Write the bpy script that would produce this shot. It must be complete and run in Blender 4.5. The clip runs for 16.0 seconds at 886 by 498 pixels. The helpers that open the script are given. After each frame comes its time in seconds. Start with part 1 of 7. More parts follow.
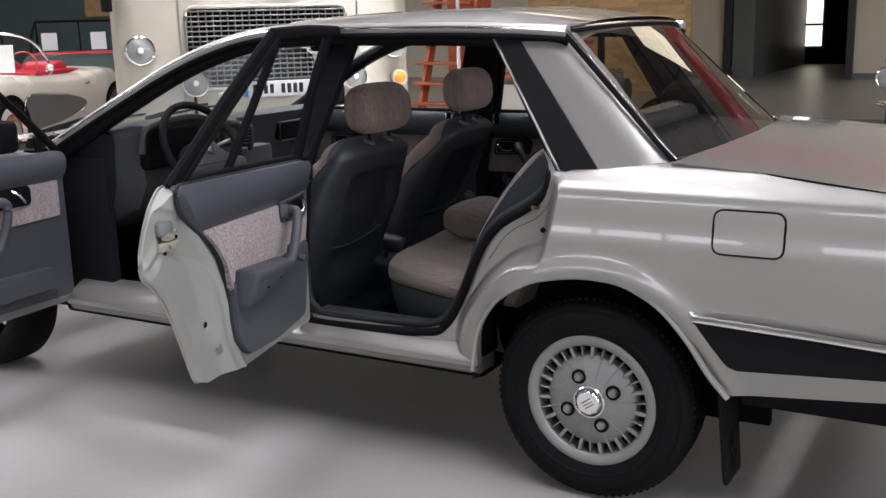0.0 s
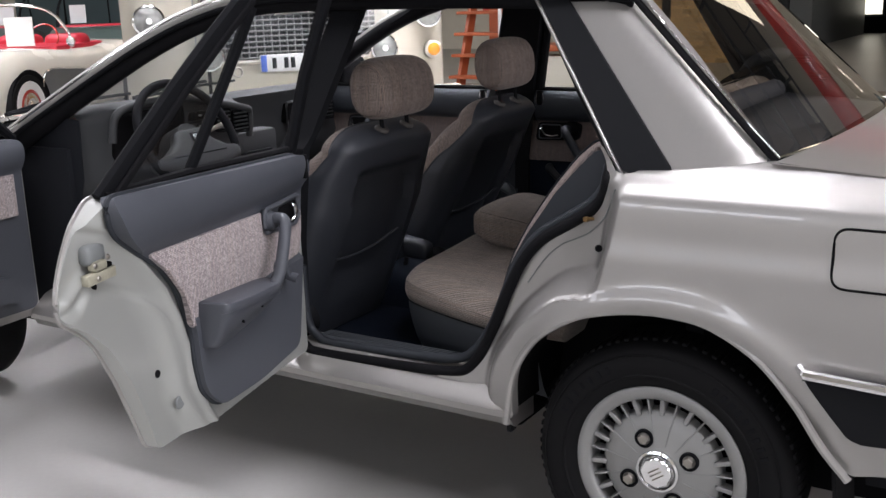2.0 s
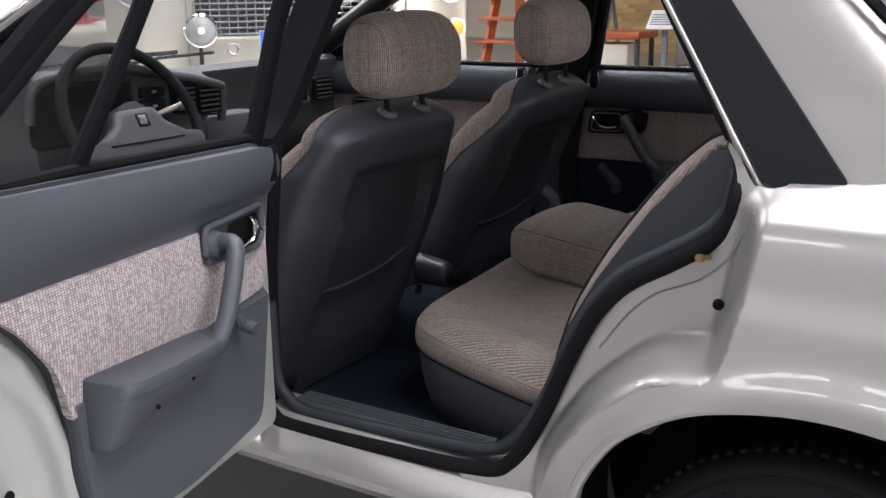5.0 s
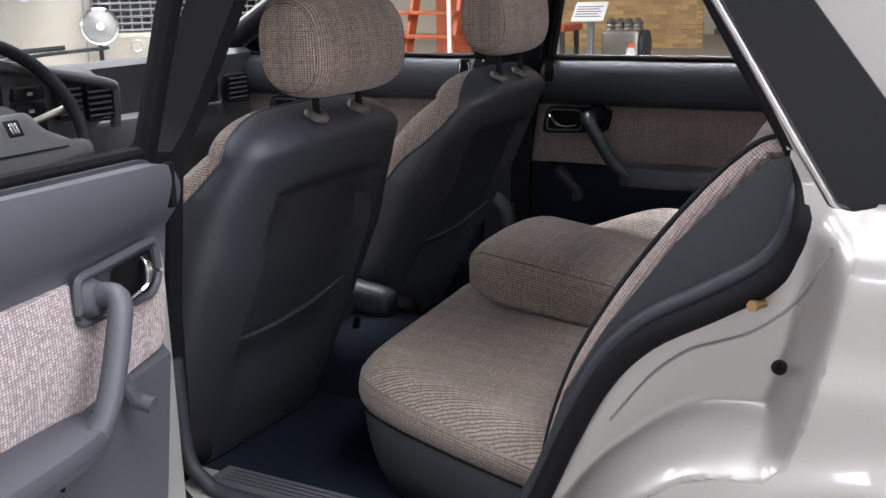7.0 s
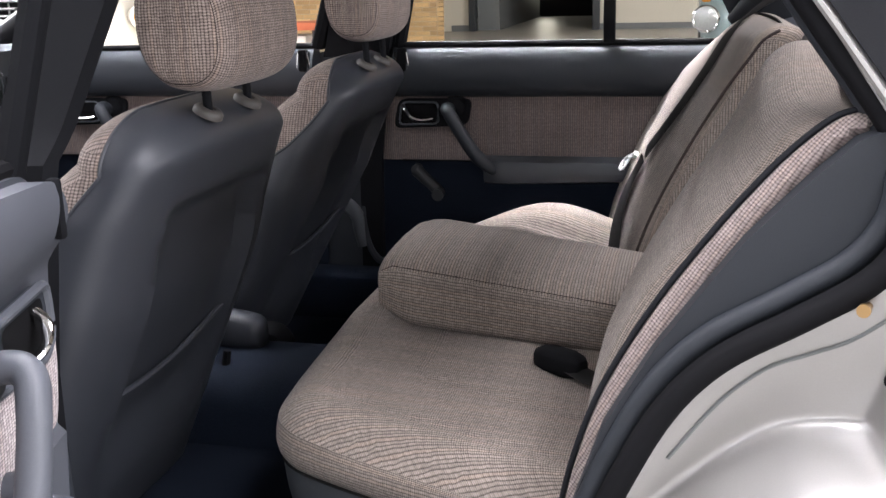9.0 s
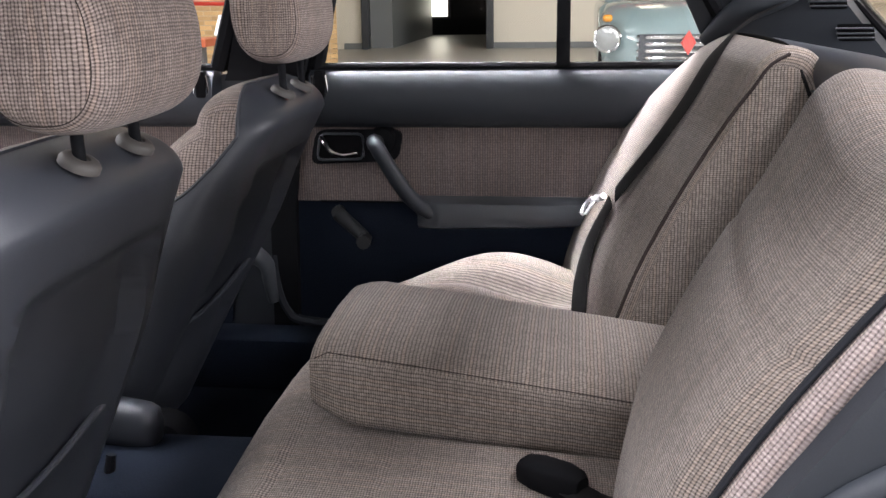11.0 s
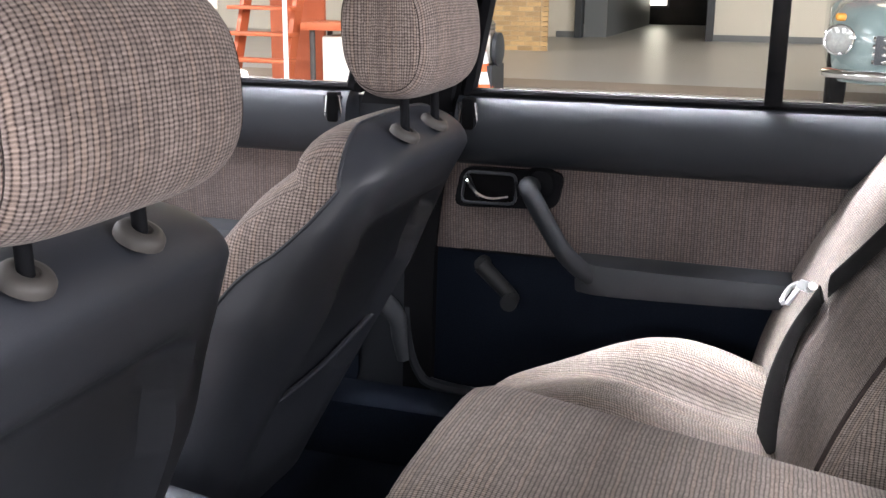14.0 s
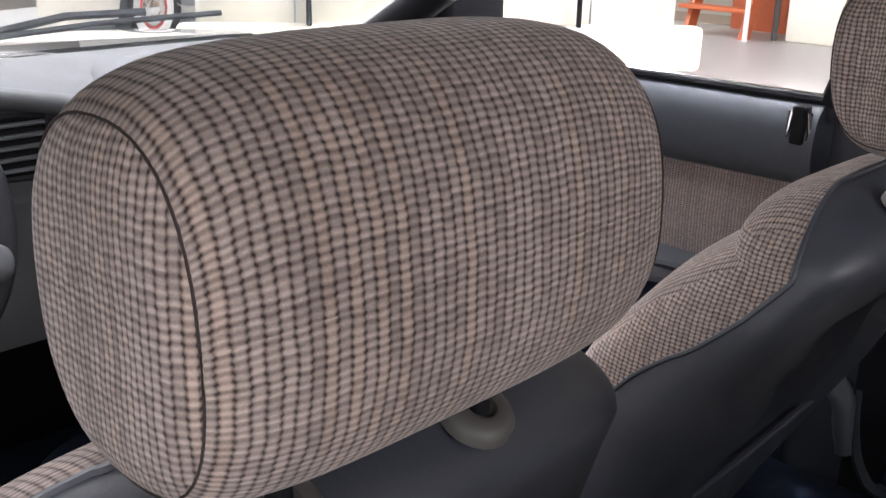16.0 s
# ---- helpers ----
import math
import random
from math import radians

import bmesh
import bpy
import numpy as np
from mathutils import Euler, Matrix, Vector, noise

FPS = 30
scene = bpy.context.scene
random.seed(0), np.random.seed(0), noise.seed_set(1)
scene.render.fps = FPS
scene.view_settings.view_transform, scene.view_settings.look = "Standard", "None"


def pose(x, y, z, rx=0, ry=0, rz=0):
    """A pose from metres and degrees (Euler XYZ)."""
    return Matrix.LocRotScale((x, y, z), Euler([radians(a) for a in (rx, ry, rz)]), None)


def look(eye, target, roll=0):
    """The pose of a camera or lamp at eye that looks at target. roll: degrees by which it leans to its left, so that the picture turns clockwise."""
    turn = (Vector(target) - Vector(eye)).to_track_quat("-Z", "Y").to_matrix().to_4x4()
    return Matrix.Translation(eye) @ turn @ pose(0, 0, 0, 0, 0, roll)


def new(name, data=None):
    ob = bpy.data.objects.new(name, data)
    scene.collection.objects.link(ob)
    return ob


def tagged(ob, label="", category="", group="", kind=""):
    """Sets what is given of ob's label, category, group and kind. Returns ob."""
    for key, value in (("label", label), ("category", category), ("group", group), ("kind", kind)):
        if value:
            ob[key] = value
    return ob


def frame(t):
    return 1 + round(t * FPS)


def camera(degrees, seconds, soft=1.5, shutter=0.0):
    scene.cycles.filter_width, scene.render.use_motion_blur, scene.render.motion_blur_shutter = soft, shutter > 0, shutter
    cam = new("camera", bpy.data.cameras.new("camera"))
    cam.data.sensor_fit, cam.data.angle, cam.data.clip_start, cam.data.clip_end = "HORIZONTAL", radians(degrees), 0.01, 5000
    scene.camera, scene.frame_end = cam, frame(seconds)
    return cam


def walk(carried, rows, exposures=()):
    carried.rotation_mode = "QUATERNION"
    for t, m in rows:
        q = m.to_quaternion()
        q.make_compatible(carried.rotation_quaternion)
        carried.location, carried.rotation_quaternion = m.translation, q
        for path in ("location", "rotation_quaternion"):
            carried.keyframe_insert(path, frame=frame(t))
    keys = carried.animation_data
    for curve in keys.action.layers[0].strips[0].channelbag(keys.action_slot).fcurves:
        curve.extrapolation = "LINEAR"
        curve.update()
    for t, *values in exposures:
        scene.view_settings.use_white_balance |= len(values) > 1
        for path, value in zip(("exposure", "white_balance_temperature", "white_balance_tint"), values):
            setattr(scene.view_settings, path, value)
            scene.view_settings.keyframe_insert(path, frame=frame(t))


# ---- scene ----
EXPOSE = [(0, 0.0), (2, 0.18), (3, 0.29), (5.5, 0.66), (7, 0.98), (8.5, 1.4), (11, 1.75), (12.5, 1.95), (14.5, 1.83), (16, 1.42)]
cam = camera(47.0, 16.0)
PATH = [
    (0, (1.011, -2.610, 1.374), (0.045, -0.914, 0.939), -1.5),
    (0.5, (0.952, -2.483, 1.362), (-0.039, -0.803, 0.921), -1.6),
    (1, (0.845, -2.330, 1.353), (-0.164, -0.662, 0.907), -1.3),
    (1.5, (0.775, -2.206, 1.353), (-0.246, -0.550, 0.889), -1.6),
    (2, (0.712, -2.002, 1.338), (-0.321, -0.360, 0.853), -1.9),
    (2.5, (0.621, -1.846, 1.311), (-0.423, -0.216, 0.808), -2.1),
    (3, (0.473, -1.723, 1.294), (-0.572, -0.098, 0.778), -1.6),
    (5.5, (0.223, -1.247, 1.204), (-0.833, 0.377, 0.709), -0.8),
    (6, (0.16, -1.174, 1.19), (-0.858, 0.475, 0.694), -1.0),
    (6.5, (0.106, -1.081, 1.181), (-0.871, 0.591, 0.681), -1.1),
    (7, (0.012, -1.011, 1.18), (-0.914, 0.687, 0.671), -1.4),
    (7.5, (-0.101, -1.009, 1.178), (-0.965, 0.718, 0.661), -2.2),
    (8, (-0.245, -0.987, 1.164), (-0.929, 0.819, 0.643), -2.6),
    (8.5, (-0.305, -0.947, 1.15), (-0.846, 0.905, 0.625), -2.1),
    (11, (-0.496, -0.552, 1.127), (-0.745, 1.371, 0.636), -0.8),
    (11.5, (-0.511, -0.509, 1.129), (-0.666, 1.423, 0.638), -0.6),
    (12, (-0.515, -0.503, 1.127), (-0.632, 1.432, 0.638), -0.4),
    (12.5, (-0.495, -0.446, 1.14), (-0.629, 1.489, 0.651), -0.2),
    (13, (-0.47, -0.358, 1.154), (-0.738, 1.563, 0.667), -0.2),
    (13.5, (-0.461, -0.28, 1.168), (-0.914, 1.604, 0.675), -0.2),
    (14, (-0.484, -0.175, 1.171), (-1.113, 1.651, 0.652), 0.5),
    (14.5, (-0.521, -0.085, 1.181), (-1.29, 1.68, 0.637), 1.1),
    (15, (-0.557, -0.017, 1.196), (-1.513, 1.648, 0.636), 1.1),
    (15.5, (-0.603, 0.064, 1.215), (-1.778, 1.57, 0.625), 1.0),
    (16, (-0.646, 0.12, 1.222), (-1.954, 1.489, 0.579), 1.3),
]
walk(cam, [(t, look(eye, target, roll)) for t, eye, target, roll in PATH], EXPOSE)
# ---------------------------------------------------------------- light
world = bpy.data.worlds.new("hall_air")
scene.world = world
world.use_nodes = True
sky = world.node_tree.nodes.new("ShaderNodeTexSky")
sky.sky_type = "NISHITA"
sky.sun_disc = False
sky.sun_elevation, sky.sun_rotation = radians(48), radians(200)
world.node_tree.links.new(sky.outputs[0], world.node_tree.nodes["Background"].inputs[0])
world.node_tree.nodes["Background"].inputs[1].default_value = 0.08


def area_lamp(name, m, wide, long, watts, colour):
    data = bpy.data.lights.new(name, "AREA")
    data.shape, data.size, data.size_y = "RECTANGLE", wide, long
    data.energy, data.color = watts, colour
    ob = new(name, data)
    ob.matrix_world = m
    return ob


DAY = (0.985, 0.965, 1.045)
for lx, watts in ((-13.0, 460), (-7.5, 240), (-2.0, 270), (3.5, 500), (9.0, 420)):
    area_lamp("skylight_and_fill", pose(lx, -1.5, 7.2), 2.2, 5.4, watts, DAY)
# daylight in the row of tall windows of the south wall
for wx in (-10.0, -4.5, 1.0, 6.5):
    area_lamp("window_and_fill", pose(wx, -11.9, 3.6, 90, 0, 0), 4.4, 1.0, 85, DAY)
# unseen fill lights added at the east wall, for door shell and seat backs
for wy in (-8.0, -2.5, 3.0):
    area_lamp("window_and_fill", pose(15.9, wy, 3.9, 90, 0, 90), 4.4, 2.6, 370, DAY)
# unseen overhead fill with narrow spread, added to brighten the far rear seat
area_lamp("skylight_and_fill", pose(-2.0, 3.7, 7.2), 2.2, 3.0, 480, DAY).data.spread = radians(62)
# two more added overhead fills, to brighten the roadster
area_lamp("skylight_and_fill", pose(-7.5, 3.6, 7.2), 2.2, 4.6, 210, DAY).data.spread = radians(110)
area_lamp("skylight_and_fill", pose(-13.0, 4.5, 7.2), 3.0, 6.0, 500, DAY)
# unseen warm fill lights, added to tint and brighten the far part
for wx in (-12.0, -6.0, 0.0, 6.0):
    area_lamp("warm_hall_fill", pose(wx, 15.0, 6.0), 1.2, 5.0, 42, (1.0, 0.86, 0.66))


# ---------------------------------------------------------------- materials
def material(name, base, rough=0.5, metal=0.0, coat=0.0, spec=0.5, grain=0.0, grain_size=0.01, spots=0.0, spot_size=0.3,
             bump=0.0, coat_rough=0.03, transmission=0.0, sheen=0.0):
    """A surface with variation at two scales: fine grain of grain_size metres and broad wear of spot_size metres."""
    mat = bpy.data.materials.new(name)
    mat.use_nodes = True
    nt = mat.node_tree
    b = nt.nodes["Principled BSDF"]
    b.inputs["Base Color"].default_value = (*base, 1)
    b.inputs["Roughness"].default_value = rough
    b.inputs["Metallic"].default_value = metal
    b.inputs["Coat Weight"].default_value = coat
    b.inputs["Coat Roughness"].default_value = coat_rough
    b.inputs["Specular IOR Level"].default_value = spec
    b.inputs["Transmission Weight"].default_value = transmission
    b.inputs["Sheen Weight"].default_value = sheen
    co = nt.nodes.new("ShaderNodeTexCoord")
    value = None
    if grain or bump:
        fine = nt.nodes.new("ShaderNodeTexNoise")
        fine.inputs["Scale"].default_value = 1 / grain_size
        fine.inputs["Detail"].default_value = 4
        nt.links.new(co.outputs["Object"], fine.inputs["Vector"])
        value = fine
    if grain or spots:
        broad = nt.nodes.new("ShaderNodeTexNoise")
        broad.inputs["Scale"].default_value = 1 / spot_size
        broad.inputs["Detail"].default_value = 5
        nt.links.new(co.outputs["Object"], broad.inputs["Vector"])
        hsv = nt.nodes.new("ShaderNodeHueSaturation")
        hsv.inputs["Color"].default_value = (*base, 1)
        add = nt.nodes.new("ShaderNodeMath")
        add.operation = "MULTIPLY_ADD"
        add.inputs[1].default_value = 2 * spots
        add.inputs[2].default_value = 1 - spots
        nt.links.new(broad.outputs["Fac"], add.inputs[0])
        out = add
        if grain:
            more = nt.nodes.new("ShaderNodeMath")
            more.operation = "MULTIPLY_ADD"
            more.inputs[1].default_value = 2 * grain
            nt.links.new(fine.outputs["Fac"], more.inputs[0])
            less = nt.nodes.new("ShaderNodeMath")
            less.operation = "SUBTRACT"
            less.inputs[1].default_value = grain
            nt.links.new(add.outputs[0], less.inputs[0])
            nt.links.new(less.outputs[0], more.inputs[2])
            out = more
        nt.links.new(out.outputs[0], hsv.inputs["Value"])
        nt.links.new(hsv.outputs[0], b.inputs["Base Color"])
        rr = nt.nodes.new("ShaderNodeMath")
        rr.operation = "MULTIPLY_ADD"
        rr.inputs[1].default_value = 0.16
        rr.inputs[2].default_value = max(rough - 0.08, 0.02)
        nt.links.new(broad.outputs["Fac"], rr.inputs[0])
        nt.links.new(rr.outputs[0], b.inputs["Roughness"])
    if bump:
        bp = nt.nodes.new("ShaderNodeBump")
        bp.inputs["Strength"].default_value = bump
        bp.inputs["Distance"].default_value = grain_size * 0.3
        nt.links.new(value.outputs["Fac"], bp.inputs["Height"])
        nt.links.new(bp.outputs[0], b.inputs["Normal"])
    return mat


def woven(name, light, dark, pitch=0.0068, warm=(0.30, 0.19, 0.12), contrast=1.0, heather=0.22):
    """Tweed: pale yarn dots between dark upright and level threads, with brown columns here and there. Its UV is in metres."""
    mat = bpy.data.materials.new(name)
    mat.use_nodes = True
    nt, n = mat.node_tree, mat.node_tree.nodes.new
    link = nt.links.new
    b = nt.nodes["Principled BSDF"]
    uv = n("ShaderNodeUVMap")
    wob = n("ShaderNodeTexNoise")
    wob.inputs["Scale"].default_value = 45
    link(uv.outputs[0], wob.inputs["Vector"])
    push = n("ShaderNodeVectorMath")
    push.operation = "MULTIPLY_ADD"
    push.inputs[1].default_value = (0.0030, 0.0030, 0)
    link(wob.outputs["Color"], push.inputs[0])
    link(uv.outputs[0], push.inputs[2])
    sep = n("ShaderNodeSeparateXYZ")
    link(push.outputs[0], sep.inputs[0])

    def m(op, a, c=None, d=None):
        k = n("ShaderNodeMath")
        k.operation = op
        for i, v in enumerate((a, c, d)):
            if v is None:
                continue
            if isinstance(v, (int, float)):
                k.inputs[i].default_value = v
            else:
                link(v, k.inputs[i])
        return k.outputs[0]

    u, v = sep.outputs[0], sep.outputs[1]
    cu = m("MULTIPLY", u, 1 / pitch)
    cv = m("MULTIPLY", v, 1 / (pitch * 0.64))
    wave_u = m("MULTIPLY_ADD", m("SINE", m("MULTIPLY", cu, 2 * math.pi)), 0.5, 0.5)
    col = m("FLOOR", m("ADD", cu, 0.25))
    odd = m("MODULO", m("ABSOLUTE", col), 2)
    wave_v = m("MULTIPLY_ADD", m("SINE", m("MULTIPLY_ADD", cv, 2 * math.pi, m("MULTIPLY", odd, 0.7))), 0.5, 0.5)
    cord = m("MULTIPLY", m("POWER", m("SUBTRACT", 1.0, wave_u), 3.0), m("MULTIPLY_ADD", wave_v, -0.45, 1.0))
    weft = m("POWER", m("SUBTRACT", 1.0, wave_v), 2.5)
    rowtone = n("ShaderNodeTexWhiteNoise")
    rowtone.noise_dimensions = "1D"
    link(m("FLOOR", cv), rowtone.inputs["W"])
    dots = m("MULTIPLY", m("POWER", wave_v, 2.0), m("POWER", wave_u, 0.35))
    yarn = m("SUBTRACT", m("MULTIPLY_ADD", dots, 0.36, 0.60), m("MULTIPLY", cord, 0.56))
    yarn = m("SUBTRACT", yarn, m("MULTIPLY", weft, m("MULTIPLY_ADD", rowtone.outputs["Value"], 0.18, 0.05)))
    wn = n("ShaderNodeTexWhiteNoise")
    wn.noise_dimensions = "1D"
    link(col, wn.inputs["W"])
    fuzz = n("ShaderNodeTexNoise")
    fuzz.inputs["Scale"].default_value = 900
    fuzz.inputs["Detail"].default_value = 2
    link(uv.outputs[0], fuzz.inputs["Vector"])
    blot = n("ShaderNodeTexNoise")
    blot.inputs["Scale"].default_value = 12
    link(uv.outputs[0], blot.inputs["Vector"])
    yarn = m("MULTIPLY", yarn, m("MULTIPLY_ADD", wn.outputs["Value"], 0.34, 0.80))
    tone = m("MULTIPLY", yarn, m("MULTIPLY_ADD", fuzz.outputs["Fac"], 0.7, 0.65))
    tone = m("MULTIPLY", tone, m("MULTIPLY_ADD", blot.outputs["Fac"], 0.4, 0.8))
    cell = n("ShaderNodeTexWhiteNoise")
    cell.noise_dimensions = "2D"
    both = n("ShaderNodeCombineXYZ")
    link(col, both.inputs[0])
    link(m("FLOOR", cv), both.inputs[1])
    link(both.outputs[0], cell.inputs["Vector"])
    tone = m("MULTIPLY", tone, m("MULTIPLY_ADD", cell.outputs["Value"], 2 * heather, 1 - heather))
    tone = m("MULTIPLY_ADD", m("SUBTRACT", tone, 0.45), contrast, 0.45)
    pale = n("ShaderNodeMix")
    pale.data_type = "RGBA"
    link(m("GREATER_THAN", wn.outputs["Value"], 0.72), pale.inputs["Factor"])
    pale.inputs["A"].default_value = (*light, 1)
    pale.inputs["B"].default_value = (*[0.8 * a + 0.2 * w for a, w in zip(light, warm)], 1)
    mix = n("ShaderNodeMix")
    mix.data_type = "RGBA"
    mix.clamp_factor = True
    link(tone, mix.inputs["Factor"])
    mix.inputs["A"].default_value = (*dark, 1)
    link(pale.outputs["Result"], mix.inputs["B"])
    link(mix.outputs["Result"], b.inputs["Base Color"])
    b.inputs["Roughness"].default_value = 0.93
    b.inputs["Specular IOR Level"].default_value = 0.15
    b.inputs["Sheen Weight"].default_value = 0.12
    bp = n("ShaderNodeBump")
    bp.inputs["Strength"].default_value = 0.4
    bp.inputs["Distance"].default_value = 0.0012
    link(tone, bp.inputs["Height"])
    link(bp.outputs[0], b.inputs["Normal"])
    return mat


# lighter copy of the silver paint, for light on the rear door's inner shell
SHELLSILVER = material("lit_silver_paint", (0.365, 0.373, 0.350), rough=0.42, metal=0.35, coat=0.6, grain=0.05, grain_size=0.0015, spots=0.06, spot_size=0.3, bump=0.02)
SILVER = material("silver_paint", (0.330, 0.319, 0.305), rough=0.40, metal=0.62, coat=0.9, grain=0.05, grain_size=0.0015, spots=0.02, spot_size=0.8, bump=0.02)
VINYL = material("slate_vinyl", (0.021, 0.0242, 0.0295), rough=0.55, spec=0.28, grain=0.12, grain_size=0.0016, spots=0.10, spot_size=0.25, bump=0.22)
SEATVINYL = material("dark_seat_vinyl", (0.027, 0.0298, 0.0366), rough=0.46, spec=0.42, grain=0.12, grain_size=0.0018, spots=0.10, spot_size=0.2, bump=0.25)
# lighter copy of the slate vinyl, for daylight on the open doors
DOORVINYL = material("lit_blue_grey_vinyl", (0.060, 0.0645, 0.076), rough=0.5, spec=0.4, grain=0.10, grain_size=0.0016, spots=0.08, spot_size=0.25, bump=0.22)
CARPET = material("navy_carpet", (0.0078, 0.0112, 0.0190), rough=0.95, grain=0.4, grain_size=0.003, spots=0.2, spot_size=0.15, bump=0.6, spec=0.1)
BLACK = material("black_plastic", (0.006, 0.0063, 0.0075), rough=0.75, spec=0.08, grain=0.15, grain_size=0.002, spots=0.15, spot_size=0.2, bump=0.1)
TRIMBLACK = material("satin_black_trim", (0.010, 0.0105, 0.012), rough=0.75, spec=0.10, grain=0.15, grain_size=0.0015, spots=0.10, spot_size=0.2, bump=0.25)
RUBBER = material("tyre_rubber", (0.005, 0.005, 0.0055), rough=0.7, spec=0.12, grain=0.2, grain_size=0.004, spots=0.3, spot_size=0.08, bump=0.2)
SEAL = material("seal_rubber", (0.0055, 0.0055, 0.0065), rough=0.75, spec=0.10, grain=0.1, grain_size=0.003, spots=0.15, spot_size=0.1)
CHROME = material("chrome", (0.78, 0.78, 0.78), rough=0.12, metal=1.0, spots=0.05, spot_size=0.05)
ALLOY = material("cast_alloy", (0.27, 0.27, 0.265), rough=0.5, metal=0.6, grain=0.06, grain_size=0.002, spots=0.06, spot_size=0.05, bump=0.05)
STEEL = material("dull_steel", (0.30, 0.28, 0.25), rough=0.42, metal=0.9, grain=0.15, grain_size=0.004, spots=0.2, spot_size=0.03)
BRASS = material("yellow_zinc", (0.30, 0.19, 0.085), rough=0.4, metal=0.85, spots=0.2, spot_size=0.02)
BRIGHTZINC = material("bright_zinc", (0.72, 0.74, 0.74), rough=0.34, metal=0.55, spots=0.08, spot_size=0.02)
LATCHZINC = material("cream_zinc", (0.42, 0.40, 0.31), rough=0.45, metal=0.35, grain=0.15, grain_size=0.004, spots=0.3, spot_size=0.02)
TWEED = woven("grey_brown_tweed", (0.322, 0.264, 0.234), (0.024, 0.0155, 0.0132), pitch=0.0058, contrast=0.93)
BENCHTWEED = woven("grey_brown_bench_tweed", (0.345, 0.296, 0.259), (0.024, 0.0190, 0.016), pitch=0.0047, contrast=0.84)
# darker copy of the near doors' tweed, for shade on the far doors
TWEED_DIM = woven("shaded_door_tweed", (0.200, 0.164, 0.152), (0.050, 0.041, 0.041), pitch=0.0050, warm=(0.16, 0.10, 0.07))
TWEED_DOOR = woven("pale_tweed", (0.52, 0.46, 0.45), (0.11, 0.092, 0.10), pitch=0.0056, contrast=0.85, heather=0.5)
TWEED_PALE = woven("pale_side_tweed", (0.36, 0.30, 0.28), (0.07, 0.056, 0.054), pitch=0.0054, contrast=0.9)
BROWNTHREAD = material("brown_thread", (0.035, 0.028, 0.026), rough=0.9, spec=0.1, spots=0.2, spot_size=0.02)
SKIRTVINYL = material("slate_skirt_vinyl", (0.048, 0.053, 0.060), rough=0.55, spec=0.3, grain=0.10, grain_size=0.0016, spots=0.10, spot_size=0.25, bump=0.2)
# dash end and kick panel darkened as if shaded; also the dark piping
FOOTWELL = material("dark_navy_vinyl", (0.0085, 0.0095, 0.0125), rough=0.7, spec=0.2, spots=0.15, spot_size=0.2)
DASH = material("grey_dash_plastic", (0.026, 0.028, 0.030), rough=0.6, spec=0.35, grain=0.12, grain_size=0.002, spots=0.1, spot_size=0.3, bump=0.25)
GREYPLASTIC = material("grey_brown_plastic", (0.060, 0.056, 0.052), rough=0.5, spec=0.3, spots=0.1, spot_size=0.02)
# near-black that puts the shade of holes, wells and gaps into the colour
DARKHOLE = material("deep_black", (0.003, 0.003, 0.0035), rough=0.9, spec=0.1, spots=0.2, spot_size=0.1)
CONCRETE = material("grey_floor_coating", (0.33, 0.325, 0.31), rough=0.36, grain=0.05, grain_size=0.02, spots=0.09, spot_size=0.9, bump=0.02)
KERBSTONE = material("worn_stone", (0.23, 0.19, 0.15), rough=0.6, grain=0.2, grain_size=0.02, spots=0.3, spot_size=0.3, bump=0.2)
PLASTER = material("white_plaster", (0.68, 0.64, 0.54), rough=0.8, grain=0.05, grain_size=0.01, spots=0.05, spot_size=1.0, bump=0.1)
CREAM = material("cream_paint", (0.35, 0.325, 0.265), rough=0.35, coat=0.5, spots=0.04, spot_size=0.7, grain=0.02, grain_size=0.02)
IVORY = material("ivory_paint", (0.74, 0.70, 0.60), rough=0.25, coat=0.8, spots=0.03, spot_size=0.7)
REDPAINT = material("red_paint", (0.42, 0.028, 0.018), rough=0.3, coat=0.6, spots=0.08, spot_size=0.5)
REDLEATHER = material("red_leather", (0.52, 0.02, 0.04), rough=0.45, spots=0.1, spot_size=0.2)
GREENPAINT = material("dark_green_paint", (0.075, 0.105, 0.095), rough=0.3, coat=0.6, spots=0.06, spot_size=0.5)
TEALPAINT = material("pale_teal_paint", (0.17, 0.225, 0.22), rough=0.25, coat=0.8, spots=0.04, spot_size=0.5)
ORANGEWOOD = material("red_painted_wood", (0.42, 0.10, 0.035), rough=0.5, grain=0.12, grain_size=0.01, spots=0.15, spot_size=0.2)
BRICK = material("yellow_brick", (0.56, 0.37, 0.17), rough=0.85, grain=0.2, grain_size=0.02, spots=0.22, spot_size=0.16, bump=0.3)
MORTAR = material("pale_mortar", (0.50, 0.40, 0.26), rough=0.9, grain=0.1, grain_size=0.01, spots=0.1, spot_size=0.3)
HEADCLOTH = material("pale_grey_headlining", (0.60, 0.575, 0.54), rough=0.9, spec=0.1, grain=0.08, grain_size=0.002, spots=0.05, spot_size=0.3, bump=0.2)
GRILLEBAR = material("dull_grille_bar", (0.085, 0.083, 0.078), rough=0.6, metal=0.0, grain=0.1, grain_size=0.01, spots=0.2, spot_size=0.1)
TEALWALL = material("dark_teal_wall_paint", (0.085, 0.125, 0.135), rough=0.6, spots=0.12, spot_size=0.8)
DARKSTEEL = material("dark_painted_steel", (0.030, 0.034, 0.038), rough=0.5, spots=0.15, spot_size=0.4)
GREYPAINT = material("grey_paint", (0.16, 0.17, 0.17), rough=0.5, spots=0.12, spot_size=0.5)
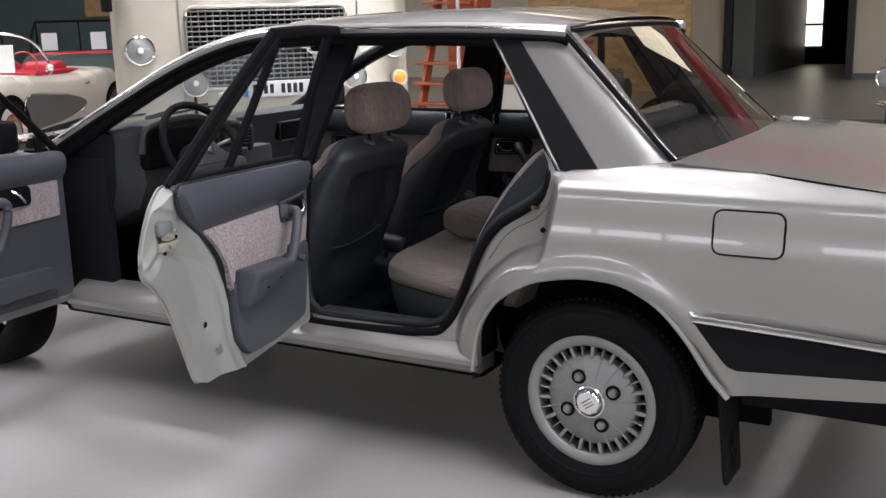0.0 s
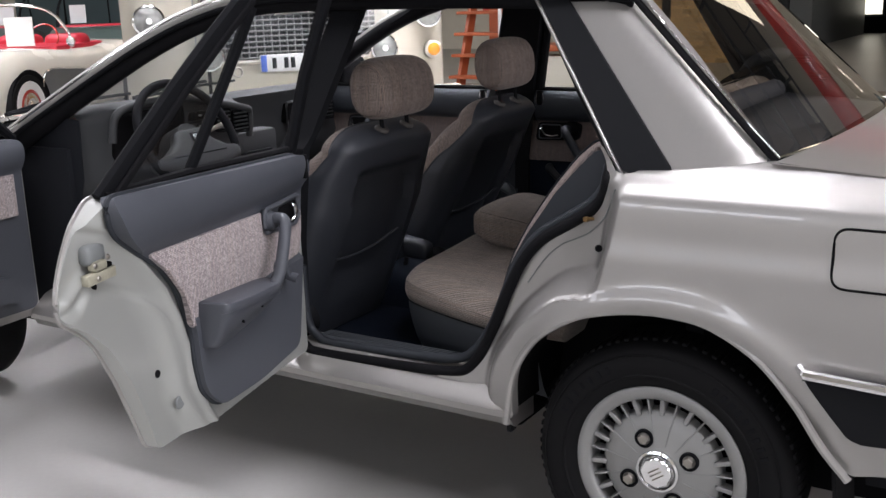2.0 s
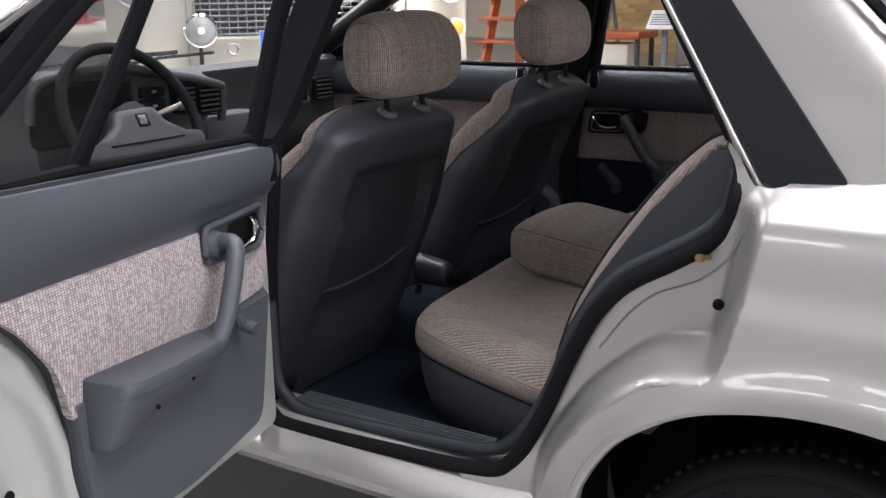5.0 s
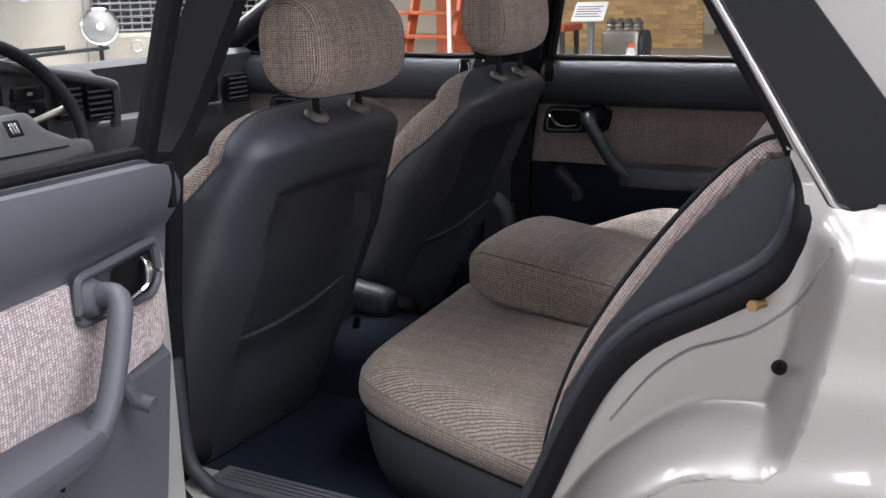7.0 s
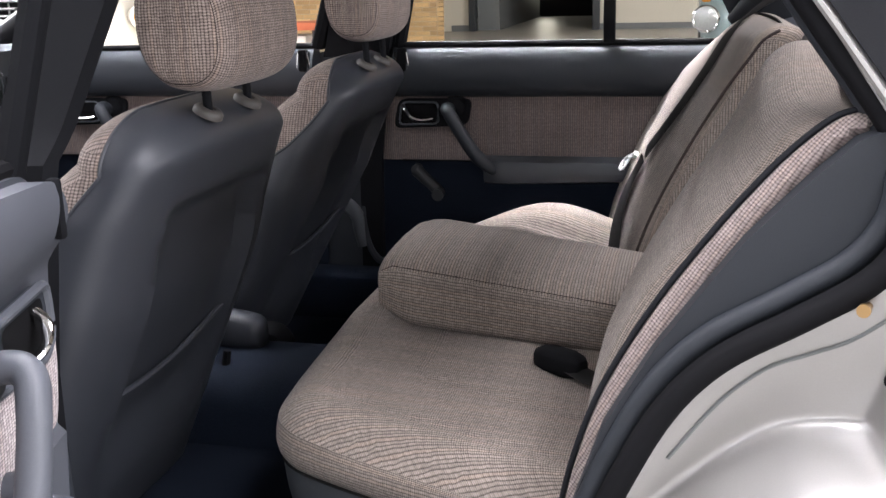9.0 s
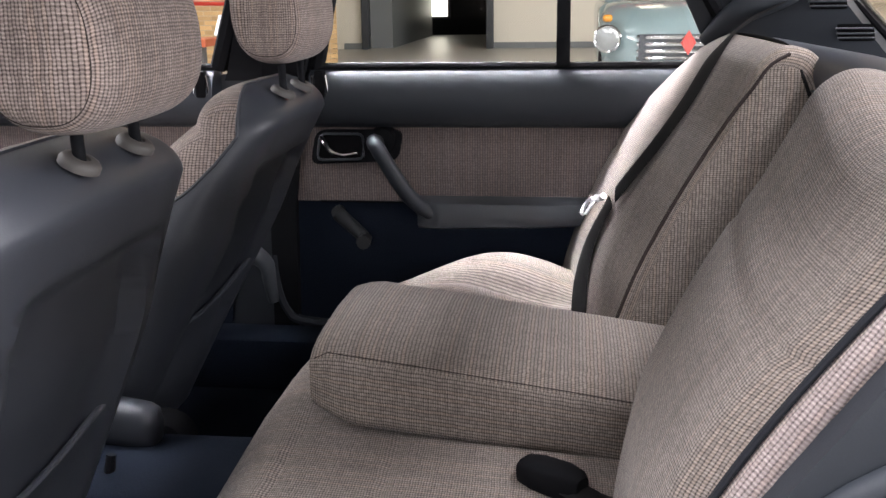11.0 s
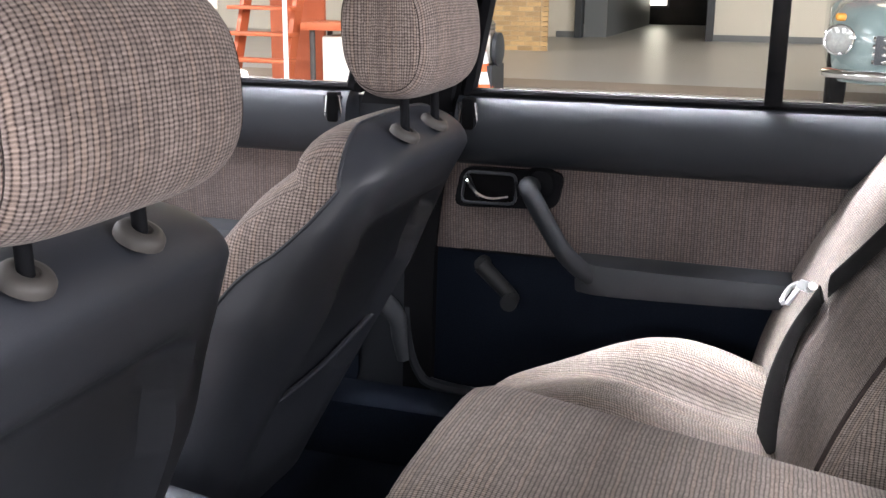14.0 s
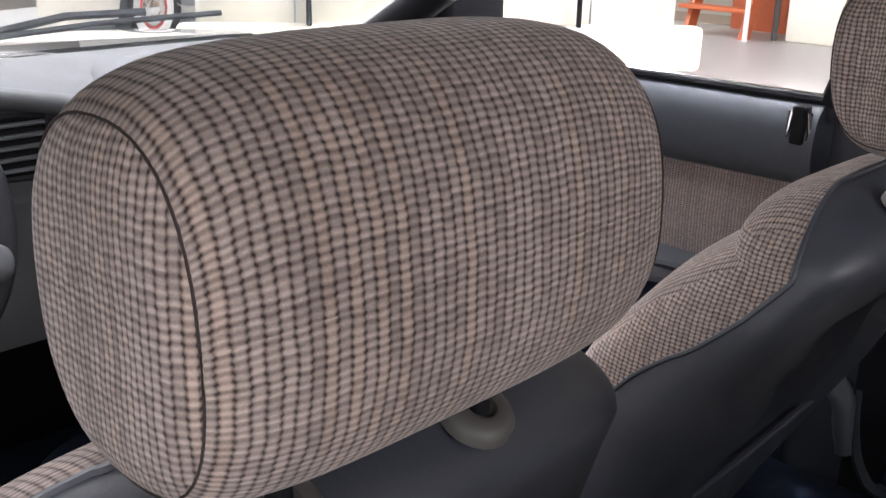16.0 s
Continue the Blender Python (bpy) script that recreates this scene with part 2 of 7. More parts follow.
WHITE = material("white_card", (0.80, 0.80, 0.78), rough=0.6, spots=0.03, spot_size=0.2)
SAFETY = material("orange_plastic", (0.75, 0.13, 0.02), rough=0.45, spots=0.08, spot_size=0.1)
LAMPGLASS = material("ribbed_lamp_glass", (0.22, 0.225, 0.215), rough=0.2, metal=0.35, grain=0.25, grain_size=0.02, spots=0.15, spot_size=0.05)
AMBER = material("amber_lens", (0.45, 0.19, 0.02), rough=0.2, spots=0.1, spot_size=0.05)
BELT = material("black_webbing", (0.008, 0.0078, 0.008), spec=0.15, rough=0.8, grain=0.25, grain_size=0.0025, spots=0.1, spot_size=0.1, bump=0.3)
CEILING = material("dark_roof_boards", (0.20, 0.19, 0.17), rough=0.8, spots=0.15, spot_size=0.8)


def glass(name, tint, reflect=1.0):
    mat = bpy.data.materials.new(name)
    mat.use_nodes = True
    nt = mat.node_tree
    nt.nodes.remove(nt.nodes["Principled BSDF"])
    clear, gloss, mix, fr = (nt.nodes.new(k) for k in ("ShaderNodeBsdfTransparent", "ShaderNodeBsdfGlossy", "ShaderNodeMixShader", "ShaderNodeLayerWeight"))
    clear.inputs[0].default_value = (*tint, 1)
    gloss.inputs["Roughness"].default_value = 0.015
    fr.inputs["Blend"].default_value = 0.5
    po = nt.nodes.new("ShaderNodeMath")
    po.operation = "POWER"
    po.inputs[1].default_value = 4.0
    nt.links.new(fr.outputs["Facing"], po.inputs[0])
    ad = nt.nodes.new("ShaderNodeMath")
    ad.operation = "MULTIPLY_ADD"
    ad.inputs[1].default_value = 0.8
    ad.inputs[2].default_value = 0.06
    nt.links.new(po.outputs[0], ad.inputs[0])
    k = nt.nodes.new("ShaderNodeMath")
    k.operation = "MULTIPLY"
    k.inputs[1].default_value = reflect
    nt.links.new(ad.outputs[0], k.inputs[0])
    nt.links.new(k.outputs[0], mix.inputs[0])
    nt.links.new(clear.outputs[0], mix.inputs[1])
    nt.links.new(gloss.outputs[0], mix.inputs[2])
    nt.links.new(mix.outputs[0], nt.nodes["Material Output"].inputs[0])
    return mat


GLASS = glass("clear_glass", (0.93, 0.95, 0.94))
TINTED = glass("brown_tinted_glass", (0.70, 0.65, 0.58), 1.2)

# ---------------------------------------------------------------- mesh helpers
CLOTH = {TWEED.name, BENCHTWEED.name, TWEED_PALE.name, TWEED_DOOR.name, TWEED_DIM.name}


def box_uv(me):
    """UV in metres, laid from the axis that each face looks along most."""
    nl = len(me.loops)
    co = np.empty(len(me.vertices) * 3)
    me.vertices.foreach_get("co", co)
    co = co.reshape(-1, 3)
    lv = np.empty(nl, int)
    me.loops.foreach_get("vertex_index", lv)
    nor = np.empty(len(me.polygons) * 3)
    me.polygons.foreach_get("normal", nor)
    nor = np.abs(nor.reshape(-1, 3))
    tot = np.empty(len(me.polygons), int)
    me.polygons.foreach_get("loop_total", tot)
    axis = np.repeat(nor.argmax(1), tot)
    p = co[lv]
    uv = np.where((axis == 0)[:, None], p[:, [1, 2]], np.where((axis == 1)[:, None], p[:, [0, 2]], p[:, [1, 0]]))
    layer = me.uv_layers.new(name="UVMap")
    layer.data.foreach_set("uv", uv.ravel())


def cloth(rings, closed=True, seam=None):
    """A skin over rings of points with UV in metres along and across the rings; seam(k) may give a rule for the UV of ring k."""
    me = bpy.data.meshes.new("cloth")
    n, m = len(rings[0]), len(rings)
    verts = [tuple(p) for r in rings for p in r]
    faces = [(k * n + i, k * n + (i + 1) % n, (k + 1) * n + (i + 1) % n, (k + 1) * n + i) for k in range(m - 1) for i in range(n if closed else n - 1)]
    caps = [list(range(n))[::-1], [(m - 1) * n + i for i in range(n)]] if closed else []
    me.from_pydata(verts, [], faces + caps)
    along = [0.0]
    for a, b in zip(rings, rings[1:]):
        along.append(along[-1] + (Vector(b[0]) - Vector(a[0])).length * 0.5 + (Vector(b[n // 2]) - Vector(a[n // 2])).length * 0.5)
    mid = rings[m // 2]
    round_ = [0.0]
    for i in range(n):
        round_.append(round_[-1] + (Vector(mid[(i + 1) % n]) - Vector(mid[i])).length)
    layer = me.uv_layers.new(name="UVMap")
    for f in me.polygons:
        ids = [(me.loops[j].vertex_index // n, me.loops[j].vertex_index % n, j) for j in f.loop_indices]
        wrap = max(i for k, i, j in ids) - min(i for k, i, j in ids) > n // 2
        own = seam and seam(sum(k for k, i, j in ids) / len(ids))
        for k, i, j in ids:
            p = verts[k * n + i]
            if own:
                layer.data[j].uv = own(p)
            elif len(ids) > 4:
                layer.data[j].uv = (p[0], p[2])
            else:
                layer.data[j].uv = (along[k], round_[n] if wrap and i == 0 else round_[i])
    bm = bmesh.new()
    bm.from_mesh(me)
    bmesh.ops.recalc_face_normals(bm, faces=bm.faces)
    bm.to_mesh(me)
    bm.free()
    return me


def flat_uv(bm, fn):
    """A mesh whose UV is fn of each corner's place."""
    bmesh.ops.recalc_face_normals(bm, faces=bm.faces)
    me = bpy.data.meshes.new("cloth")
    bm.to_mesh(me)
    bm.free()
    layer = me.uv_layers.new(name="UVMap")
    for lp in me.loops:
        layer.data[lp.index].uv = fn(me.vertices[lp.vertex_index].co)
    return me


def part(name, bm, mat, parent=None, label="", smooth=True):
    if isinstance(bm, bmesh.types.BMesh):
        bmesh.ops.recalc_face_normals(bm, faces=bm.faces)
        me = bpy.data.meshes.new(name)
        bm.to_mesh(me)
        bm.free()
    else:
        me = bm
    me.materials.append(mat)
    if smooth:
        me.polygons.foreach_set("use_smooth", [True] * len(me.polygons))
        me.set_sharp_from_angle(angle=radians(50))
        me.set_sharp_from_angle(angle=radians(40))
    if mat.name in CLOTH and not me.uv_layers:
        box_uv(me)
    ob = new(name, me)
    if parent:
        ob.parent = parent
        up, chain = parent, Matrix.Identity(4)
        while up:
            chain = up.matrix_basis if up.parent is None else chain
            up = up.parent
        ob.matrix_parent_inverse = chain.inverted() if parent.parent is None else Matrix.Identity(4)
    if label:
        ob["label"] = label
    return ob


def thing(name, at, label, category, group="", kind=""):
    ob = new(name)
    ob.empty_display_size = 0.1
    ob.matrix_basis = Matrix.Translation(at)
    return tagged(ob, label, category, group, kind)


def join(*bms):
    out = bmesh.new()
    for bm in bms:
        me = bpy.data.meshes.new("tmp")
        bm.to_mesh(me)
        bm.free()
        out.from_mesh(me)
        bpy.data.meshes.remove(me)
    return out


def box(lo, hi, bevel=0.0, seg=2, turn=None):
    bm = bmesh.new()
    bmesh.ops.create_cube(bm, size=1)
    lo, hi = Vector(lo), Vector(hi)
    size, mid = hi - lo, (hi + lo) / 2
    bmesh.ops.scale(bm, vec=size, verts=bm.verts)
    if bevel:
        bmesh.ops.bevel(bm, geom=bm.edges[:], offset=min(bevel, 0.48 * min(size)), segments=seg, profile=0.5, affect="EDGES")
    bmesh.ops.translate(bm, vec=mid, verts=bm.verts)
    if turn:
        bmesh.ops.transform(bm, matrix=turn, verts=bm.verts)
    return bm


def moved(bm, m):
    bmesh.ops.transform(bm, matrix=m, verts=bm.verts)
    return bm


def loft(rings, caps=True, closed=True):
    """A skin over rings of equally many points."""
    bm = bmesh.new()
    vs = [[bm.verts.new(p) for p in ring] for ring in rings]
    n = len(rings[0])
    for a, b in zip(vs, vs[1:]):
        for i in range(n if closed else n - 1):
            j = (i + 1) % n
            bm.faces.new((a[i], a[j], b[j], b[i]))
    if caps and closed:
        bm.faces.new(vs[0][::-1])
        bm.faces.new(vs[-1])
    return bm


def smooth_path(pts, per=6, closed=False):
    """Catmull-Rom points along a path."""
    P = [Vector(p) for p in pts]
    out, n = [], len(P)
    for i in range(n if closed else n - 1):
        a, b = P[i], P[(i + 1) % n]
        p0 = P[i - 1] if closed or i > 0 else a * 2 - b
        p3 = P[(i + 2) % n] if closed or i + 2 < n else b * 2 - a
        for k in range(per):
            t = k / per
            out.append(0.5 * (2 * a + (b - p0) * t + (2 * p0 - 5 * a + 4 * b - p3) * t * t + (3 * a - p0 - 3 * b + p3) * t ** 3))
    if not closed:
        out.append(P[-1])
    return out


def tube(pts, r, n=10, closed=False, flat=1.0, up=(0, 0, 1), caps=True):
    """A round or flattened (flat < 1: thinner along up) tube along points; r: one radius or one per point."""
    P = [Vector(p) for p in pts]
    rs = r if isinstance(r, (list, tuple)) else [r] * len(P)
    rings, up = [], Vector(up)
    for i, p in enumerate(P):
        a = P[i - 1] if i or closed else P[i]
        b = P[(i + 1) % len(P)] if i + 1 < len(P) or closed else P[i]
        d = (b - a).normalized()
        side = d.cross(up)
        if side.length < 1e-3:
            side = d.cross(Vector((0.3, 1, 0.2)))
        side.normalize()
        top = side.cross(d).normalized()
        rings.append([p + rs[i] * (math.cos(w) * side + flat * math.sin(w) * top) for w in (2 * math.pi * k / n for k in range(n))])
    if closed:
        rings.append(rings[0])
        bm = loft(rings, caps=False)
        bmesh.ops.remove_doubles(bm, verts=bm.verts, dist=1e-6)
        return bm
    return loft(rings, caps)


def lathe(profile, n=48, m=None):
    """Turns (radius, height) points round z."""
    rings = [[(r * math.cos(2 * math.pi * k / n), r * math.sin(2 * math.pi * k / n), h) for k in range(n)] for r, h in profile]
    bm = loft(rings, caps=False)
    bmesh.ops.remove_doubles(bm, verts=bm.verts, dist=1e-5)
    if m:
        bmesh.ops.transform(bm, matrix=m, verts=bm.verts)
    return bm


def inside(poly, px, py):
    hit = np.zeros(px.shape, bool)
    for (x0, y0), (x1, y1) in zip(poly, poly[1:] + poly[:1]):
        if y0 != y1:
            hit ^= ((y0 > py) != (y1 > py)) & (px < (x1 - x0) * (py - y0) / (y1 - y0) + x0)
    return hit


def round_poly(pts, r=0.02, per=4):
    """The polygon with its corners rounded."""
    out, n = [], len(pts)
    for i in range(n):
        a, p, b = Vector(pts[i - 1]), Vector(pts[i]), Vector(pts[(i + 1) % n])
        da, db = (a - p), (b - p)
        k = min(r, 0.45 * da.length, 0.45 * db.length)
        s, e = p + da.normalized() * k, p + db.normalized() * k
        for q in range(per + 1):
            t = q / per
            out.append(tuple((1 - t) ** 2 * s + 2 * t * (1 - t) * p + t * t * e))
    return out


def sheet(poly, step, fn, thick=None, holes=()):
    """A fine mesh over a polygon of (u, v), laid into space by fn; thick: the vector to its back face."""
    poly = [tuple(p) for p in poly]
    loops = [poly, *[[tuple(p) for p in h] for h in holes]]
    us, vs = [p[0] for p in poly], [p[1] for p in poly]
    nu, nv = max(2, math.ceil((max(us) - min(us)) / step)), max(2, math.ceil((max(vs) - min(vs)) / step))
    gu, gv = np.linspace(min(us), max(us), nu + 1), np.linspace(min(vs), max(vs), nv + 1)
    cu, cv = np.meshgrid((gu[1:] + gu[:-1]) / 2, (gv[1:] + gv[:-1]) / 2, indexing="ij")
    keep = inside(poly, cu, cv)
    for h in loops[1:]:
        keep &= ~inside(h, cu, cv)
    index, pts, faces, count = {}, [], [], {}
    for i, j in zip(*np.nonzero(keep)):
        f = []
        for a, b in ((i, j), (i + 1, j), (i + 1, j + 1), (i, j + 1)):
            if (a, b) not in index:
                index[a, b] = len(pts)
                pts.append([gu[a], gv[b]])
            f.append(index[a, b])
        faces.append(f)
        for e in zip(f, f[1:] + f[:1]):
            count[e] = count.get(e, 0) + 1
    rim = [e for e in count if (e[1], e[0]) not in count]
    segs = np.array([(*a, *b) for lp in loops for a, b in zip(lp, lp[1:] + lp[:1])])
    pts = np.array(pts)
    for v in {k for e in rim for k in e}:
        p = pts[v]
        d = segs[:, 2:] - segs[:, :2]
        t = np.clip(((p - segs[:, :2]) * d).sum(1) / np.maximum((d * d).sum(1), 1e-12), 0, 1)
        q = segs[:, :2] + t[:, None] * d
        best = ((q - p) ** 2).sum(1).argmin()
        pts[v] = q[best]
    out = [Vector(fn(u, v)) for u, v in pts]
    n = len(out)
    if thick is not None:
        back = Vector(thick)
        out += [p + back for p in out]
        faces = faces + [[k + n for k in f[::-1]] for f in faces] + [[b, a, a + n, b + n] for a, b in rim]
    bm = bmesh.new()
    bv = [bm.verts.new(p) for p in out]
    for f in faces:
        try:
            bm.faces.new([bv[k] for k in f])
        except ValueError:
            pass
    bmesh.ops.dissolve_degenerate(bm, dist=1e-5, edges=bm.edges)
    return bm


def lerp_curve(pts, x):
    """The value at x of a line through (x, value) points."""
    return float(np.interp(x, [p[0] for p in pts], [p[1] for p in pts]))


def superring(cx, cy, w, h, p, n, fn):
    """n points of a rounded rectangle (p: 2 is an ellipse, larger is squarer), placed by fn(a, b)."""
    out = []
    for k in range(n):
        t = 2 * math.pi * k / n
        c, s = math.cos(t), math.sin(t)
        out.append(fn(cx + w * math.copysign(abs(c) ** (2 / p), c), cy + h * math.copysign(abs(s) ** (2 / p), s)))
    return out


# ---------------------------------------------------------------- the hall
def structure(name, bm, mat, label, category, smooth=False):
    ob = part(name, bm, mat, None, "", smooth)
    return tagged(ob, label, category, "", "structure")


structure("floor", sheet([(-24, -12), (16, -12), (16, 32), (-24, 32)], 2.0, lambda x, y: (x, y, 0.0), (0, 0, -0.1)), CONCRETE, "smooth light grey coated hall floor", "floor")
structure("floor_edge_strip", box((-24, 10.6, -0.02), (16, 11.5, 0.012), 0.004), KERBSTONE, "worn brown stone strip in the floor", "floor")
structure("wall_west", box((-24.3, -12, 0), (-24, 32, 8)), PLASTER, "pale plastered hall wall", "wall")
# window openings made up to suit the added east fill lights
structure("wall_east", join(box((16, -12, 0), (16.3, 32, 2.55)), box((16, -12, 5.25), (16.3, 32, 8)), *[box((16, a, 2.55), (16.3, b, 5.25)) for a, b in ((-12, -10.25), (-5.75, -4.75), (-0.25, 0.75), (5.25, 32))], *[box((15.8, wy + d - 0.04, 2.55), (16.2, wy + d + 0.04, 5.25)) for wy in (-8.0, -2.5, 3.0) for d in (-1.1, 0, 1.1)]), PLASTER, "pale plastered hall wall", "wall")
structure("wall_south", join(box((-24, -12.3, 0), (16, -12, 2.55)), box((-24, -12.3, 5.25), (16, -12, 8)), *[box((a, -12.3, 2.55), (b, -12, 5.25)) for a, b in ((-24, -12.25), (-7.75, -6.75), (-2.25, -1.25), (3.25, 4.25), (8.75, 16))], *[box((wx + d - 0.04, -12.2, 2.55), (wx + d + 0.04, -11.8, 5.25)) for wx in (-10.0, -4.5, 1.0, 6.5) for d in (-1.1, 0, 1.1)]), PLASTER, "plastered hall wall with tall windows", "wall")
# far wall with a wide opening to a back room
structure("wall_north", join(box((-24, 20.2, 0), (-5.15, 20.5, 8)), box((-5.15, 20.2, 0), (-4.70, 20.5, 8)), box((-2.15, 20.2, 0), (16, 20.5, 8)), box((-4.70, 20.2, 2.6), (-2.15, 20.5, 8))), PLASTER, "white plastered wall with an opening to a back room", "wall")
structure("baseboard", join(box((-5.15, 20.17, 0), (-4.71, 20.2, 0.12)), box((-2.14, 20.17, 0), (3, 20.2, 0.12))), GREYPAINT, "grey skirting board", "baseboard")
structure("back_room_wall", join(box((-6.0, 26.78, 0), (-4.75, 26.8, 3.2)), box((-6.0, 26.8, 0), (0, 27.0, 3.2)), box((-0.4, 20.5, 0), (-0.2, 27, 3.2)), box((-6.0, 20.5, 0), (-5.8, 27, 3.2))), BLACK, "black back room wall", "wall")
structure("back_room_partition", box((-4.66, 20.5, 0), (-4.2, 26.5, 3.2)), GREYPAINT, "grey partition beside the opening", "wall")
structure("back_room_ceiling", box((-6, 20.5, 3.2), (0, 27, 3.3)), GREYPAINT, "back room ceiling", "ceiling")
structure("door_frame", join(box((-4.76, 20.05, 0), (-4.62, 20.25, 2.7), 0.01), box((-2.24, 20.05, 0), (-2.10, 20.25, 2.7), 0.01), box((-4.76, 20.05, 2.58), (-2.10, 20.25, 2.72), 0.01)), DARKSTEEL, "dark steel door frame", "door frame")
window = structure("window_1", join(box((-4.78, 26.72, 0.42), (-3.82, 26.80, 0.48)), box((-4.78, 26.72, 1.02), (-3.82, 26.80, 1.08)), box((-4.78, 26.72, 1.90), (-3.82, 26.80, 1.96)), box((-4.84, 26.72, 0.42), (-4.78, 26.80, 1.96)), box((-3.82, 26.72, 0.42), (-3.76, 26.80, 1.96))), DARKSTEEL, "dark framed window in the back room door", "window")
PANE = bpy.data.materials.new("bright_daylight_pane")
PANE.use_nodes = True
PANE.node_tree.nodes["Principled BSDF"].inputs["Emission Color"].default_value = (1.0, 0.93, 0.78, 1)
PANE.node_tree.nodes["Principled BSDF"].inputs["Emission Strength"].default_value = 1.6
part("pane", box((-4.78, 26.74, 0.48), (-3.82, 26.76, 1.02)), PANE, window)
part("pane", box((-4.78, 26.74, 1.08), (-3.82, 26.76, 1.90)), PANE, window)
structure("ceiling", join(*[box((a, -12.3, 7.5), (b, 32, 7.7)) for a, b in ((-24.3, -14.1), (-11.9, -8.6), (-6.4, -3.1), (-0.9, 2.4), (4.6, 7.9), (10.1, 16.3))], box((-24.3, -12.3, 9.2), (16.3, 32, 9.4))), CEILING, "dark boarded roof between the skylights", "ceiling")
for y in (-8, -4, 0, 4, 8, 12, 16):
    truss = []
    truss.append(box((-24, y - 0.05, 6.15), (16, y + 0.05, 6.25)))
    truss.append(box((-24, y - 0.05, 6.95), (16, y + 0.05, 7.05)))
    for k in range(26):
        x = -24 + 1.55 * k
        truss.append(tube([(x, y, 6.2), (x + 0.775, y, 7.0), (x + 1.55, y, 6.2)], 0.03, 5))
    tagged(part("roof_truss", join(*truss), DARKSTEEL, None, "", False), "dark riveted steel roof truss", "roof truss", "roof trusses", "structure")
# red board out of view, added to be mirrored in the car's rear
tagged(part("red_reflection_board", box((-3.5, 12.6, 3.3), (3.5, 13.0, 4.3), 0.02), REDPAINT, None), "unseen red board, added for the red reflection in boot lid and rear window", "gallery", "", "structure")
# brick pier
pier = structure("brick_pier", box((-7.6, 16.14, 0), (-4.44, 16.5, 6.2)), MORTAR, "yellow brick pier with pale joints", "wall")

# ---------------------------------------------------------------- cream lorry front
lorry = thing("lorry", (-4.2, 4.0, 0), "cream vintage lorry with round lamps and barred grille", "lorry")
LF = Matrix(((0.62, -0.785, 0, -3.835), (0.785, 0.62, 0, 3.44), (0, 0, 1, 0), (0, 0, 0, 1)))   # x along its front, y into it


def lput(bm):
    return moved(bm, LF)


def cab_row(z):
    pts = []
    for x, y in ((-0.86, 3.0), (-1.10, 0.30), (-1.10, 0.18), (-1.06, 0.09), (-0.96, 0.03), (-0.75, 0.0), (-0.4, -0.01), (0, -0.015), (0.4, -0.01), (0.75, 0.0), (0.96, 0.03), (1.06, 0.09), (1.12, 0.18), (1.14, 0.30), (1.14, 3.0)):
        pts.append((x, y + 0.05 * max(0, z - 1.4), z))
    return pts


part("cab", lput(loft([cab_row(z) for z in (0.62, 0.66, 1.0, 1.4, 1.7, 2.0, 2.3)], closed=False)), CREAM, lorry)
part("cab_roof", lput(box((-1.12, 0.05, 2.28), (1.12, 3.0, 2.36), 0.03)), CREAM, lorry)
for x in (-0.66, 0.66):
    part("cab_seam", lput(box((x - 0.004, -0.016, 0.68), (x + 0.004, 0.0, 1.72))), GREYPAINT, lorry)
GR = round_poly([(-0.62, 0.94), (0.56, 0.94), (0.56, 1.52), (-0.62, 1.52)], 0.06, 4)
# flat dark sheet for the shade behind the grille bars
part("grille_shade", lput(sheet(GR, 0.04, lambda x, z: (x, -0.020, z))), DARKHOLE, lorry)
for k in range(16):
    part("grille_bar", lput(tube([(-0.61, -0.036, 0.965 + 0.035 * k), (0.55, -0.036, 0.965 + 0.035 * k)], 0.010, 8, flat=0.6)), GRILLEBAR, lorry)
for k in range(22):
    part("grille_upright", lput(tube([(-0.58 + 0.052 * k, -0.028, 0.95), (-0.58 + 0.052 * k, -0.028, 1.51)], 0.005, 6)), GRILLEBAR, lorry)
part("grille_frame", lput(tube([(x, -0.03, z) for x, z in GR], 0.014, 8, closed=True)), CREAM, lorry)


def round_lamp(x, y, z, r, parent, name="headlamp"):
    m = LF @ pose(x, y, z, 90, 0, 0)
    lamp = part(name, lathe([(r * 1.22, -0.06), (r * 1.24, 0.0), (r * 1.18, 0.025), (r * 1.06, 0.032), (r, 0.025)], 40, m), CHROME, parent)
    part("lens", lathe([(r, 0.025), (r * 0.8, 0.036), (r * 0.4, 0.044), (0, 0.046)], 40, m), LAMPGLASS, lamp)
    part("bulb_shield", lathe([(0.02, 0.046), (0.018, 0.052), (0, 0.054)], 16, m), WHITE, lamp)
    return lamp


round_lamp(-0.945, -0.01, 1.23, 0.086, lorry)
round_lamp(0.945, -0.01, 1.22, 0.086, lorry)
for x in (-0.60, 0.58):
    round_lamp(x, -0.13, 0.995, 0.080, lorry, "fog_lamp")
    part("lamp_bracket", lput(tube([(x, -0.10, 0.90), (x, -0.10, 0.70), (x, 0.0, 0.64)], 0.012, 8)), BLACK, lorry)
for x in (0.98,):
    m = LF @ pose(x, -0.01, 0.965, 90, 0, 0)
    ind = part("indicator", lathe([(0.062, -0.02), (0.062, 0.015), (0.045, 0.02)], 24, m), CREAM, lorry)
    part("lens", lathe([(0.045, 0.02), (0.03, 0.032), (0, 0.036)], 24, m), AMBER, ind)
# plate white greyed for the shade on the lorry's front
PLATEWHITE = material("shaded_plate_white", (0.42, 0.42, 0.41), rough=0.5, spots=0.12, spot_size=0.1)
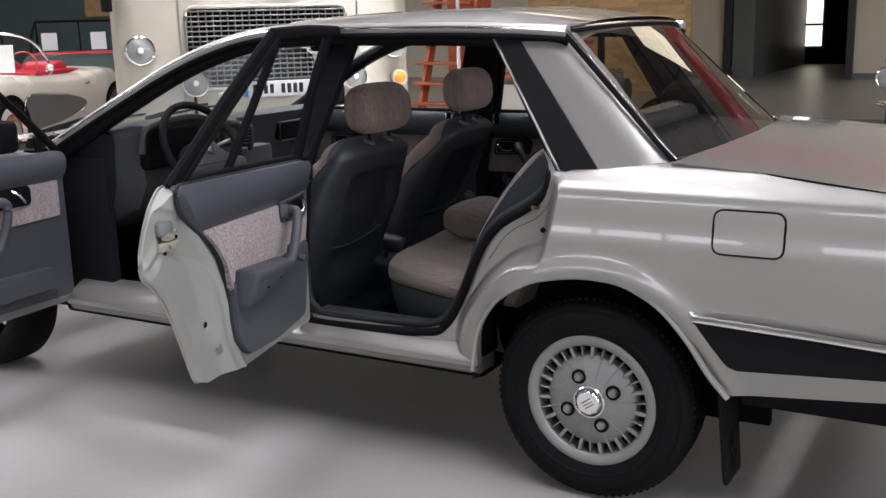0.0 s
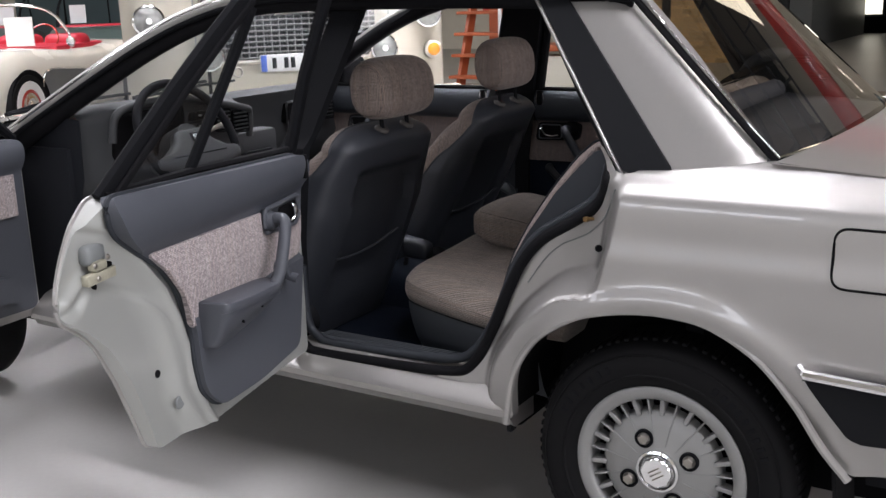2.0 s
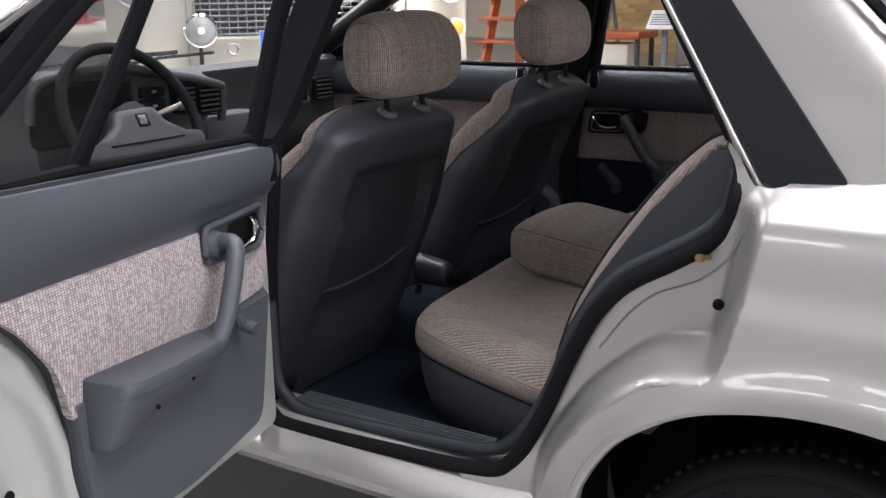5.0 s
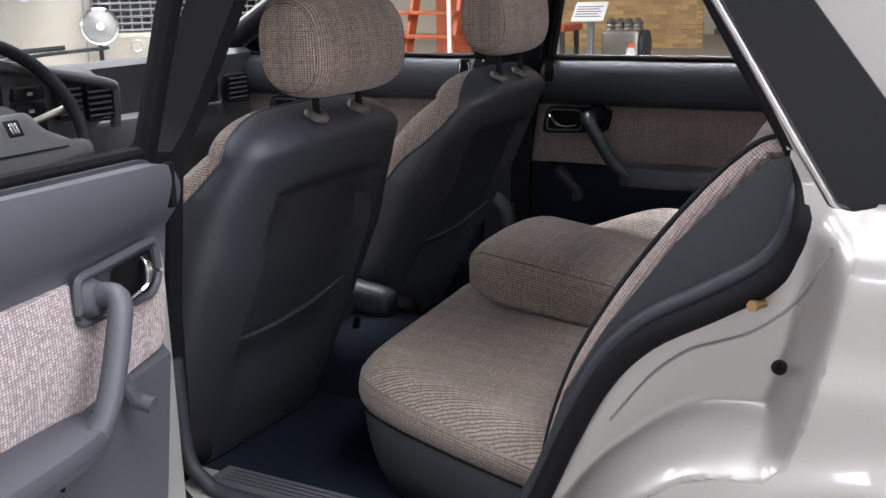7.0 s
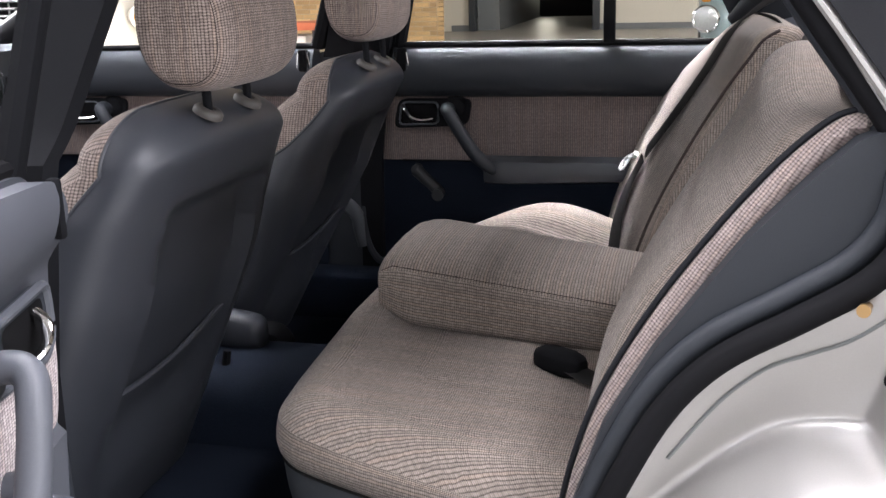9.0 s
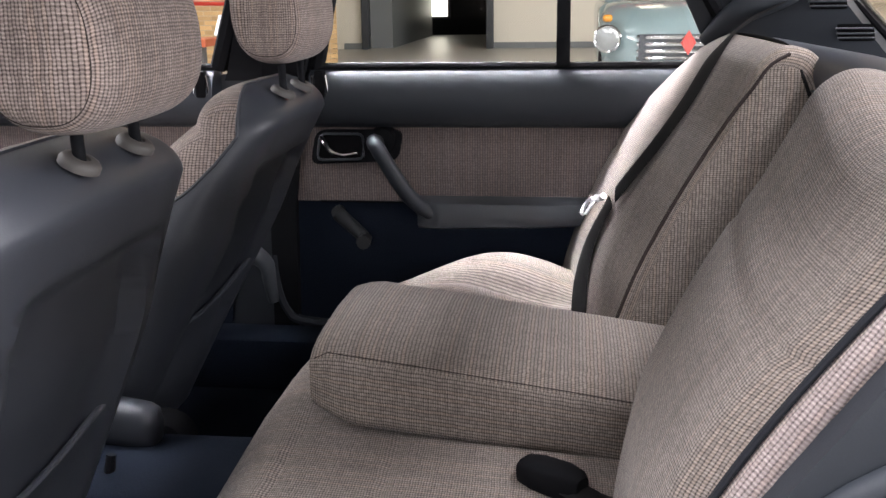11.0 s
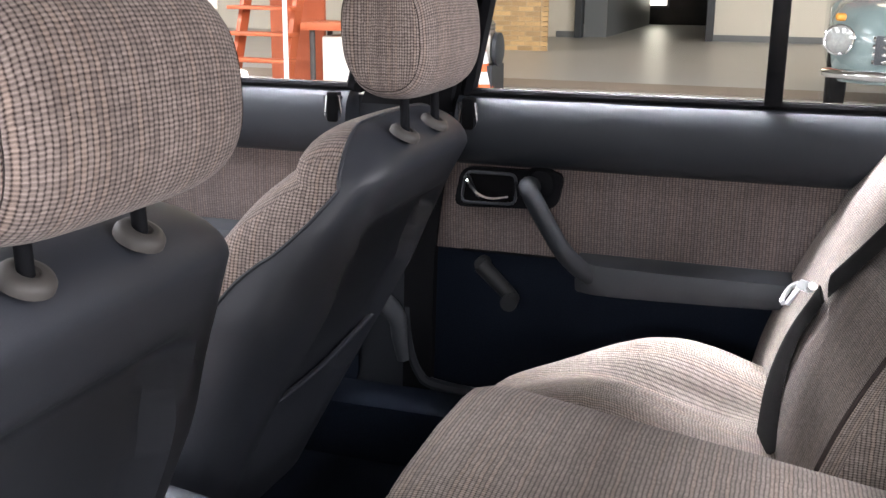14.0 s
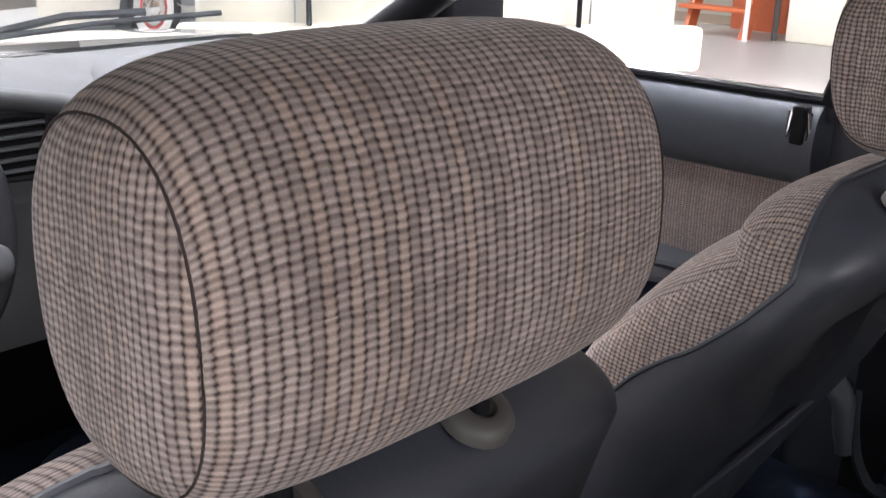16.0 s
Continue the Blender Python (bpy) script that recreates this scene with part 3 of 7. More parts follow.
plate = part("number_plate", lput(box((-0.26, -0.075, 0.870), (0.26, -0.060, 0.985), 0.006)), PLATEWHITE, lorry, "white number plate")
part("plate_band", lput(box((-0.255, -0.0775, 0.873), (-0.215, -0.074, 0.982), 0.002)), material("blue_band", (0.02, 0.07, 0.35), 0.4, spots=0.1), plate)
for x in (-0.18, -0.10, -0.055, 0.03, 0.075, 0.12, 0.165):
    part("plate_bar", lput(box((x, -0.0775, 0.893), (x + 0.030, -0.074, 0.963), 0.002)), BLACK, plate)
part("bumper", lput(box((-1.16, -0.12, 0.52), (1.16, -0.02, 0.72), 0.03)), CREAM, lorry)
part("tow_ring", lput(tube([(-0.42 + 0.030 * math.cos(a), -0.13, 0.885 + 0.030 * math.sin(a)) for a in np.linspace(0, 6.283, 17)[:-1]], 0.008, 6, closed=True)), STEEL, lorry)
for sg in (-1, 1):
    part("badge_wing", lput(tube(smooth_path([(sg * 0.06, -0.03, 1.63), (sg * 0.16, -0.03, 1.67), (sg * 0.28, -0.025, 1.75)], 5), 0.010, 6)), CHROME, lorry)
part("badge", lput(lathe([(0.05, 0.0), (0.045, 0.015), (0, 0.02)], 20, pose(0, -0.02, 1.62, 90, 0, 0))), STEEL, lorry)
part("cab_hinge", lput(box((-1.17, 0.02, 1.50), (-1.10, 0.12, 1.62), 0.01)), BLACK, lorry)
part("cab_hinge", lput(box((1.0, -0.02, 1.74), (1.16, 0.06, 1.80), 0.01)), BLACK, lorry)
for x in (-0.53, 0.56):
    part("bonnet_catch", lput(lathe([(0.022, 0), (0.02, 0.012), (0, 0.015)], 14, pose(x, -0.02, 1.60, 90, 0, 0))), STEEL, lorry)
part("windscreen_band", lput(box((-1.0, 0.02, 1.82), (1.0, 0.06, 2.20), 0.03)), DARKHOLE, lorry)
part("axle_block", lput(box((-0.9, 0.3, 0.25), (0.9, 2.8, 0.62), 0.02)), BLACK, lorry)
for sg in (-1, 1):
    part("wheel", lput(lathe([(0.25, -0.13), (0.42, -0.13), (0.46, -0.1), (0.46, 0.1), (0.42, 0.13), (0.25, 0.13), (0.0, 0.05)], 40, pose(sg * 0.95, 1.0, 0.46, 0, 90, 0))), RUBBER, lorry)

# ---------------------------------------------------------------- white roadster
roadster = thing("roadster", (-9.7, 5.9, 0), "white open roadster with grey side coves and red seats", "car")
RM = Matrix.Translation((-8.49, 4.72, 0.0)) @ Matrix.Rotation(radians(112), 4, "Z")   # x from the front wheel to the tail, y inwards


def rput(bm):
    return moved(bm, RM)


def roadster_side(x, far_side):
    """Waist, hip and sill of the body at x."""
    top = lerp_curve([(-1.0, 0.66), (-0.6, 0.85), (0.0, 0.92), (0.6, 0.91), (1.2, 0.87), (1.9, 0.87), (2.4, 0.93), (2.9, 0.90), (3.3, 0.76), (3.45, 0.58)], x)
    inn = lerp_curve([(-1.0, 0.30), (-0.6, 0.10), (0, 0.0), (1.2, 0.03), (2.4, 0.0), (3.0, 0.08), (3.45, 0.35)], x)
    rows = [(inn + 0.06, 0.22), (inn + 0.01, 0.30), (inn - 0.01, 0.45), (inn, 0.60), (inn + 0.03, top - 0.10), (inn + 0.10, top - 0.02), (inn + 0.22, top), (0.5, top + 0.01), (0.85, top + 0.01)]
    return [(x, (1.70 - y) if far_side else y, z) for y, z in rows]


for fs in (False, True):
    part("body_side", rput(loft([roadster_side(x, fs) for x in np.linspace(-1.0, 3.45, 46)], closed=False)), IVORY, roadster)
cove = [(0.36, 0.33), (1.1, 0.34), (1.58, 0.42), (1.76, 0.525), (1.5, 0.615), (1.0, 0.665), (0.36, 0.675)]
part("side_cove", rput(sheet([(p.x, p.y) for p in smooth_path([(x, z, 0) for x, z in cove], 4, True)], 0.05, lambda x, z: (x, -0.014 + lerp_curve([(0, 0.0), (1.2, 0.03), (2.4, 0)], x), z), (0, 0.008, 0))), GREYPAINT, roadster)
part("cove_trim", rput(tube([(p.x, -0.018 + lerp_curve([(0, 0.0), (1.2, 0.03), (2.4, 0)], p.x), p.y) for p in smooth_path([(x, z, 0) for x, z in cove], 4, True)], 0.008, 6, closed=True)), CHROME, roadster)
for x in (0.0, 2.59):
    # flat dark disc as the shade inside the wheel arch
    part("wheel_opening_shade", rput(lathe([(0.365, -0.004), (0.365, 0.0), (0, 0.002)], 32, pose(x + 0.03, -0.012, 0.36, 90, 0, 0))), DARKHOLE, roadster)
    part("wheel", rput(lathe([(0.24, 0.0), (0.33, 0.0), (0.34, -0.03), (0.34, -0.15), (0.2, -0.16)], 40, pose(x, -0.02, 0.34, 90, 0, 0))), RUBBER, roadster)
    part("whitewall", rput(lathe([(0.27, 0.004), (0.19, 0.006), (0.18, 0.0)], 40, pose(x, -0.02, 0.34, 90, 0, 0))), WHITE, roadster)
    part("wheel_disc", rput(lathe([(0.19, 0.0), (0.165, 0.012), (0.15, 0.006)], 32, pose(x, -0.02, 0.34, 90, 0, 0))), REDPAINT, roadster)
    part("hub_cap", rput(lathe([(0.15, 0.004), (0.11, 0.020), (0.07, 0.014), (0.045, 0.03), (0, 0.036)], 32, pose(x, -0.02, 0.34, 90, 0, 0))), CHROME, roadster)
part("cockpit", rput(box((1.10, 0.26, 0.55), (2.25, 1.45, 0.925), 0.05)), REDLEATHER, roadster)
for y in (0.55, 1.15):
    part("seat", rput(box((1.70, y - 0.24, 0.55), (2.00, y + 0.24, 1.03), 0.08, 4)), REDLEATHER, roadster)
part("screen_frame", rput(tube(smooth_path([(1.24, 0.14, 0.90), (1.09, 0.13, 1.12), (0.88, 0.26, 1.33), (0.78, 0.85, 1.39), (0.88, 1.44, 1.33), (1.09, 1.57, 1.12), (1.24, 1.56, 0.90)], 6), 0.018, 8)), CHROME, roadster)
part("steering_wheel", rput(tube([(1.32 + 0.06 * math.cos(a), 0.55 + 0.19 * math.sin(a), 0.98 + 0.17 * math.cos(a)) for a in np.linspace(0, 6.283, 25)[:-1]], 0.012, 6, closed=True)), REDPAINT, roadster)
part("door_handle", rput(tube([(1.75, -0.01, 0.74), (1.87, -0.01, 0.75)], 0.012, 8)), CHROME, roadster)
part("mirror", rput(join(tube([(1.1, 0.1, 0.85), (1.1, 0.08, 0.93)], 0.008, 6), lathe([(0.05, -0.02), (0.05, 0.01), (0, 0.012)], 16, pose(1.1, 0.08, 0.96, 0, 90, 0)))), CHROME, roadster)
tagged(part("info_card", rput(box((0.92, 0.42, 0.925), (0.94, 0.76, 1.24), 0.003, 1)), WHITE), "white information card on the roadster's dash", "card")

# ---------------------------------------------------------------- green open tourers behind
for tx, ty, tz in ((-12.95, 8.69, -44), (-15.2, 8.1, -44)):
    tourer = thing("open_tourer", (tx, ty, 0), "grey-green vintage open tourer with black screen frame", "car", "green tourers")
    TM = Matrix.Translation((tx, ty, 0)) @ Matrix.Rotation(radians(tz), 4, "Z")
    part("body", moved(loft([[(x, 0.03, 0.35), (x, 0.0, 0.6), (x, 0.03, h - 0.04), (x, 0.08, h), (x, 1.42, h), (x, 1.47, h - 0.04), (x, 1.5, 0.6), (x, 1.47, 0.35)] for x, h in ((-1.6, 0.9), (-0.4, 1.02), (0.2, 1.05), (1.4, 1.05), (2.0, 0.98), (2.4, 0.7))]), TM), GREENPAINT, tourer)
    part("seat", moved(box((0.3, 0.12, 0.7), (1.3, 1.38, 1.068), 0.03, 3), TM), REDLEATHER, tourer)
    part("screen_frame", moved(join(tube([(-0.3, 0.08, 1.0), (-0.1, 0.1, 1.54), (-0.1, 1.4, 1.54), (-0.3, 1.42, 1.0)], 0.022, 8), tube([(-0.2, 0.75, 1.0), (-0.1, 0.75, 1.54)], 0.012, 6)), TM), BLACK, tourer)
    part("hood_frame", moved(join(*[tube(smooth_path([(1.3, y, 1.0), (0.9, y, 1.30), (0.3, y, 1.46), (-0.1, y, 1.54)], 5), 0.02, 6) for y in (0.1, 1.4)]), TM), BLACK, tourer)
    part("running_board", moved(box((-0.8, -0.2, 0.30), (1.8, 0.05, 0.36), 0.02), TM), BLACK, tourer)
    for x in (-1.1, 1.7):
        part("wheel", moved(lathe([(0.2, 0.0), (0.30, 0.02), (0.34, 0.0), (0.34, -0.14), (0.2, -0.14), (0, -0.06)], 32, pose(x, -0.02, 0.34, 90, 0, 0)), TM), RUBBER, tourer)
    for cy in (0.16, 0.92):
        tagged(part("info_card", moved(box((-0.15, cy, 1.08), (-0.13, cy + 0.24, 1.36), 0.003, 1), TM), WHITE), "white information card behind the windscreen", "card", "info cards")
structure("picture_panel", box((-19.7, 15.9, 1.72), (-17.0, 15.98, 3.6), 0.01), BRICK, "ochre picture panel on the partition", "panel")
structure("partition", box((-24, 16.0, 0), (-13.5, 16.2, 5.5)), TEALWALL, "dark blue-green partition wall", "wall")

# ---------------------------------------------------------------- red wooden steps
steps = thing("step_unit", (-5.6, 9.6, 0), "red painted wooden steps with a white post", "steps")
SM = Matrix.Translation((-6.35, 9.5, 0)) @ Matrix.Rotation(radians(-4), 4, "Z")
for k in range(7):
    part("tread", moved(box((0.0 - 0.02 * k, 0.10 * k, 0.26 + 0.27 * k), (0.80 - 0.02 * k, 0.10 * k + 0.22, 0.30 + 0.27 * k), 0.006), SM), ORANGEWOOD, steps)
for x in (0.04, 0.70):
    part("stringer", moved(loft([[(x, 0.05, 0.0), (x + 0.05, 0.05, 0.0), (x + 0.05, 0.20, 0.0), (x, 0.20, 0.0)], [(x, 0.75, 2.1), (x + 0.05, 0.75, 2.1), (x + 0.05, 0.90, 2.1), (x, 0.90, 2.1)]]), SM), ORANGEWOOD, steps)
part("backing", moved(box((0.05, 0.92, 0.0), (0.75, 0.96, 2.2)), SM), ORANGEWOOD, steps)
part("post", moved(tube([(0.80, 0.02, 0), (0.80, 0.02, 2.3)], 0.025, 10), SM), WHITE, steps)

# ---------------------------------------------------------------- traffic cone
cone = thing("traffic_cone", (-3.50, 9.75, 0), "orange and white striped traffic cone", "traffic cone")
CM = pose(-3.50, 9.75, 0)
part("base", moved(box((-0.17, -0.17, 0), (0.17, 0.17, 0.035), 0.012), CM), SAFETY, cone)
part("body", lathe([(0.125, 0.03), (0.028, 0.48), (0.0, 0.485)], 32, CM), SAFETY, cone)
for z in (0.12, 0.32):
    part("white_band", lathe([(0.127 - 0.2155 * (z - 0.03), z), (0.127 - 0.2155 * (z + 0.09), z + 0.12)], 32, CM), WHITE, cone)

# ---------------------------------------------------------------- pale teal saloon in the hall
teal = thing("vintage_saloon", (0.56, 10.0, 0), "pale teal vintage saloon with chrome grille and red badge", "car")
TF = Matrix.Translation((0.56, 8.75, 0)) @ Matrix.Scale(1.05, 4)


def tput(bm):
    return moved(bm, TF)


def nose(z, w, y):
    return [(x, y + 0.30 * (abs(x) / w) ** 3.5, z) for x in np.linspace(-w, w, 25)] + [(w, 1.6, z), (-w, 1.6, z)]


part("nose", tput(loft([nose(0.32, 0.70, 0.05), nose(0.45, 0.76, 0.0), nose(0.62, 0.78, 0.0), nose(0.80, 0.77, 0.06), nose(0.92, 0.72, 0.22), nose(0.98, 0.62, 0.5)])), TEALPAINT, teal)
part("cabin", tput(loft([[(x * w, y0 + 0.1 * abs(x), z) for x in np.linspace(-1, 1, 13)] + [(w, 3.4, z), (-w, 3.4, z)] for z, w, y0 in ((0.95, 0.72, 1.3), (1.15, 0.68, 1.5), (1.38, 0.58, 1.75), (1.42, 0.45, 1.9))])), TEALPAINT, teal)
part("windscreen", tput(loft([[(x, 1.345, 1.0) for x in (-0.6, 0, 0.6)], [(x, 1.66, 1.34) for x in (-0.52, 0, 0.52)]], closed=False)), DARKHOLE, teal)
part("body_side", tput(box((-0.78, 1.2, 0.30), (0.78, 4.0, 0.95), 0.10, 4)), TEALPAINT, teal)
for k in range(4):
    part("grille_bar", tput(tube([(x, -0.02 + 0.30 * (abs(x) / 0.78) ** 3.5, 0.50 + 0.058 * k) for x in np.linspace(-0.48, 0.48, 13)], 0.019, 8)), CHROME, teal)
part("grille_dark", tput(box((-0.47, -0.004, 0.48), (0.47, 0.02, 0.70), 0.01)), DARKSTEEL, teal)
for sg in (-1, 1):
    m = TF @ pose(sg * 0.73, 0.10, 0.66, 90, 0, 0)
    lamp = part("headlamp", lathe([(0.118, -0.05), (0.120, 0.01), (0.108, 0.02), (0.10, 0.015)], 32, m), CHROME, teal)
    part("lens", lathe([(0.10, 0.015), (0.07, 0.03), (0, 0.04)], 32, m), LAMPGLASS, lamp)
    part("indicator", tput(box((sg * 0.73 - 0.04, 0.10, 0.80), (sg * 0.73 + 0.04, 0.2, 0.86), 0.02, 3)), AMBER, teal)
    part("wheel", tput(lathe([(0.18, 0.0), (0.28, 0.01), (0.31, -0.02), (0.31, -0.14), (0.18, -0.15), (0, -0.07)], 32, pose(sg * 0.77, 0.80, 0.31, 90, 0, 90 * sg))), RUBBER, teal)
part("badge", tput(moved(lathe([(0.105, 0), (0.098, 0.014), (0, 0.018)], 4, pose(0, 0, 0, 90, 0, 0)), pose(-0.066, -0.045, 0.63) @ Matrix.Diagonal((0.62, 1, 1, 1)))), REDPAINT, teal)
part("bumper", tput(tube([(x, -0.10 + 0.30 * (abs(x) / 0.78) ** 3.5, 0.40) for x in np.linspace(-0.80, 0.80, 17)], 0.05, 10, flat=0.8)), CHROME, teal)

# ---------------------------------------------------------------- red and white cars further along
red = thing("red_car", (4.0, 9.7, 0), "low bright red sports car", "car")
QM = Matrix.Translation((2.65, 8.9, 0)) @ Matrix.Rotation(radians(15), 4, "Z")
part("body", moved(loft([[(x, 0.1, 0.18), (x, 0.0, 0.4), (x, 0.06, h - 0.05), (x, 0.25, h), (x, 1.35, h), (x, 1.54, h - 0.05), (x, 1.6, 0.4), (x, 1.5, 0.18)] for x, h in ((-0.6, 0.50), (-0.3, 0.66), (0.3, 0.78), (1.0, 0.84), (1.5, 1.05), (2.4, 1.08), (3.0, 0.85), (3.6, 0.6))]), QM), REDPAINT, red)
for x in (0.3, 2.7):
    part("wheel", moved(lathe([(0.18, 0.0), (0.28, 0.01), (0.30, -0.02), (0.30, -0.16), (0.18, -0.16), (0, -0.07)], 32, pose(x, -0.01, 0.30, 90, 0, 0)), QM), RUBBER, red)
wcar = thing("white_car", (5.1, 13.2, 0), "white vintage coupe standing on the hall floor", "car")
VM = Matrix.Translation((3.7, 12.4, 0))
part("body", moved(loft([[(x, 0.1, 0.25), (x, 0.0, 0.5), (x, 0.06, h - 0.05), (x, 0.25, h), (x, 1.35, h), (x, 1.54, h - 0.05), (x, 1.6, 0.5), (x, 1.5, 0.25)] for x, h in ((-0.6, 0.7), (-0.3, 0.9), (0.6, 1.0), (1.2, 1.38), (2.6, 1.40), (3.3, 1.0), (3.8, 0.7))]), VM), IVORY, wcar)
for x in (0.3, 2.9):
    part("wheel", moved(lathe([(0.18, 0.0), (0.28, 0.01), (0.31, -0.02), (0.31, -0.16), (0.18, -0.16), (0, -0.07)], 32, pose(x, -0.01, 0.31, 90, 0, 0)), VM), RUBBER, wcar)
# ================================================================ the silver saloon
MID = 0.77                       # the car's centre line
car = thing("saloon_car", (-0.9, MID, 0), "silver metallic four-door saloon with its near doors open", "car")


def far(y):
    return 2 * MID - y


SIDE = [(0.28, 0.045), (0.34, 0.015), (0.42, -0.012), (0.52, -0.030), (0.70, -0.041), (0.778, -0.0405), (0.826, -0.0300), (0.87, -0.0260), (0.905, -0.0215), (0.93, -0.008), (0.955, 0.042), (0.985, 0.062), (1.335, 0.185), (1.40, 0.26)]


def side_y(z):
    return lerp_curve(SIDE, z)


def soft_side(z):
    return (side_y(z - 0.012) + 2 * side_y(z) + side_y(z + 0.012)) / 4


# rear quarter panel with its wheel arch
ARCH = [(-0.363, 0.350), (-0.356, 0.40), (-0.340, 0.482), (-0.293, 0.562), (-0.235, 0.610), (-0.160, 0.648), (-0.045, 0.672), (0.06, 0.672), (0.13, 0.655), (0.216, 0.605), (0.29, 0.525), (0.345, 0.445), (0.40, 0.383)]
ARCH_S = [tuple(p) for p in smooth_path([(x, z, 0) for x, z in ARCH], 5)]
ARCH_S = [(p[0], p[1]) for p in ARCH_S]
TOP = [(-0.082, 0.957), (0.0, 0.962), (0.10, 0.975), (0.20, 0.988), (0.45, 0.972), (0.75, 0.945), (1.05, 0.912)]
SKIN = [(-0.082, 0.957), (-0.090, 0.889), (-0.103, 0.816), (-0.120, 0.745), (-0.133, 0.705), (-0.155, 0.684), (-0.20, 0.676), (-0.245, 0.660), (-0.321, 0.597), (-0.365, 0.538), (-0.398, 0.480), (-0.415, 0.42), (-0.420, 0.350)]
quarter = SKIN + ARCH_S + [(0.43, 0.385), (0.79, 0.425), (1.05, 0.44)] + TOP[::-1][:-1]


def flare(x, z):
    """How far the lip of the wheel arch stands proud."""
    r = math.hypot(x - 0.015, (z - 0.315) * 1.02)
    return -0.016 * math.exp(-((r - 0.385) / 0.035) ** 2) if z > 0.3 else 0


part("rear_quarter_panel", sheet(quarter, 0.009, lambda x, z: (x, soft_side(z) + flare(x, z), z), (0, 0.03, 0)), SILVER, car)
part("rear_quarter_panel", sheet(quarter, 0.04, lambda x, z: (x, far(soft_side(z)), z), (0, -0.03, 0)), SILVER, car)
# return of the arch lip and the dark wheel housing
part("wheel_arch_lip", tube([(x, -0.040, z) for x, z in ARCH_S], 0.009, 8), SILVER, car)
well = [(x * 1.02 - 0.001, z + 0.012) for x, z in ARCH_S]
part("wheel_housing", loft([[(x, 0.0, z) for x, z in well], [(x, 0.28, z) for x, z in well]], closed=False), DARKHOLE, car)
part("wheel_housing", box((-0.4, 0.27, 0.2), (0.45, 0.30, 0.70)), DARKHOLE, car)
# door jamb between skin and seal
SEALPATH = [(-1.075, 0.62), (-1.068, 0.47), (-1.035, 0.412), (-0.98, 0.398), (-0.75, 0.405), (-0.562, 0.417), (-0.50, 0.448), (-0.445, 0.54), (-0.400, 0.645), (-0.357, 0.728), (-0.307, 0.784), (-0.237, 0.828), (-0.183, 0.864), (-0.156, 0.898), (-0.146, 0.937), (-0.152, 0.972), (-0.172, 1.010), (-0.224, 1.085), (-0.295, 1.19), (-0.385, 1.33)]
jamb = [(x + 0.006, z - (0.005 if -0.35 < x < -0.11 else 0)) for x, z in SKIN] + [(-0.47, 0.335), (-0.56, 0.335), (-0.60, 0.405)] + [(p.x, p.y) for p in smooth_path([(x, z, 0) for x, z in SEALPATH[5:17]], 5)] + [(-0.160, 1.004), (-0.124, 0.954), (-0.10, 0.951)]


SKIN_A = np.array([(p.x, p.y) for p in smooth_path([(x, z, 0) for x, z in SKIN], 4)])


def skin_gap(x, z):
    """Distance from the edge of the outer skin."""
    a, d = SKIN_A[:-1], SKIN_A[1:] - SKIN_A[:-1]
    p = np.array((x, z))
    t = np.clip(((p - a) * d).sum(1) / (d * d).sum(1), 0, 1)
    return float(np.sqrt((((a + t[:, None] * d) - p) ** 2).sum(1).min()))


def jamb_y(x, z):
    """Depth of the jamb: flat beside the seal, then a hollow that rolls out to the skin."""
    line = [(-0.60, 0.36), (-0.464, 0.44), (-0.400, 0.59), (-0.352, 0.672), (-0.306, 0.735), (-0.265, 0.772), (-0.191, 0.810), (-0.154, 0.835), (-0.10, 0.865)]
    d = (lerp_curve(line, x) - z) * 0.72                 # how far outside the groove
    a = min(1, max(0, (-0.08 - x) / 0.18))
    b = min(1, max(0, (z - 0.33) / 0.26))
    base = 0.030 + 0.034 * a * a * (3 - 2 * a) * (0.2 + 0.8 * b * b * (3 - 2 * b))
    base += 0.014 * min(1, max(0, (z - 0.925) / 0.05))
    y = base + 0.006 * math.sin(math.pi * min(1, max(0, d / 0.11))) ** 2 - 0.004 / (1 + math.exp(min(40, d / 0.011)))
    q = 1 - min(1, skin_gap(x, z) / 0.052)
    q = q * q * (3 - 2 * q)
    return y + (soft_side(z) + flare(x, z) + 0.0028 - y) * q


part("door_jamb", sheet(jamb, 0.005, lambda x, z: (x, jamb_y(x, z), z)), SILVER, car)
part("jamb_groove", tube(smooth_path([(x, jamb_y(x, z) - 0.001, z) for x, z in ((-0.113, 0.921), (-0.132, 0.881), (-0.154, 0.845), (-0.191, 0.810), (-0.228, 0.790), (-0.265, 0.772), (-0.306, 0.735), (-0.352, 0.672))], 5), 0.0019, 6), GREYPAINT, car)
seal = smooth_path([(x, max(0.048, soft_side(z) + 0.028), z) for x, z in SEALPATH], 5)
part("door_seal", tube(seal, 0.0135, 10, flat=1.0, up=(0, 1, 0)), SEAL, car, "black rubber door seal")
inner_seal = smooth_path([(x - (0.013 if x > -0.6 else -0.02), max(0.078, soft_side(z) + 0.058), z + (0.022 if z < 0.45 else 0.010)) for x, z in SEALPATH], 5)
part("door_seal", tube(inner_seal, 0.0125, 10, up=(0, 1, 0)), VINYL, car)
part("rubber_plug", lathe([(0.0, 0.002), (0.004, 0.002), (0.005, 0.005), (0.007, 0.005), (0.0085, 0.0), (0.0, 0.0)], 16, pose(-0.159, 0.028, 0.782, 90, 0, 20)), SEAL, car)
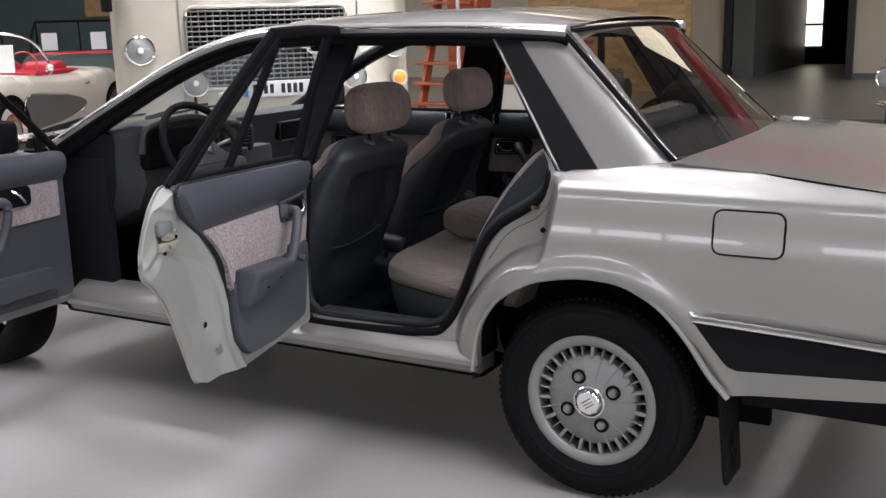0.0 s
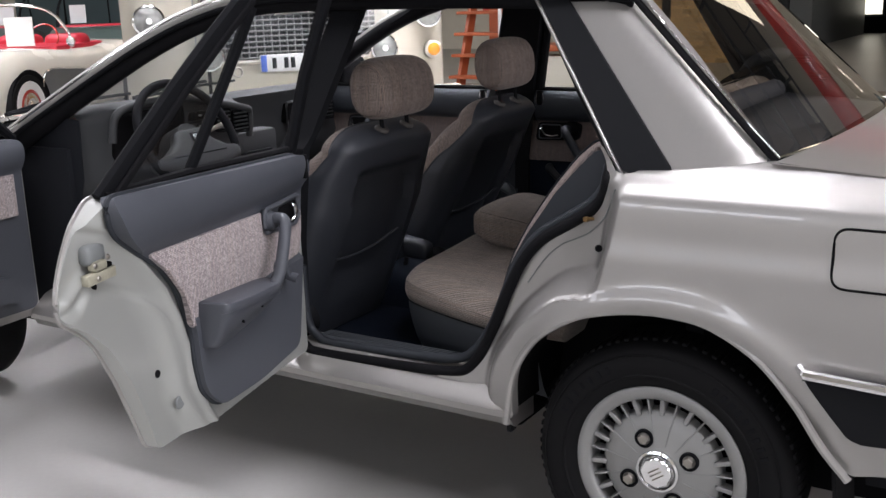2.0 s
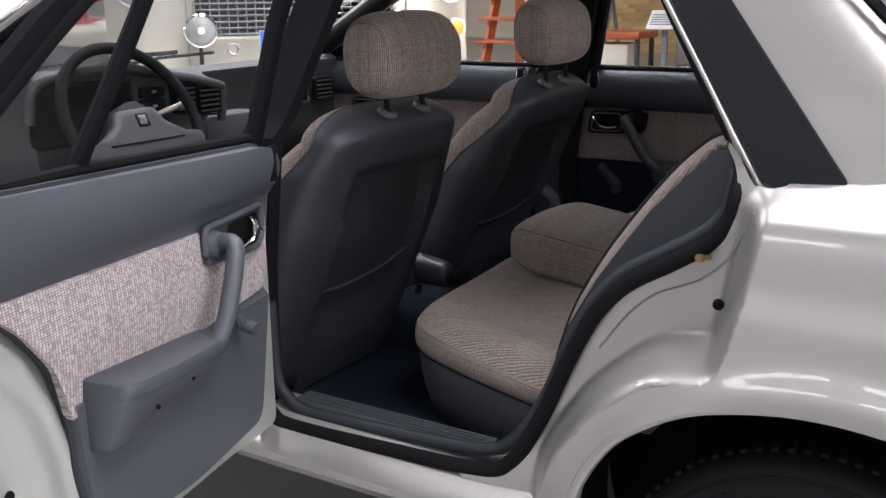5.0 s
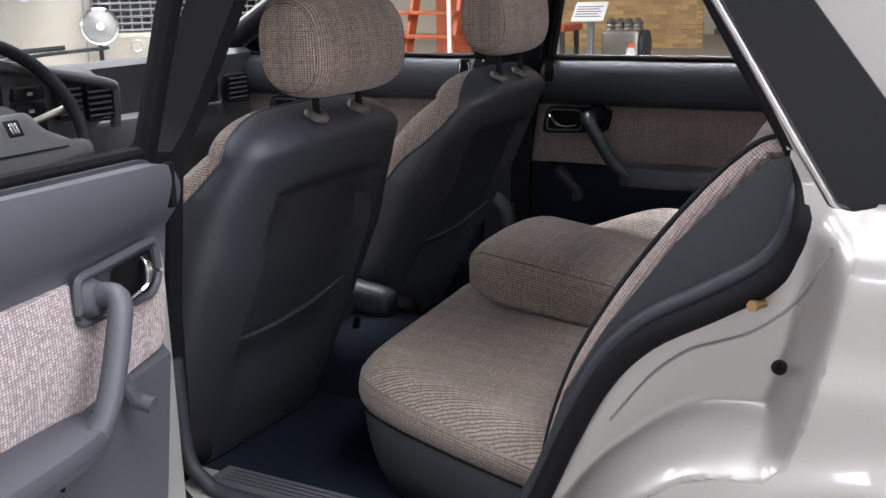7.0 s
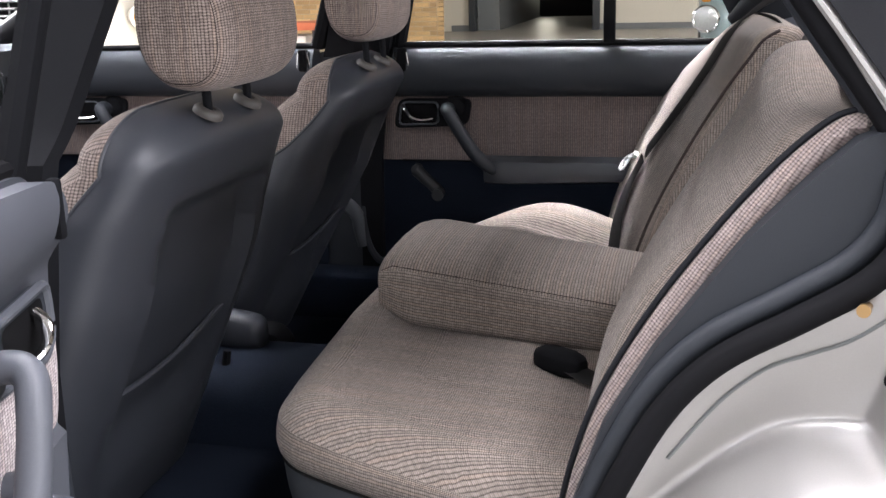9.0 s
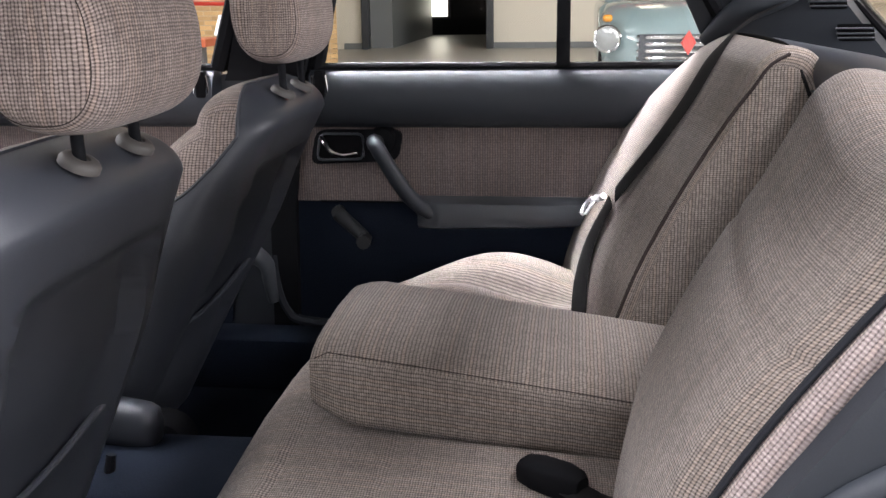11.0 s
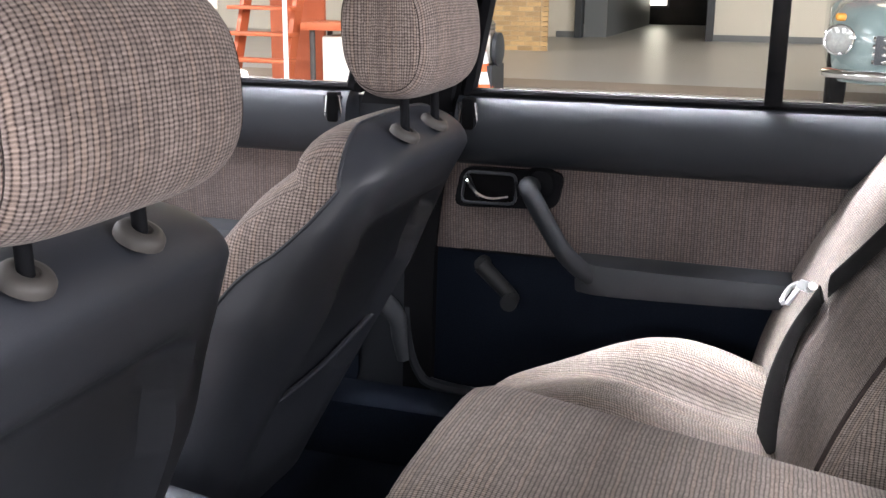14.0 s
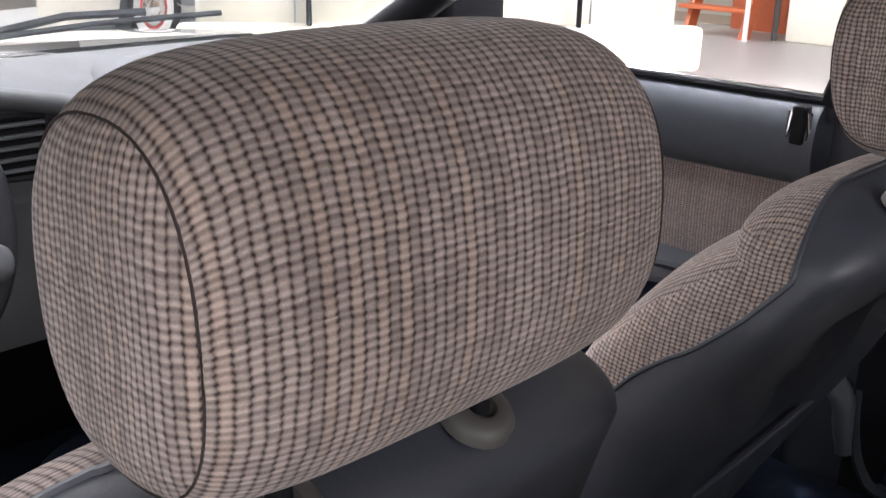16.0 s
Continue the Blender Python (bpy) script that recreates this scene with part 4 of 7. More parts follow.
part("door_striker", join(tube([(-0.178, 0.056, 0.842), (-0.188, 0.026, 0.846)], [0.0042, 0.0042], 10), tube([(-0.187, 0.029, 0.8455), (-0.189, 0.022, 0.8465)], 0.0062, 12), tube([(-0.177, 0.058, 0.8415), (-0.179, 0.051, 0.8425)], 0.0082, 12)), BRASS, car, "yellow zinc-plated striker bolt")
# fuel flap
FLAP = round_poly([(0.345, 0.772), (0.524, 0.772), (0.524, 0.886), (0.345, 0.886)], 0.028, 6)
part("fuel_flap", sheet(FLAP, 0.012, lambda x, z: (x, soft_side(z) - 0.0022, z), (0, 0.004, 0)), SILVER, car)
part("flap_gap", tube([(x, soft_side(z) - 0.0008, z) for x, z in FLAP], 0.0030, 6, closed=True), DARKHOLE, car)
# side moulding
band = [(0.300, 0.598), (0.318, 0.568), (0.394, 0.470), (0.42, 0.462), (1.05, 0.512), (1.05, 0.572), (0.60, 0.590)]
part("side_moulding", sheet(band, 0.02, lambda x, z: (x, soft_side(z) - 0.018, z), (0, 0.02, 0)), TRIMBLACK, car, "black plastic side moulding")
part("chrome_strip", tube([(0.298, -0.042, 0.603), (0.31, -0.062, 0.598), (0.6, -0.064, 0.588), (1.05, -0.064, 0.566)], 0.0105, 8), CHROME, car)
part("chrome_strip", tube([(0.306, -0.052, 0.586), (0.6, -0.058, 0.574), (1.05, -0.058, 0.552)], 0.005, 8), BLACK, car)
part("rear_valance", loft([[(x, 0.0, 0.43 + 0.02 * x), (x, 0.05, 0.34), (x, 0.4, 0.30), (x, 1.1, 0.30), (x, far(0.05), 0.34), (x, far(0.0), 0.43)] for x in (0.42, 0.75, 1.0)], closed=False), BLACK, car)
part("mud_flap", sheet([(0.005, 0.125), (0.02, 0.105), (0.18, 0.10), (0.20, 0.44), (0.02, 0.46)], 0.03, lambda y, z: (0.350 + 0.10 * (0.45 - z) + 0.1 * (y - 0.1) ** 2, y, z), (0.008, 0, 0)), RUBBER, car, "black rubber mud flap with moulded mark")
part("flap_mark", join(*[tube(smooth_path([(0.391, y0, 0.13), (0.387, y0 + 0.018, 0.17), (0.384, y0 - 0.004, 0.2), (0.380, y0 + 0.015, 0.235)], 4), 0.004, 6) for y0 in (0.07, 0.10)]), BLACK, car)
# boot lid and rear end
def lid(u, y):
    """u runs from the rear window to the tail."""
    q = (y - MID) / 0.72
    x0 = 0.20 + 0.075 * (1 - q * q)
    x = x0 + (1.06 - x0) * u
    return (x, y, 0.988 - 0.045 * u - 0.035 * u * u + 0.018 * (1 - q * q) * (1 - 0.3 * u))


part("boot_lid", loft([[lid(u / 12, 0.052 + (far(0.052) - 0.052) * v / 20) for v in range(21)] for u in range(13)], closed=False), SILVER, car)
part("boot_gap", tube([(x, soft_side(z) + 0.004, z + 0.001) for x, z in ((0.21, 0.985), (0.45, 0.969), (0.75, 0.942), (1.05, 0.909))], 0.003, 6), DARKHOLE, car)
part("tail_panel", box((1.045, 0.0, 0.42), (1.07, far(0.0), 0.91), 0.01), SILVER, car)
# C pillar
CP = [(-0.130, 0.945), (0.0, 0.955), (0.08, 0.968), (0.200, 0.985), (0.10, 1.085), (-0.02, 1.21), (-0.145, 1.332), (-0.18, 1.35), (-0.40, 1.365)]


def pillar_y(x, z):
    """The C pillar, rounded towards the rear window."""
    edge = 0.188 - (z - 0.985) * 0.96
    return 0.062 + (z - 0.955) * 0.345 + 0.035 * max(0, 1 - (edge - x) / 0.08) ** 2 * (1 if z > 0.99 else 0.6)


for mirror in (False, True):
    f = far if mirror else (lambda y: y)
    part("c_pillar", sheet([(x - 0.075, z) if x > -0.15 and z > 0.98 and z < 1.34 else (x, z) for x, z in CP] if mirror else CP, 0.02, lambda x, z: (x, f(pillar_y(x, z)), z), (0, -0.02 if mirror else 0.02, 0)), SILVER, car)
    ct = round_poly([(-0.112, 0.950), (-0.002, 0.957), (-0.318, 1.338), (-0.395, 1.348)], 0.008, 3)
    part("pillar_trim", sheet(ct, 0.02, lambda x, z: (x, f(pillar_y(x, z) - 0.010), z), (0, -0.008 if mirror else 0.008, 0)), TRIMBLACK, car, "satin black pillar trim")
    part("pillar_bead", tube([(x, f(max(0.045, pillar_y(x, z) - 0.004)), z) for x, z in ((-0.088, 0.945), (-0.112, 0.946), (-0.122, 0.953), (-0.162, 1.008), (-0.218, 1.088), (-0.31, 1.215), (-0.402, 1.345))], 0.0046, 8), SILVER, car)
# rear window
def rear_glass(a, b):
    """a across (0 near), b up."""
    q = 2 * a - 1
    y0 = 0.098 + 0.085 * b
    y = y0 + (far(y0) - y0) * a
    x = 0.198 - 0.36 * b + 0.075 * (1 - q * q) * (1 - 0.5 * b) - 0.075 * max(0, (a - 0.86) / 0.14) ** 2
    return Vector((x, y, 0.985 + 0.352 * b + 0.015 * (1 - q * q) * b))


part("rear_window", loft([[rear_glass(i / 16, j / 8) for i in range(17)] for j in range(9)], closed=False), TINTED, car, "brown tinted rear window").visible_shadow = False
ringpts = [rear_glass(i / 16, 0) for i in range(17)] + [rear_glass(1, j / 8) for j in range(1, 9)] + [rear_glass(1 - i / 16, 1) for i in range(1, 17)] + [rear_glass(0, 1 - j / 8) for j in range(1, 8)]
part("window_seal", tube(ringpts, 0.0075, 8, closed=True), SEAL, car)
part("window_bright_trim", tube([p + Vector((0.006, 0, 0.009)) for p in ringpts], 0.0045, 8, closed=True), CHROME, car)
# roof
def roof(a, b):
    """a: front (0) to back, b: across (0 near)."""
    q = 2 * b - 1
    x = -1.22 + 1.06 * a - 0.10 * (1 - q * q) * (1 - a) + 0.04 * (1 - q * q) * a
    y = 0.186 + (far(0.186) - 0.186) * b
    drop = 0.05 * abs(q) ** 8 + 0.018 * q * q
    return (x, y, 1.402 + 0.022 * math.sin(math.pi * min(1, 0.25 + a * 0.7)) - drop - 0.03 * max(0, a - 0.75) / 0.25 - 0.02 * (1 - a) ** 3)


part("roof", loft([[roof(i / 24, 0.5 - 0.5 * math.cos(math.pi * j / 28)) for j in range(29)] for i in range(25)], closed=False), SILVER, car)
part("headliner", loft([[(lambda p: (p[0], MID + (p[1] - MID) * 0.93, p[2] - 0.035))(roof(i / 12, j / 12)) for j in range(13)] for i in range(13)], closed=False), HEADCLOTH, car)
RAIL = [(-2.225, 0.052, 0.942), (-2.05, 0.078, 1.035), (-1.86, 0.108, 1.135), (-1.66, 0.142, 1.235), (-1.48, 0.165, 1.303), (-1.30, 0.178, 1.345), (-1.10, 0.183, 1.358), (-0.80, 0.185, 1.357), (-0.50, 0.185, 1.353), (-0.28, 0.186, 1.345), (-0.15, 0.188, 1.335)]
for mirror in (False, True):
    f = far if mirror else (lambda y: y)
    P = smooth_path([(x, f(y), z) for x, y, z in RAIL], 5)
    out = 1 if mirror else -1
    part("roof_rail", tube(P, 0.024, 12, flat=0.9), SILVER, car)
    part("drip_rail", tube([p + Vector((0, out * 0.016, -0.020)) for p in P], 0.008, 8), BLACK, car)
    part("opening_frame", tube([p + Vector((0, -out * 0.022, -0.030)) for p in P], [0.036 - 0.012 * min(1, k / 25) for k in range(len(P))], 10), SEAL, car, "black rubber and trim round the door openings")
    part("roof_gutter_bead", tube([p + Vector((0, out * 0.022, 0.004)) for p in P], 0.004, 6), CHROME, car)
    # B pillar
    bp = [(-1.115, 0.40), (-1.062, 0.40), (-1.055, 0.70), (-1.02, 0.97), (-0.905, 1.345), (-1.0, 1.345), (-1.105, 0.97)]
    part("b_pillar", sheet(bp, 0.02, lambda x, z: (x, f(max(0.075, soft_side(z) + 0.045)), z), (0, -0.03 if mirror else 0.03, 0)), BLACK, car, "black B pillar")
# sill
for mirror in (False, True):
    f = far if mirror else (lambda y: y)
    sec = [(0.13, 0.424), (0.085, 0.420), (0.062, 0.414), (0.040, 0.398), (0.026, 0.388), (0.004, 0.376), (-0.006, 0.362), (-0.004, 0.345), (0.010, 0.335), (0.016, 0.322), (0.030, 0.312), (0.13, 0.31)]
    part("sill", loft([[(x, f(y), z) for y, z in sec] for x in np.linspace(-2.16, -0.376, 24)]), SILVER, car)
    kp = [(0.092, 0.424), (0.098, 0.431), (0.142, 0.431), (0.150, 0.40)]
    # far plate takes the dark carpet colour to stand for shade there
    part("kick_plate", loft([[(x, f(y), z) for y, z in kp] for x in (-1.02, -0.58)], closed=False), CARPET if mirror else SKIRTVINYL, car)
    if mirror:
        # added block that hides the pale far sill in dark colour
        part("far_sill_cover", box((-2.1, 1.33, 0.33), (-0.5, 1.44, 0.45), 0.01), CARPET, car)
    if not mirror:
        part("kick_plate_ribs", join(*[box((-1.0, 0.101 + 0.010 * k, 0.431), (-0.60, 0.106 + 0.010 * k, 0.4335)) for k in range(4)]), SKIRTVINYL, car)
part("sill_end", box((-0.393, 0.016, 0.300), (-0.379, 0.046, 0.335), 0.004), BLACK, car)
part("floor_pan", box((-2.2, 0.10, 0.30), (-0.55, far(0.10), 0.345)), CARPET, car, "dark navy carpet")
# slab under the floor, added to keep light out from beneath the car
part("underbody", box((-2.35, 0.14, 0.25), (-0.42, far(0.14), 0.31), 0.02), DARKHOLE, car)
part("centre_tunnel", loft([superring(0, 0, 0.14, 0.11, 3, 24, lambda a, b: (x, MID + a, 0.36 + b)) for x in (-1.95, -0.72)]), CARPET, car)
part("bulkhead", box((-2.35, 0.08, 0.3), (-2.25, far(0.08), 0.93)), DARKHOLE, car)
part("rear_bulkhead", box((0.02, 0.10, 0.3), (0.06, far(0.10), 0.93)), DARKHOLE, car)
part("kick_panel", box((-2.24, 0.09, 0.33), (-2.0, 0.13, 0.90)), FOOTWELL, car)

# wheels
def wheel(x, y, out, whole):
    """A tyre with a slotted alloy rim; out: -1 looks to the near side."""
    m = pose(x, y, 0.298, 90 if out < 0 else -90, 0, 0)
    prof = [(0.188, -0.010), (0.196, -0.004), (0.212, 0.006), (0.238, 0.0135), (0.262, 0.012), (0.278, 0.004), (0.290, -0.008), (0.2975, -0.026), (0.300, -0.06), (0.300, -0.125), (0.2975, -0.16), (0.285, -0.18), (0.25, -0.19), (0.19, -0.18)]
    tyre = part("wheel", lathe(prof, 96, m), RUBBER, car, "black tyre on a slotted silver alloy wheel")
    if not whole:
        return
    part("sidewall_ring", join(lathe([(0.2205, 0.0085), (0.222, 0.0115), (0.2245, 0.0128), (0.2265, 0.0110), (0.228, 0.0105)], 96, m), lathe([(0.268, 0.0085), (0.270, 0.0115), (0.2715, 0.0105), (0.273, 0.0065)], 96, m)), RUBBER, tyre)
    rng = random.Random(4)
    lugs = []
    for k in range(84):
        a = 2 * math.pi * k / 84
        lugs.append(box((0.284, -0.0075, -0.075), (0.3018, 0.0045, -0.021), 0.002, 1, m @ pose(0, 0, 0, 0, 0, math.degrees(a))))
    part("tread", join(*lugs), RUBBER, tyre)
    for a in [*range(20, 62, 5), *range(118, 160, 6), *range(205, 250, 5)]:
        part("moulded_mark", box((0.2375, -0.004 - 0.004 * rng.random(), 0.010), (0.256, 0.004, 0.0148), 0.001, 1, m @ pose(0, 0, 0, 0, 0, a)), BLACK, tyre)
    part("rim", lathe([(0.197, -0.012), (0.1955, -0.002), (0.191, 0.001), (0.180, 0.0005), (0.169, -0.003), (0.1645, -0.008), (0.163, -0.02), (0.162, -0.06), (0.12, -0.07)], 96, m), ALLOY, tyre)
    part("rim_backing", lathe([(0.172, -0.055), (0.0, -0.058)], 48, m), DARKHOLE, tyre)
    part("hub_disc", lathe([(0.140, -0.040), (0.136, -0.022), (0.130, -0.016), (0.095, -0.008), (0.060, -0.004), (0.048, 0.000), (0.0, 0.002)], 96, m), ALLOY, tyre)
    for k in range(30):
        r = m @ pose(0, 0, 0, 0, 0, 12 * k + 5)
        wide_vane = 0.0052 if k % 2 else 0.0020
        part("rim_vane", box((0.127, -wide_vane, -0.038), (0.166, wide_vane, -0.009), 0.0015, 1, r), ALLOY, tyre)
    for k in range(15):
        part("disc_rib", tube([m @ pose(0, 0, 0, 0, 0, 5 + 24 * k) @ Vector(p) for p in ((0.060, 0, -0.004), (0.095, 0, -0.0075), (0.130, 0, -0.0155))], 0.0016, 6), ALLOY, tyre)
    for k in range(4):
        r = m @ pose(0, 0, 0, 0, 0, 27 + 90 * k) @ pose(0.077, 0, 0)
        part("lug_bolt", join(lathe([(0.0145, -0.012), (0.0145, 0.002), (0.011, 0.007), (0.0, 0.008)], 6, r), lathe([(0.0145, -0.012), (0.0145, -0.002), (0.013, 0.0)], 20, r)), STEEL, tyre)
        part("bolt_seat", lathe([(0.0215, -0.010), (0.0215, -0.0005), (0.0195, 0.0005), (0.0145, -0.003)], 24, r), BLACK, tyre)
    part("cap_ring", lathe([(0.049, -0.002), (0.048, 0.007), (0.043, 0.009), (0.041, 0.004)], 40, m), CHROME, tyre)
    part("centre_cap", lathe([(0.040, 0.0), (0.039, 0.010), (0.034, 0.016), (0.0, 0.0175)], 8, m), CHROME, tyre)
    part("cap_mark", join(*[box((-0.016, y, 0.0165), (0.016, y + 0.004, 0.0182), 0.001, 1, m @ pose(0, 0, 0, 0, 0, 35)) for y in (-0.012, -0.003, 0.006)]), STEEL, tyre)


wheel(0.0, -0.006, -1, True)
wheel(-2.73, 0.0, -1, False)
wheel(0.0, far(-0.006), 1, False)
wheel(-2.73, far(0.0), 1, False)

# front wings, bonnet and cowl
wing = [(-3.45, 0.45), (-3.12, 0.45), (-3.05, 0.60), (-2.90, 0.68), (-2.73, 0.70), (-2.56, 0.68), (-2.42, 0.60), (-2.36, 0.36), (-2.17, 0.345), (-2.17, 0.92), (-2.60, 0.925), (-3.0, 0.90), (-3.45, 0.85)]
for mirror in (False, True):
    f = far if mirror else (lambda y: y)
    part("front_wing", sheet(wing, 0.03, lambda x, z: (x, f(soft_side(z) + 0.02 * max(0, (-2.6 - x))), z), (0, -0.03 if mirror else 0.03, 0)), SILVER, car)
part("bonnet", loft([[(-2.56 - 0.9 * u, 0.01 + (far(0.01) - 0.01) * v, 0.935 - 0.05 * u - 0.04 * u * u + 0.02 * (1 - (2 * v - 1) ** 2)) for v in np.linspace(0, 1, 15)] for u in np.linspace(0, 1, 9)], closed=False), SILVER, car)
part("cowl", loft([[(-2.26 - 0.30 * math.sin(math.pi * v), 0.05 + (far(0.05) - 0.05) * v, 0.938), (-2.32 - 0.30 * math.sin(math.pi * v), 0.05 + (far(0.05) - 0.05) * v, 0.925), (-2.62, 0.02 + (far(0.02) - 0.02) * v, 0.93)] for v in np.linspace(0, 1, 17)], closed=False), BLACK, car)


def screen(a, b):
    """Windscreen: a across, b up."""
    y0 = 0.07 + 0.125 * b
    q = 2 * a - 1
    x = -2.235 - 0.25 * (1 - q * q) * (1 - 0.6 * b) + 0.98 * b - 0.02 * b * b
    return Vector((x, y0 + (far(y0) - y0) * a, 0.945 + 0.47 * b - 0.055 * b * b))


part("windscreen", loft([[screen(i / 16, j / 8) for i in range(17)] for j in range(9)], closed=False), GLASS, car, "clear windscreen").visible_shadow = False
part("screen_header", tube([screen(i / 16, 0.97) for i in range(17)], 0.022, 8), BLACK, car)
for y0, y1, lift in ((0.22, 0.72, 0.02), (0.80, 1.30, 0.02)):
    part("wiper", join(tube([(-2.46, y0, 0.978), (-2.40, (y0 + y1) / 2, 1.002), (-2.40, y1, 1.006)], 0.006, 6), tube([(-2.50, y0 + 0.02, 0.975), (-2.45, y0 + 0.20, 1.012), (-2.41, y0 + 0.34, 1.016)], 0.008, 6)), BLACK, car)


# ---------------------------------------------------------------- doors on hinges
def door_space(hinge, u):
    """Door coordinates: s from the hinge along the door, z up, w inwards."""
    hx, hy = hinge
    ux, uy = u
    nx, ny = -uy, ux
    return lambda s, z, w=0.0: Vector((hx + ux * s + nx * w, hy + uy * s + ny * w, z))


def tumble(z):
    return max(0.0, (z - 0.985) * 0.345)


D = door_space((-1.02, 0.03), (0.256, -0.966))
OUT = [(-0.006, 0.405), (0.16, 0.412), (0.48, 0.415), (0.60, 0.425), (0.704, 0.430), (0.728, 0.51), (0.766, 0.602), (0.825, 0.695), (0.880, 0.745), (0.944, 0.786), (0.940, 0.84), (0.914, 0.888), (0.872, 0.946), (0.818, 0.988), (0.75, 0.985), (-0.006, 0.945)]
TRIM = round_poly([(0.838, 0.995), (0.03, 0.952), (0.0, 0.90), (0.10, 0.46), (0.32, 0.447), (0.515, 0.458), (0.575, 0.515), (0.59, 0.59), (0.592, 0.658), (0.622, 0.752), (0.683, 0.825), (0.752, 0.868), (0.83, 0.925)], 0.03, 4)
OUT_R = round_poly(OUT, 0.02, 3)


def door_skin(s, z):
    return D(s, z, -0.040 - 0.055 * min(1, max(0, (0.94 - s) / 0.4)) * math.sin(math.pi * min(1, max(0, (z - 0.40) / 0.6))) ** 0.6)


rdoor = part("rear_door", sheet(OUT_R, 0.0125, door_skin, tuple(D(0, 0, 0.006) - D(0, 0, 0))), SILVER, car, "open rear door, silver shell with blue-grey and tweed trim")


def ease(v):
    v = min(1, max(0, v))
    return v * v * (3 - 2 * v)


def gap_to(s, z, line):
    """Distance to a broken line in the door's plane."""
    best = 9.0
    for (a, b), (c, d) in zip(line, line[1:]):
        t = min(1, max(0, ((s - a) * (c - a) + (z - b) * (d - b)) / ((c - a) ** 2 + (d - b) ** 2)))
        best = min(best, math.hypot(s - a - t * (c - a), z - b - t * (d - b)))
    return best


def door_w(s, z):
    """The pressed inner shell: a rolled rim beside the trim, a pocket round the latch, a rib and a step."""
    rim = lerp_curve([(0.40, 0.50), (0.449, 0.532), (0.535, 0.581), (0.613, 0.593), (0.692, 0.620), (0.774, 0.664), (0.857, 0.742), (0.919, 0.787), (0.970, 0.80), (1.0, 0.80)], z)
    d = (s - rim) * 0.85
    w = 0.004 + 0.011 * math.exp(-(d / 0.011) ** 2) - 0.034 * ease(d / 0.09)
    fold = lerp_curve([(0.60, 0.66), (0.661, 0.724), (0.719, 0.772), (0.793, 0.808), (0.862, 0.836), (0.90, 0.80), (0.96, 0.78)], s)
    w += 0.013 * ease((fold - z + 0.012) / 0.03) * ease(d / 0.04)
    w += 0.011 * math.exp(-(gap_to(s, z, [(0.925, 0.815), (0.912, 0.821), (0.874, 0.846)]) / 0.013) ** 2)
    w += 0.012 * ease((z - lerp_curve([(0.80, 0.912), (0.896, 0.945), (0.95, 0.96)], s)) / 0.014) * ease(d / 0.03)
    return w


def door_inner(s, z):
    return D(s, z, door_w(s, z))


part("inner_shell", sheet(OUT_R, 0.0055, door_inner), SHELLSILVER, rdoor)
part("shell_edge", loft([[door_skin(s, z) for s, z in OUT_R] + [door_skin(*OUT_R[0])], [door_inner(s, z) for s, z in OUT_R] + [door_inner(*OUT_R[0])]], closed=False), SHELLSILVER, rdoor)
part("edge_flange", tube([door_skin(s, z) + (D(0, 0, 0.004) - D(0, 0, 0)) for s, z in OUT_R], 0.005, 6, closed=True), SILVER, rdoor)


def trim_w(s, z):
    roll = 0.030 * math.sin(math.pi * min(1, max(0, (z - 0.865) / 0.13))) ** 0.7 if z > 0.865 else 0
    dish = 0.012 if z < 0.69 else 0
    return 0.022 + roll + dish


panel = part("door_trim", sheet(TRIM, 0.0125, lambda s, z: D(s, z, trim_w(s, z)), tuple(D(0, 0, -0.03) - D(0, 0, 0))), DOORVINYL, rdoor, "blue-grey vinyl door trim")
part("trim_piping", tube([D(s, z, 0.016) for s, z in TRIM], 0.006, 6, closed=True), VINYL, rdoor)
FAB = round_poly([(0.735, 0.862), (0.20, 0.842), (0.045, 0.832), (0.065, 0.70), (0.60, 0.665), (0.628, 0.752), (0.675, 0.812)], 0.012, 3)
fab = sheet(FAB, 0.006, lambda s, z: D(s, z, 0.030 + 0.006 * math.sin(math.pi * min(1, max(0, (z - 0.68) / 0.18)))), tuple(D(0, 0, -0.012) - D(0, 0, 0)))
fab_me = bpy.data.meshes.new("fabric_insert")
fab.to_mesh(fab_me)
fab.free()
lay = fab_me.uv_layers.new(name="UVMap")
for lp in fab_me.loops:
    c = fab_me.vertices[lp.vertex_index].co
    lay.data[lp.index].uv = ((c - D(0, 0)).to_2d().dot(Vector((0.256, -0.966))), c.z)
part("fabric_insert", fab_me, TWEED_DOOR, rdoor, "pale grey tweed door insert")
part("insert_welt", tube([D(s, z, 0.036) for s, z in FAB[len(FAB) // 2 + 5:]], 0.004, 6), TWEED_DOOR, rdoor)


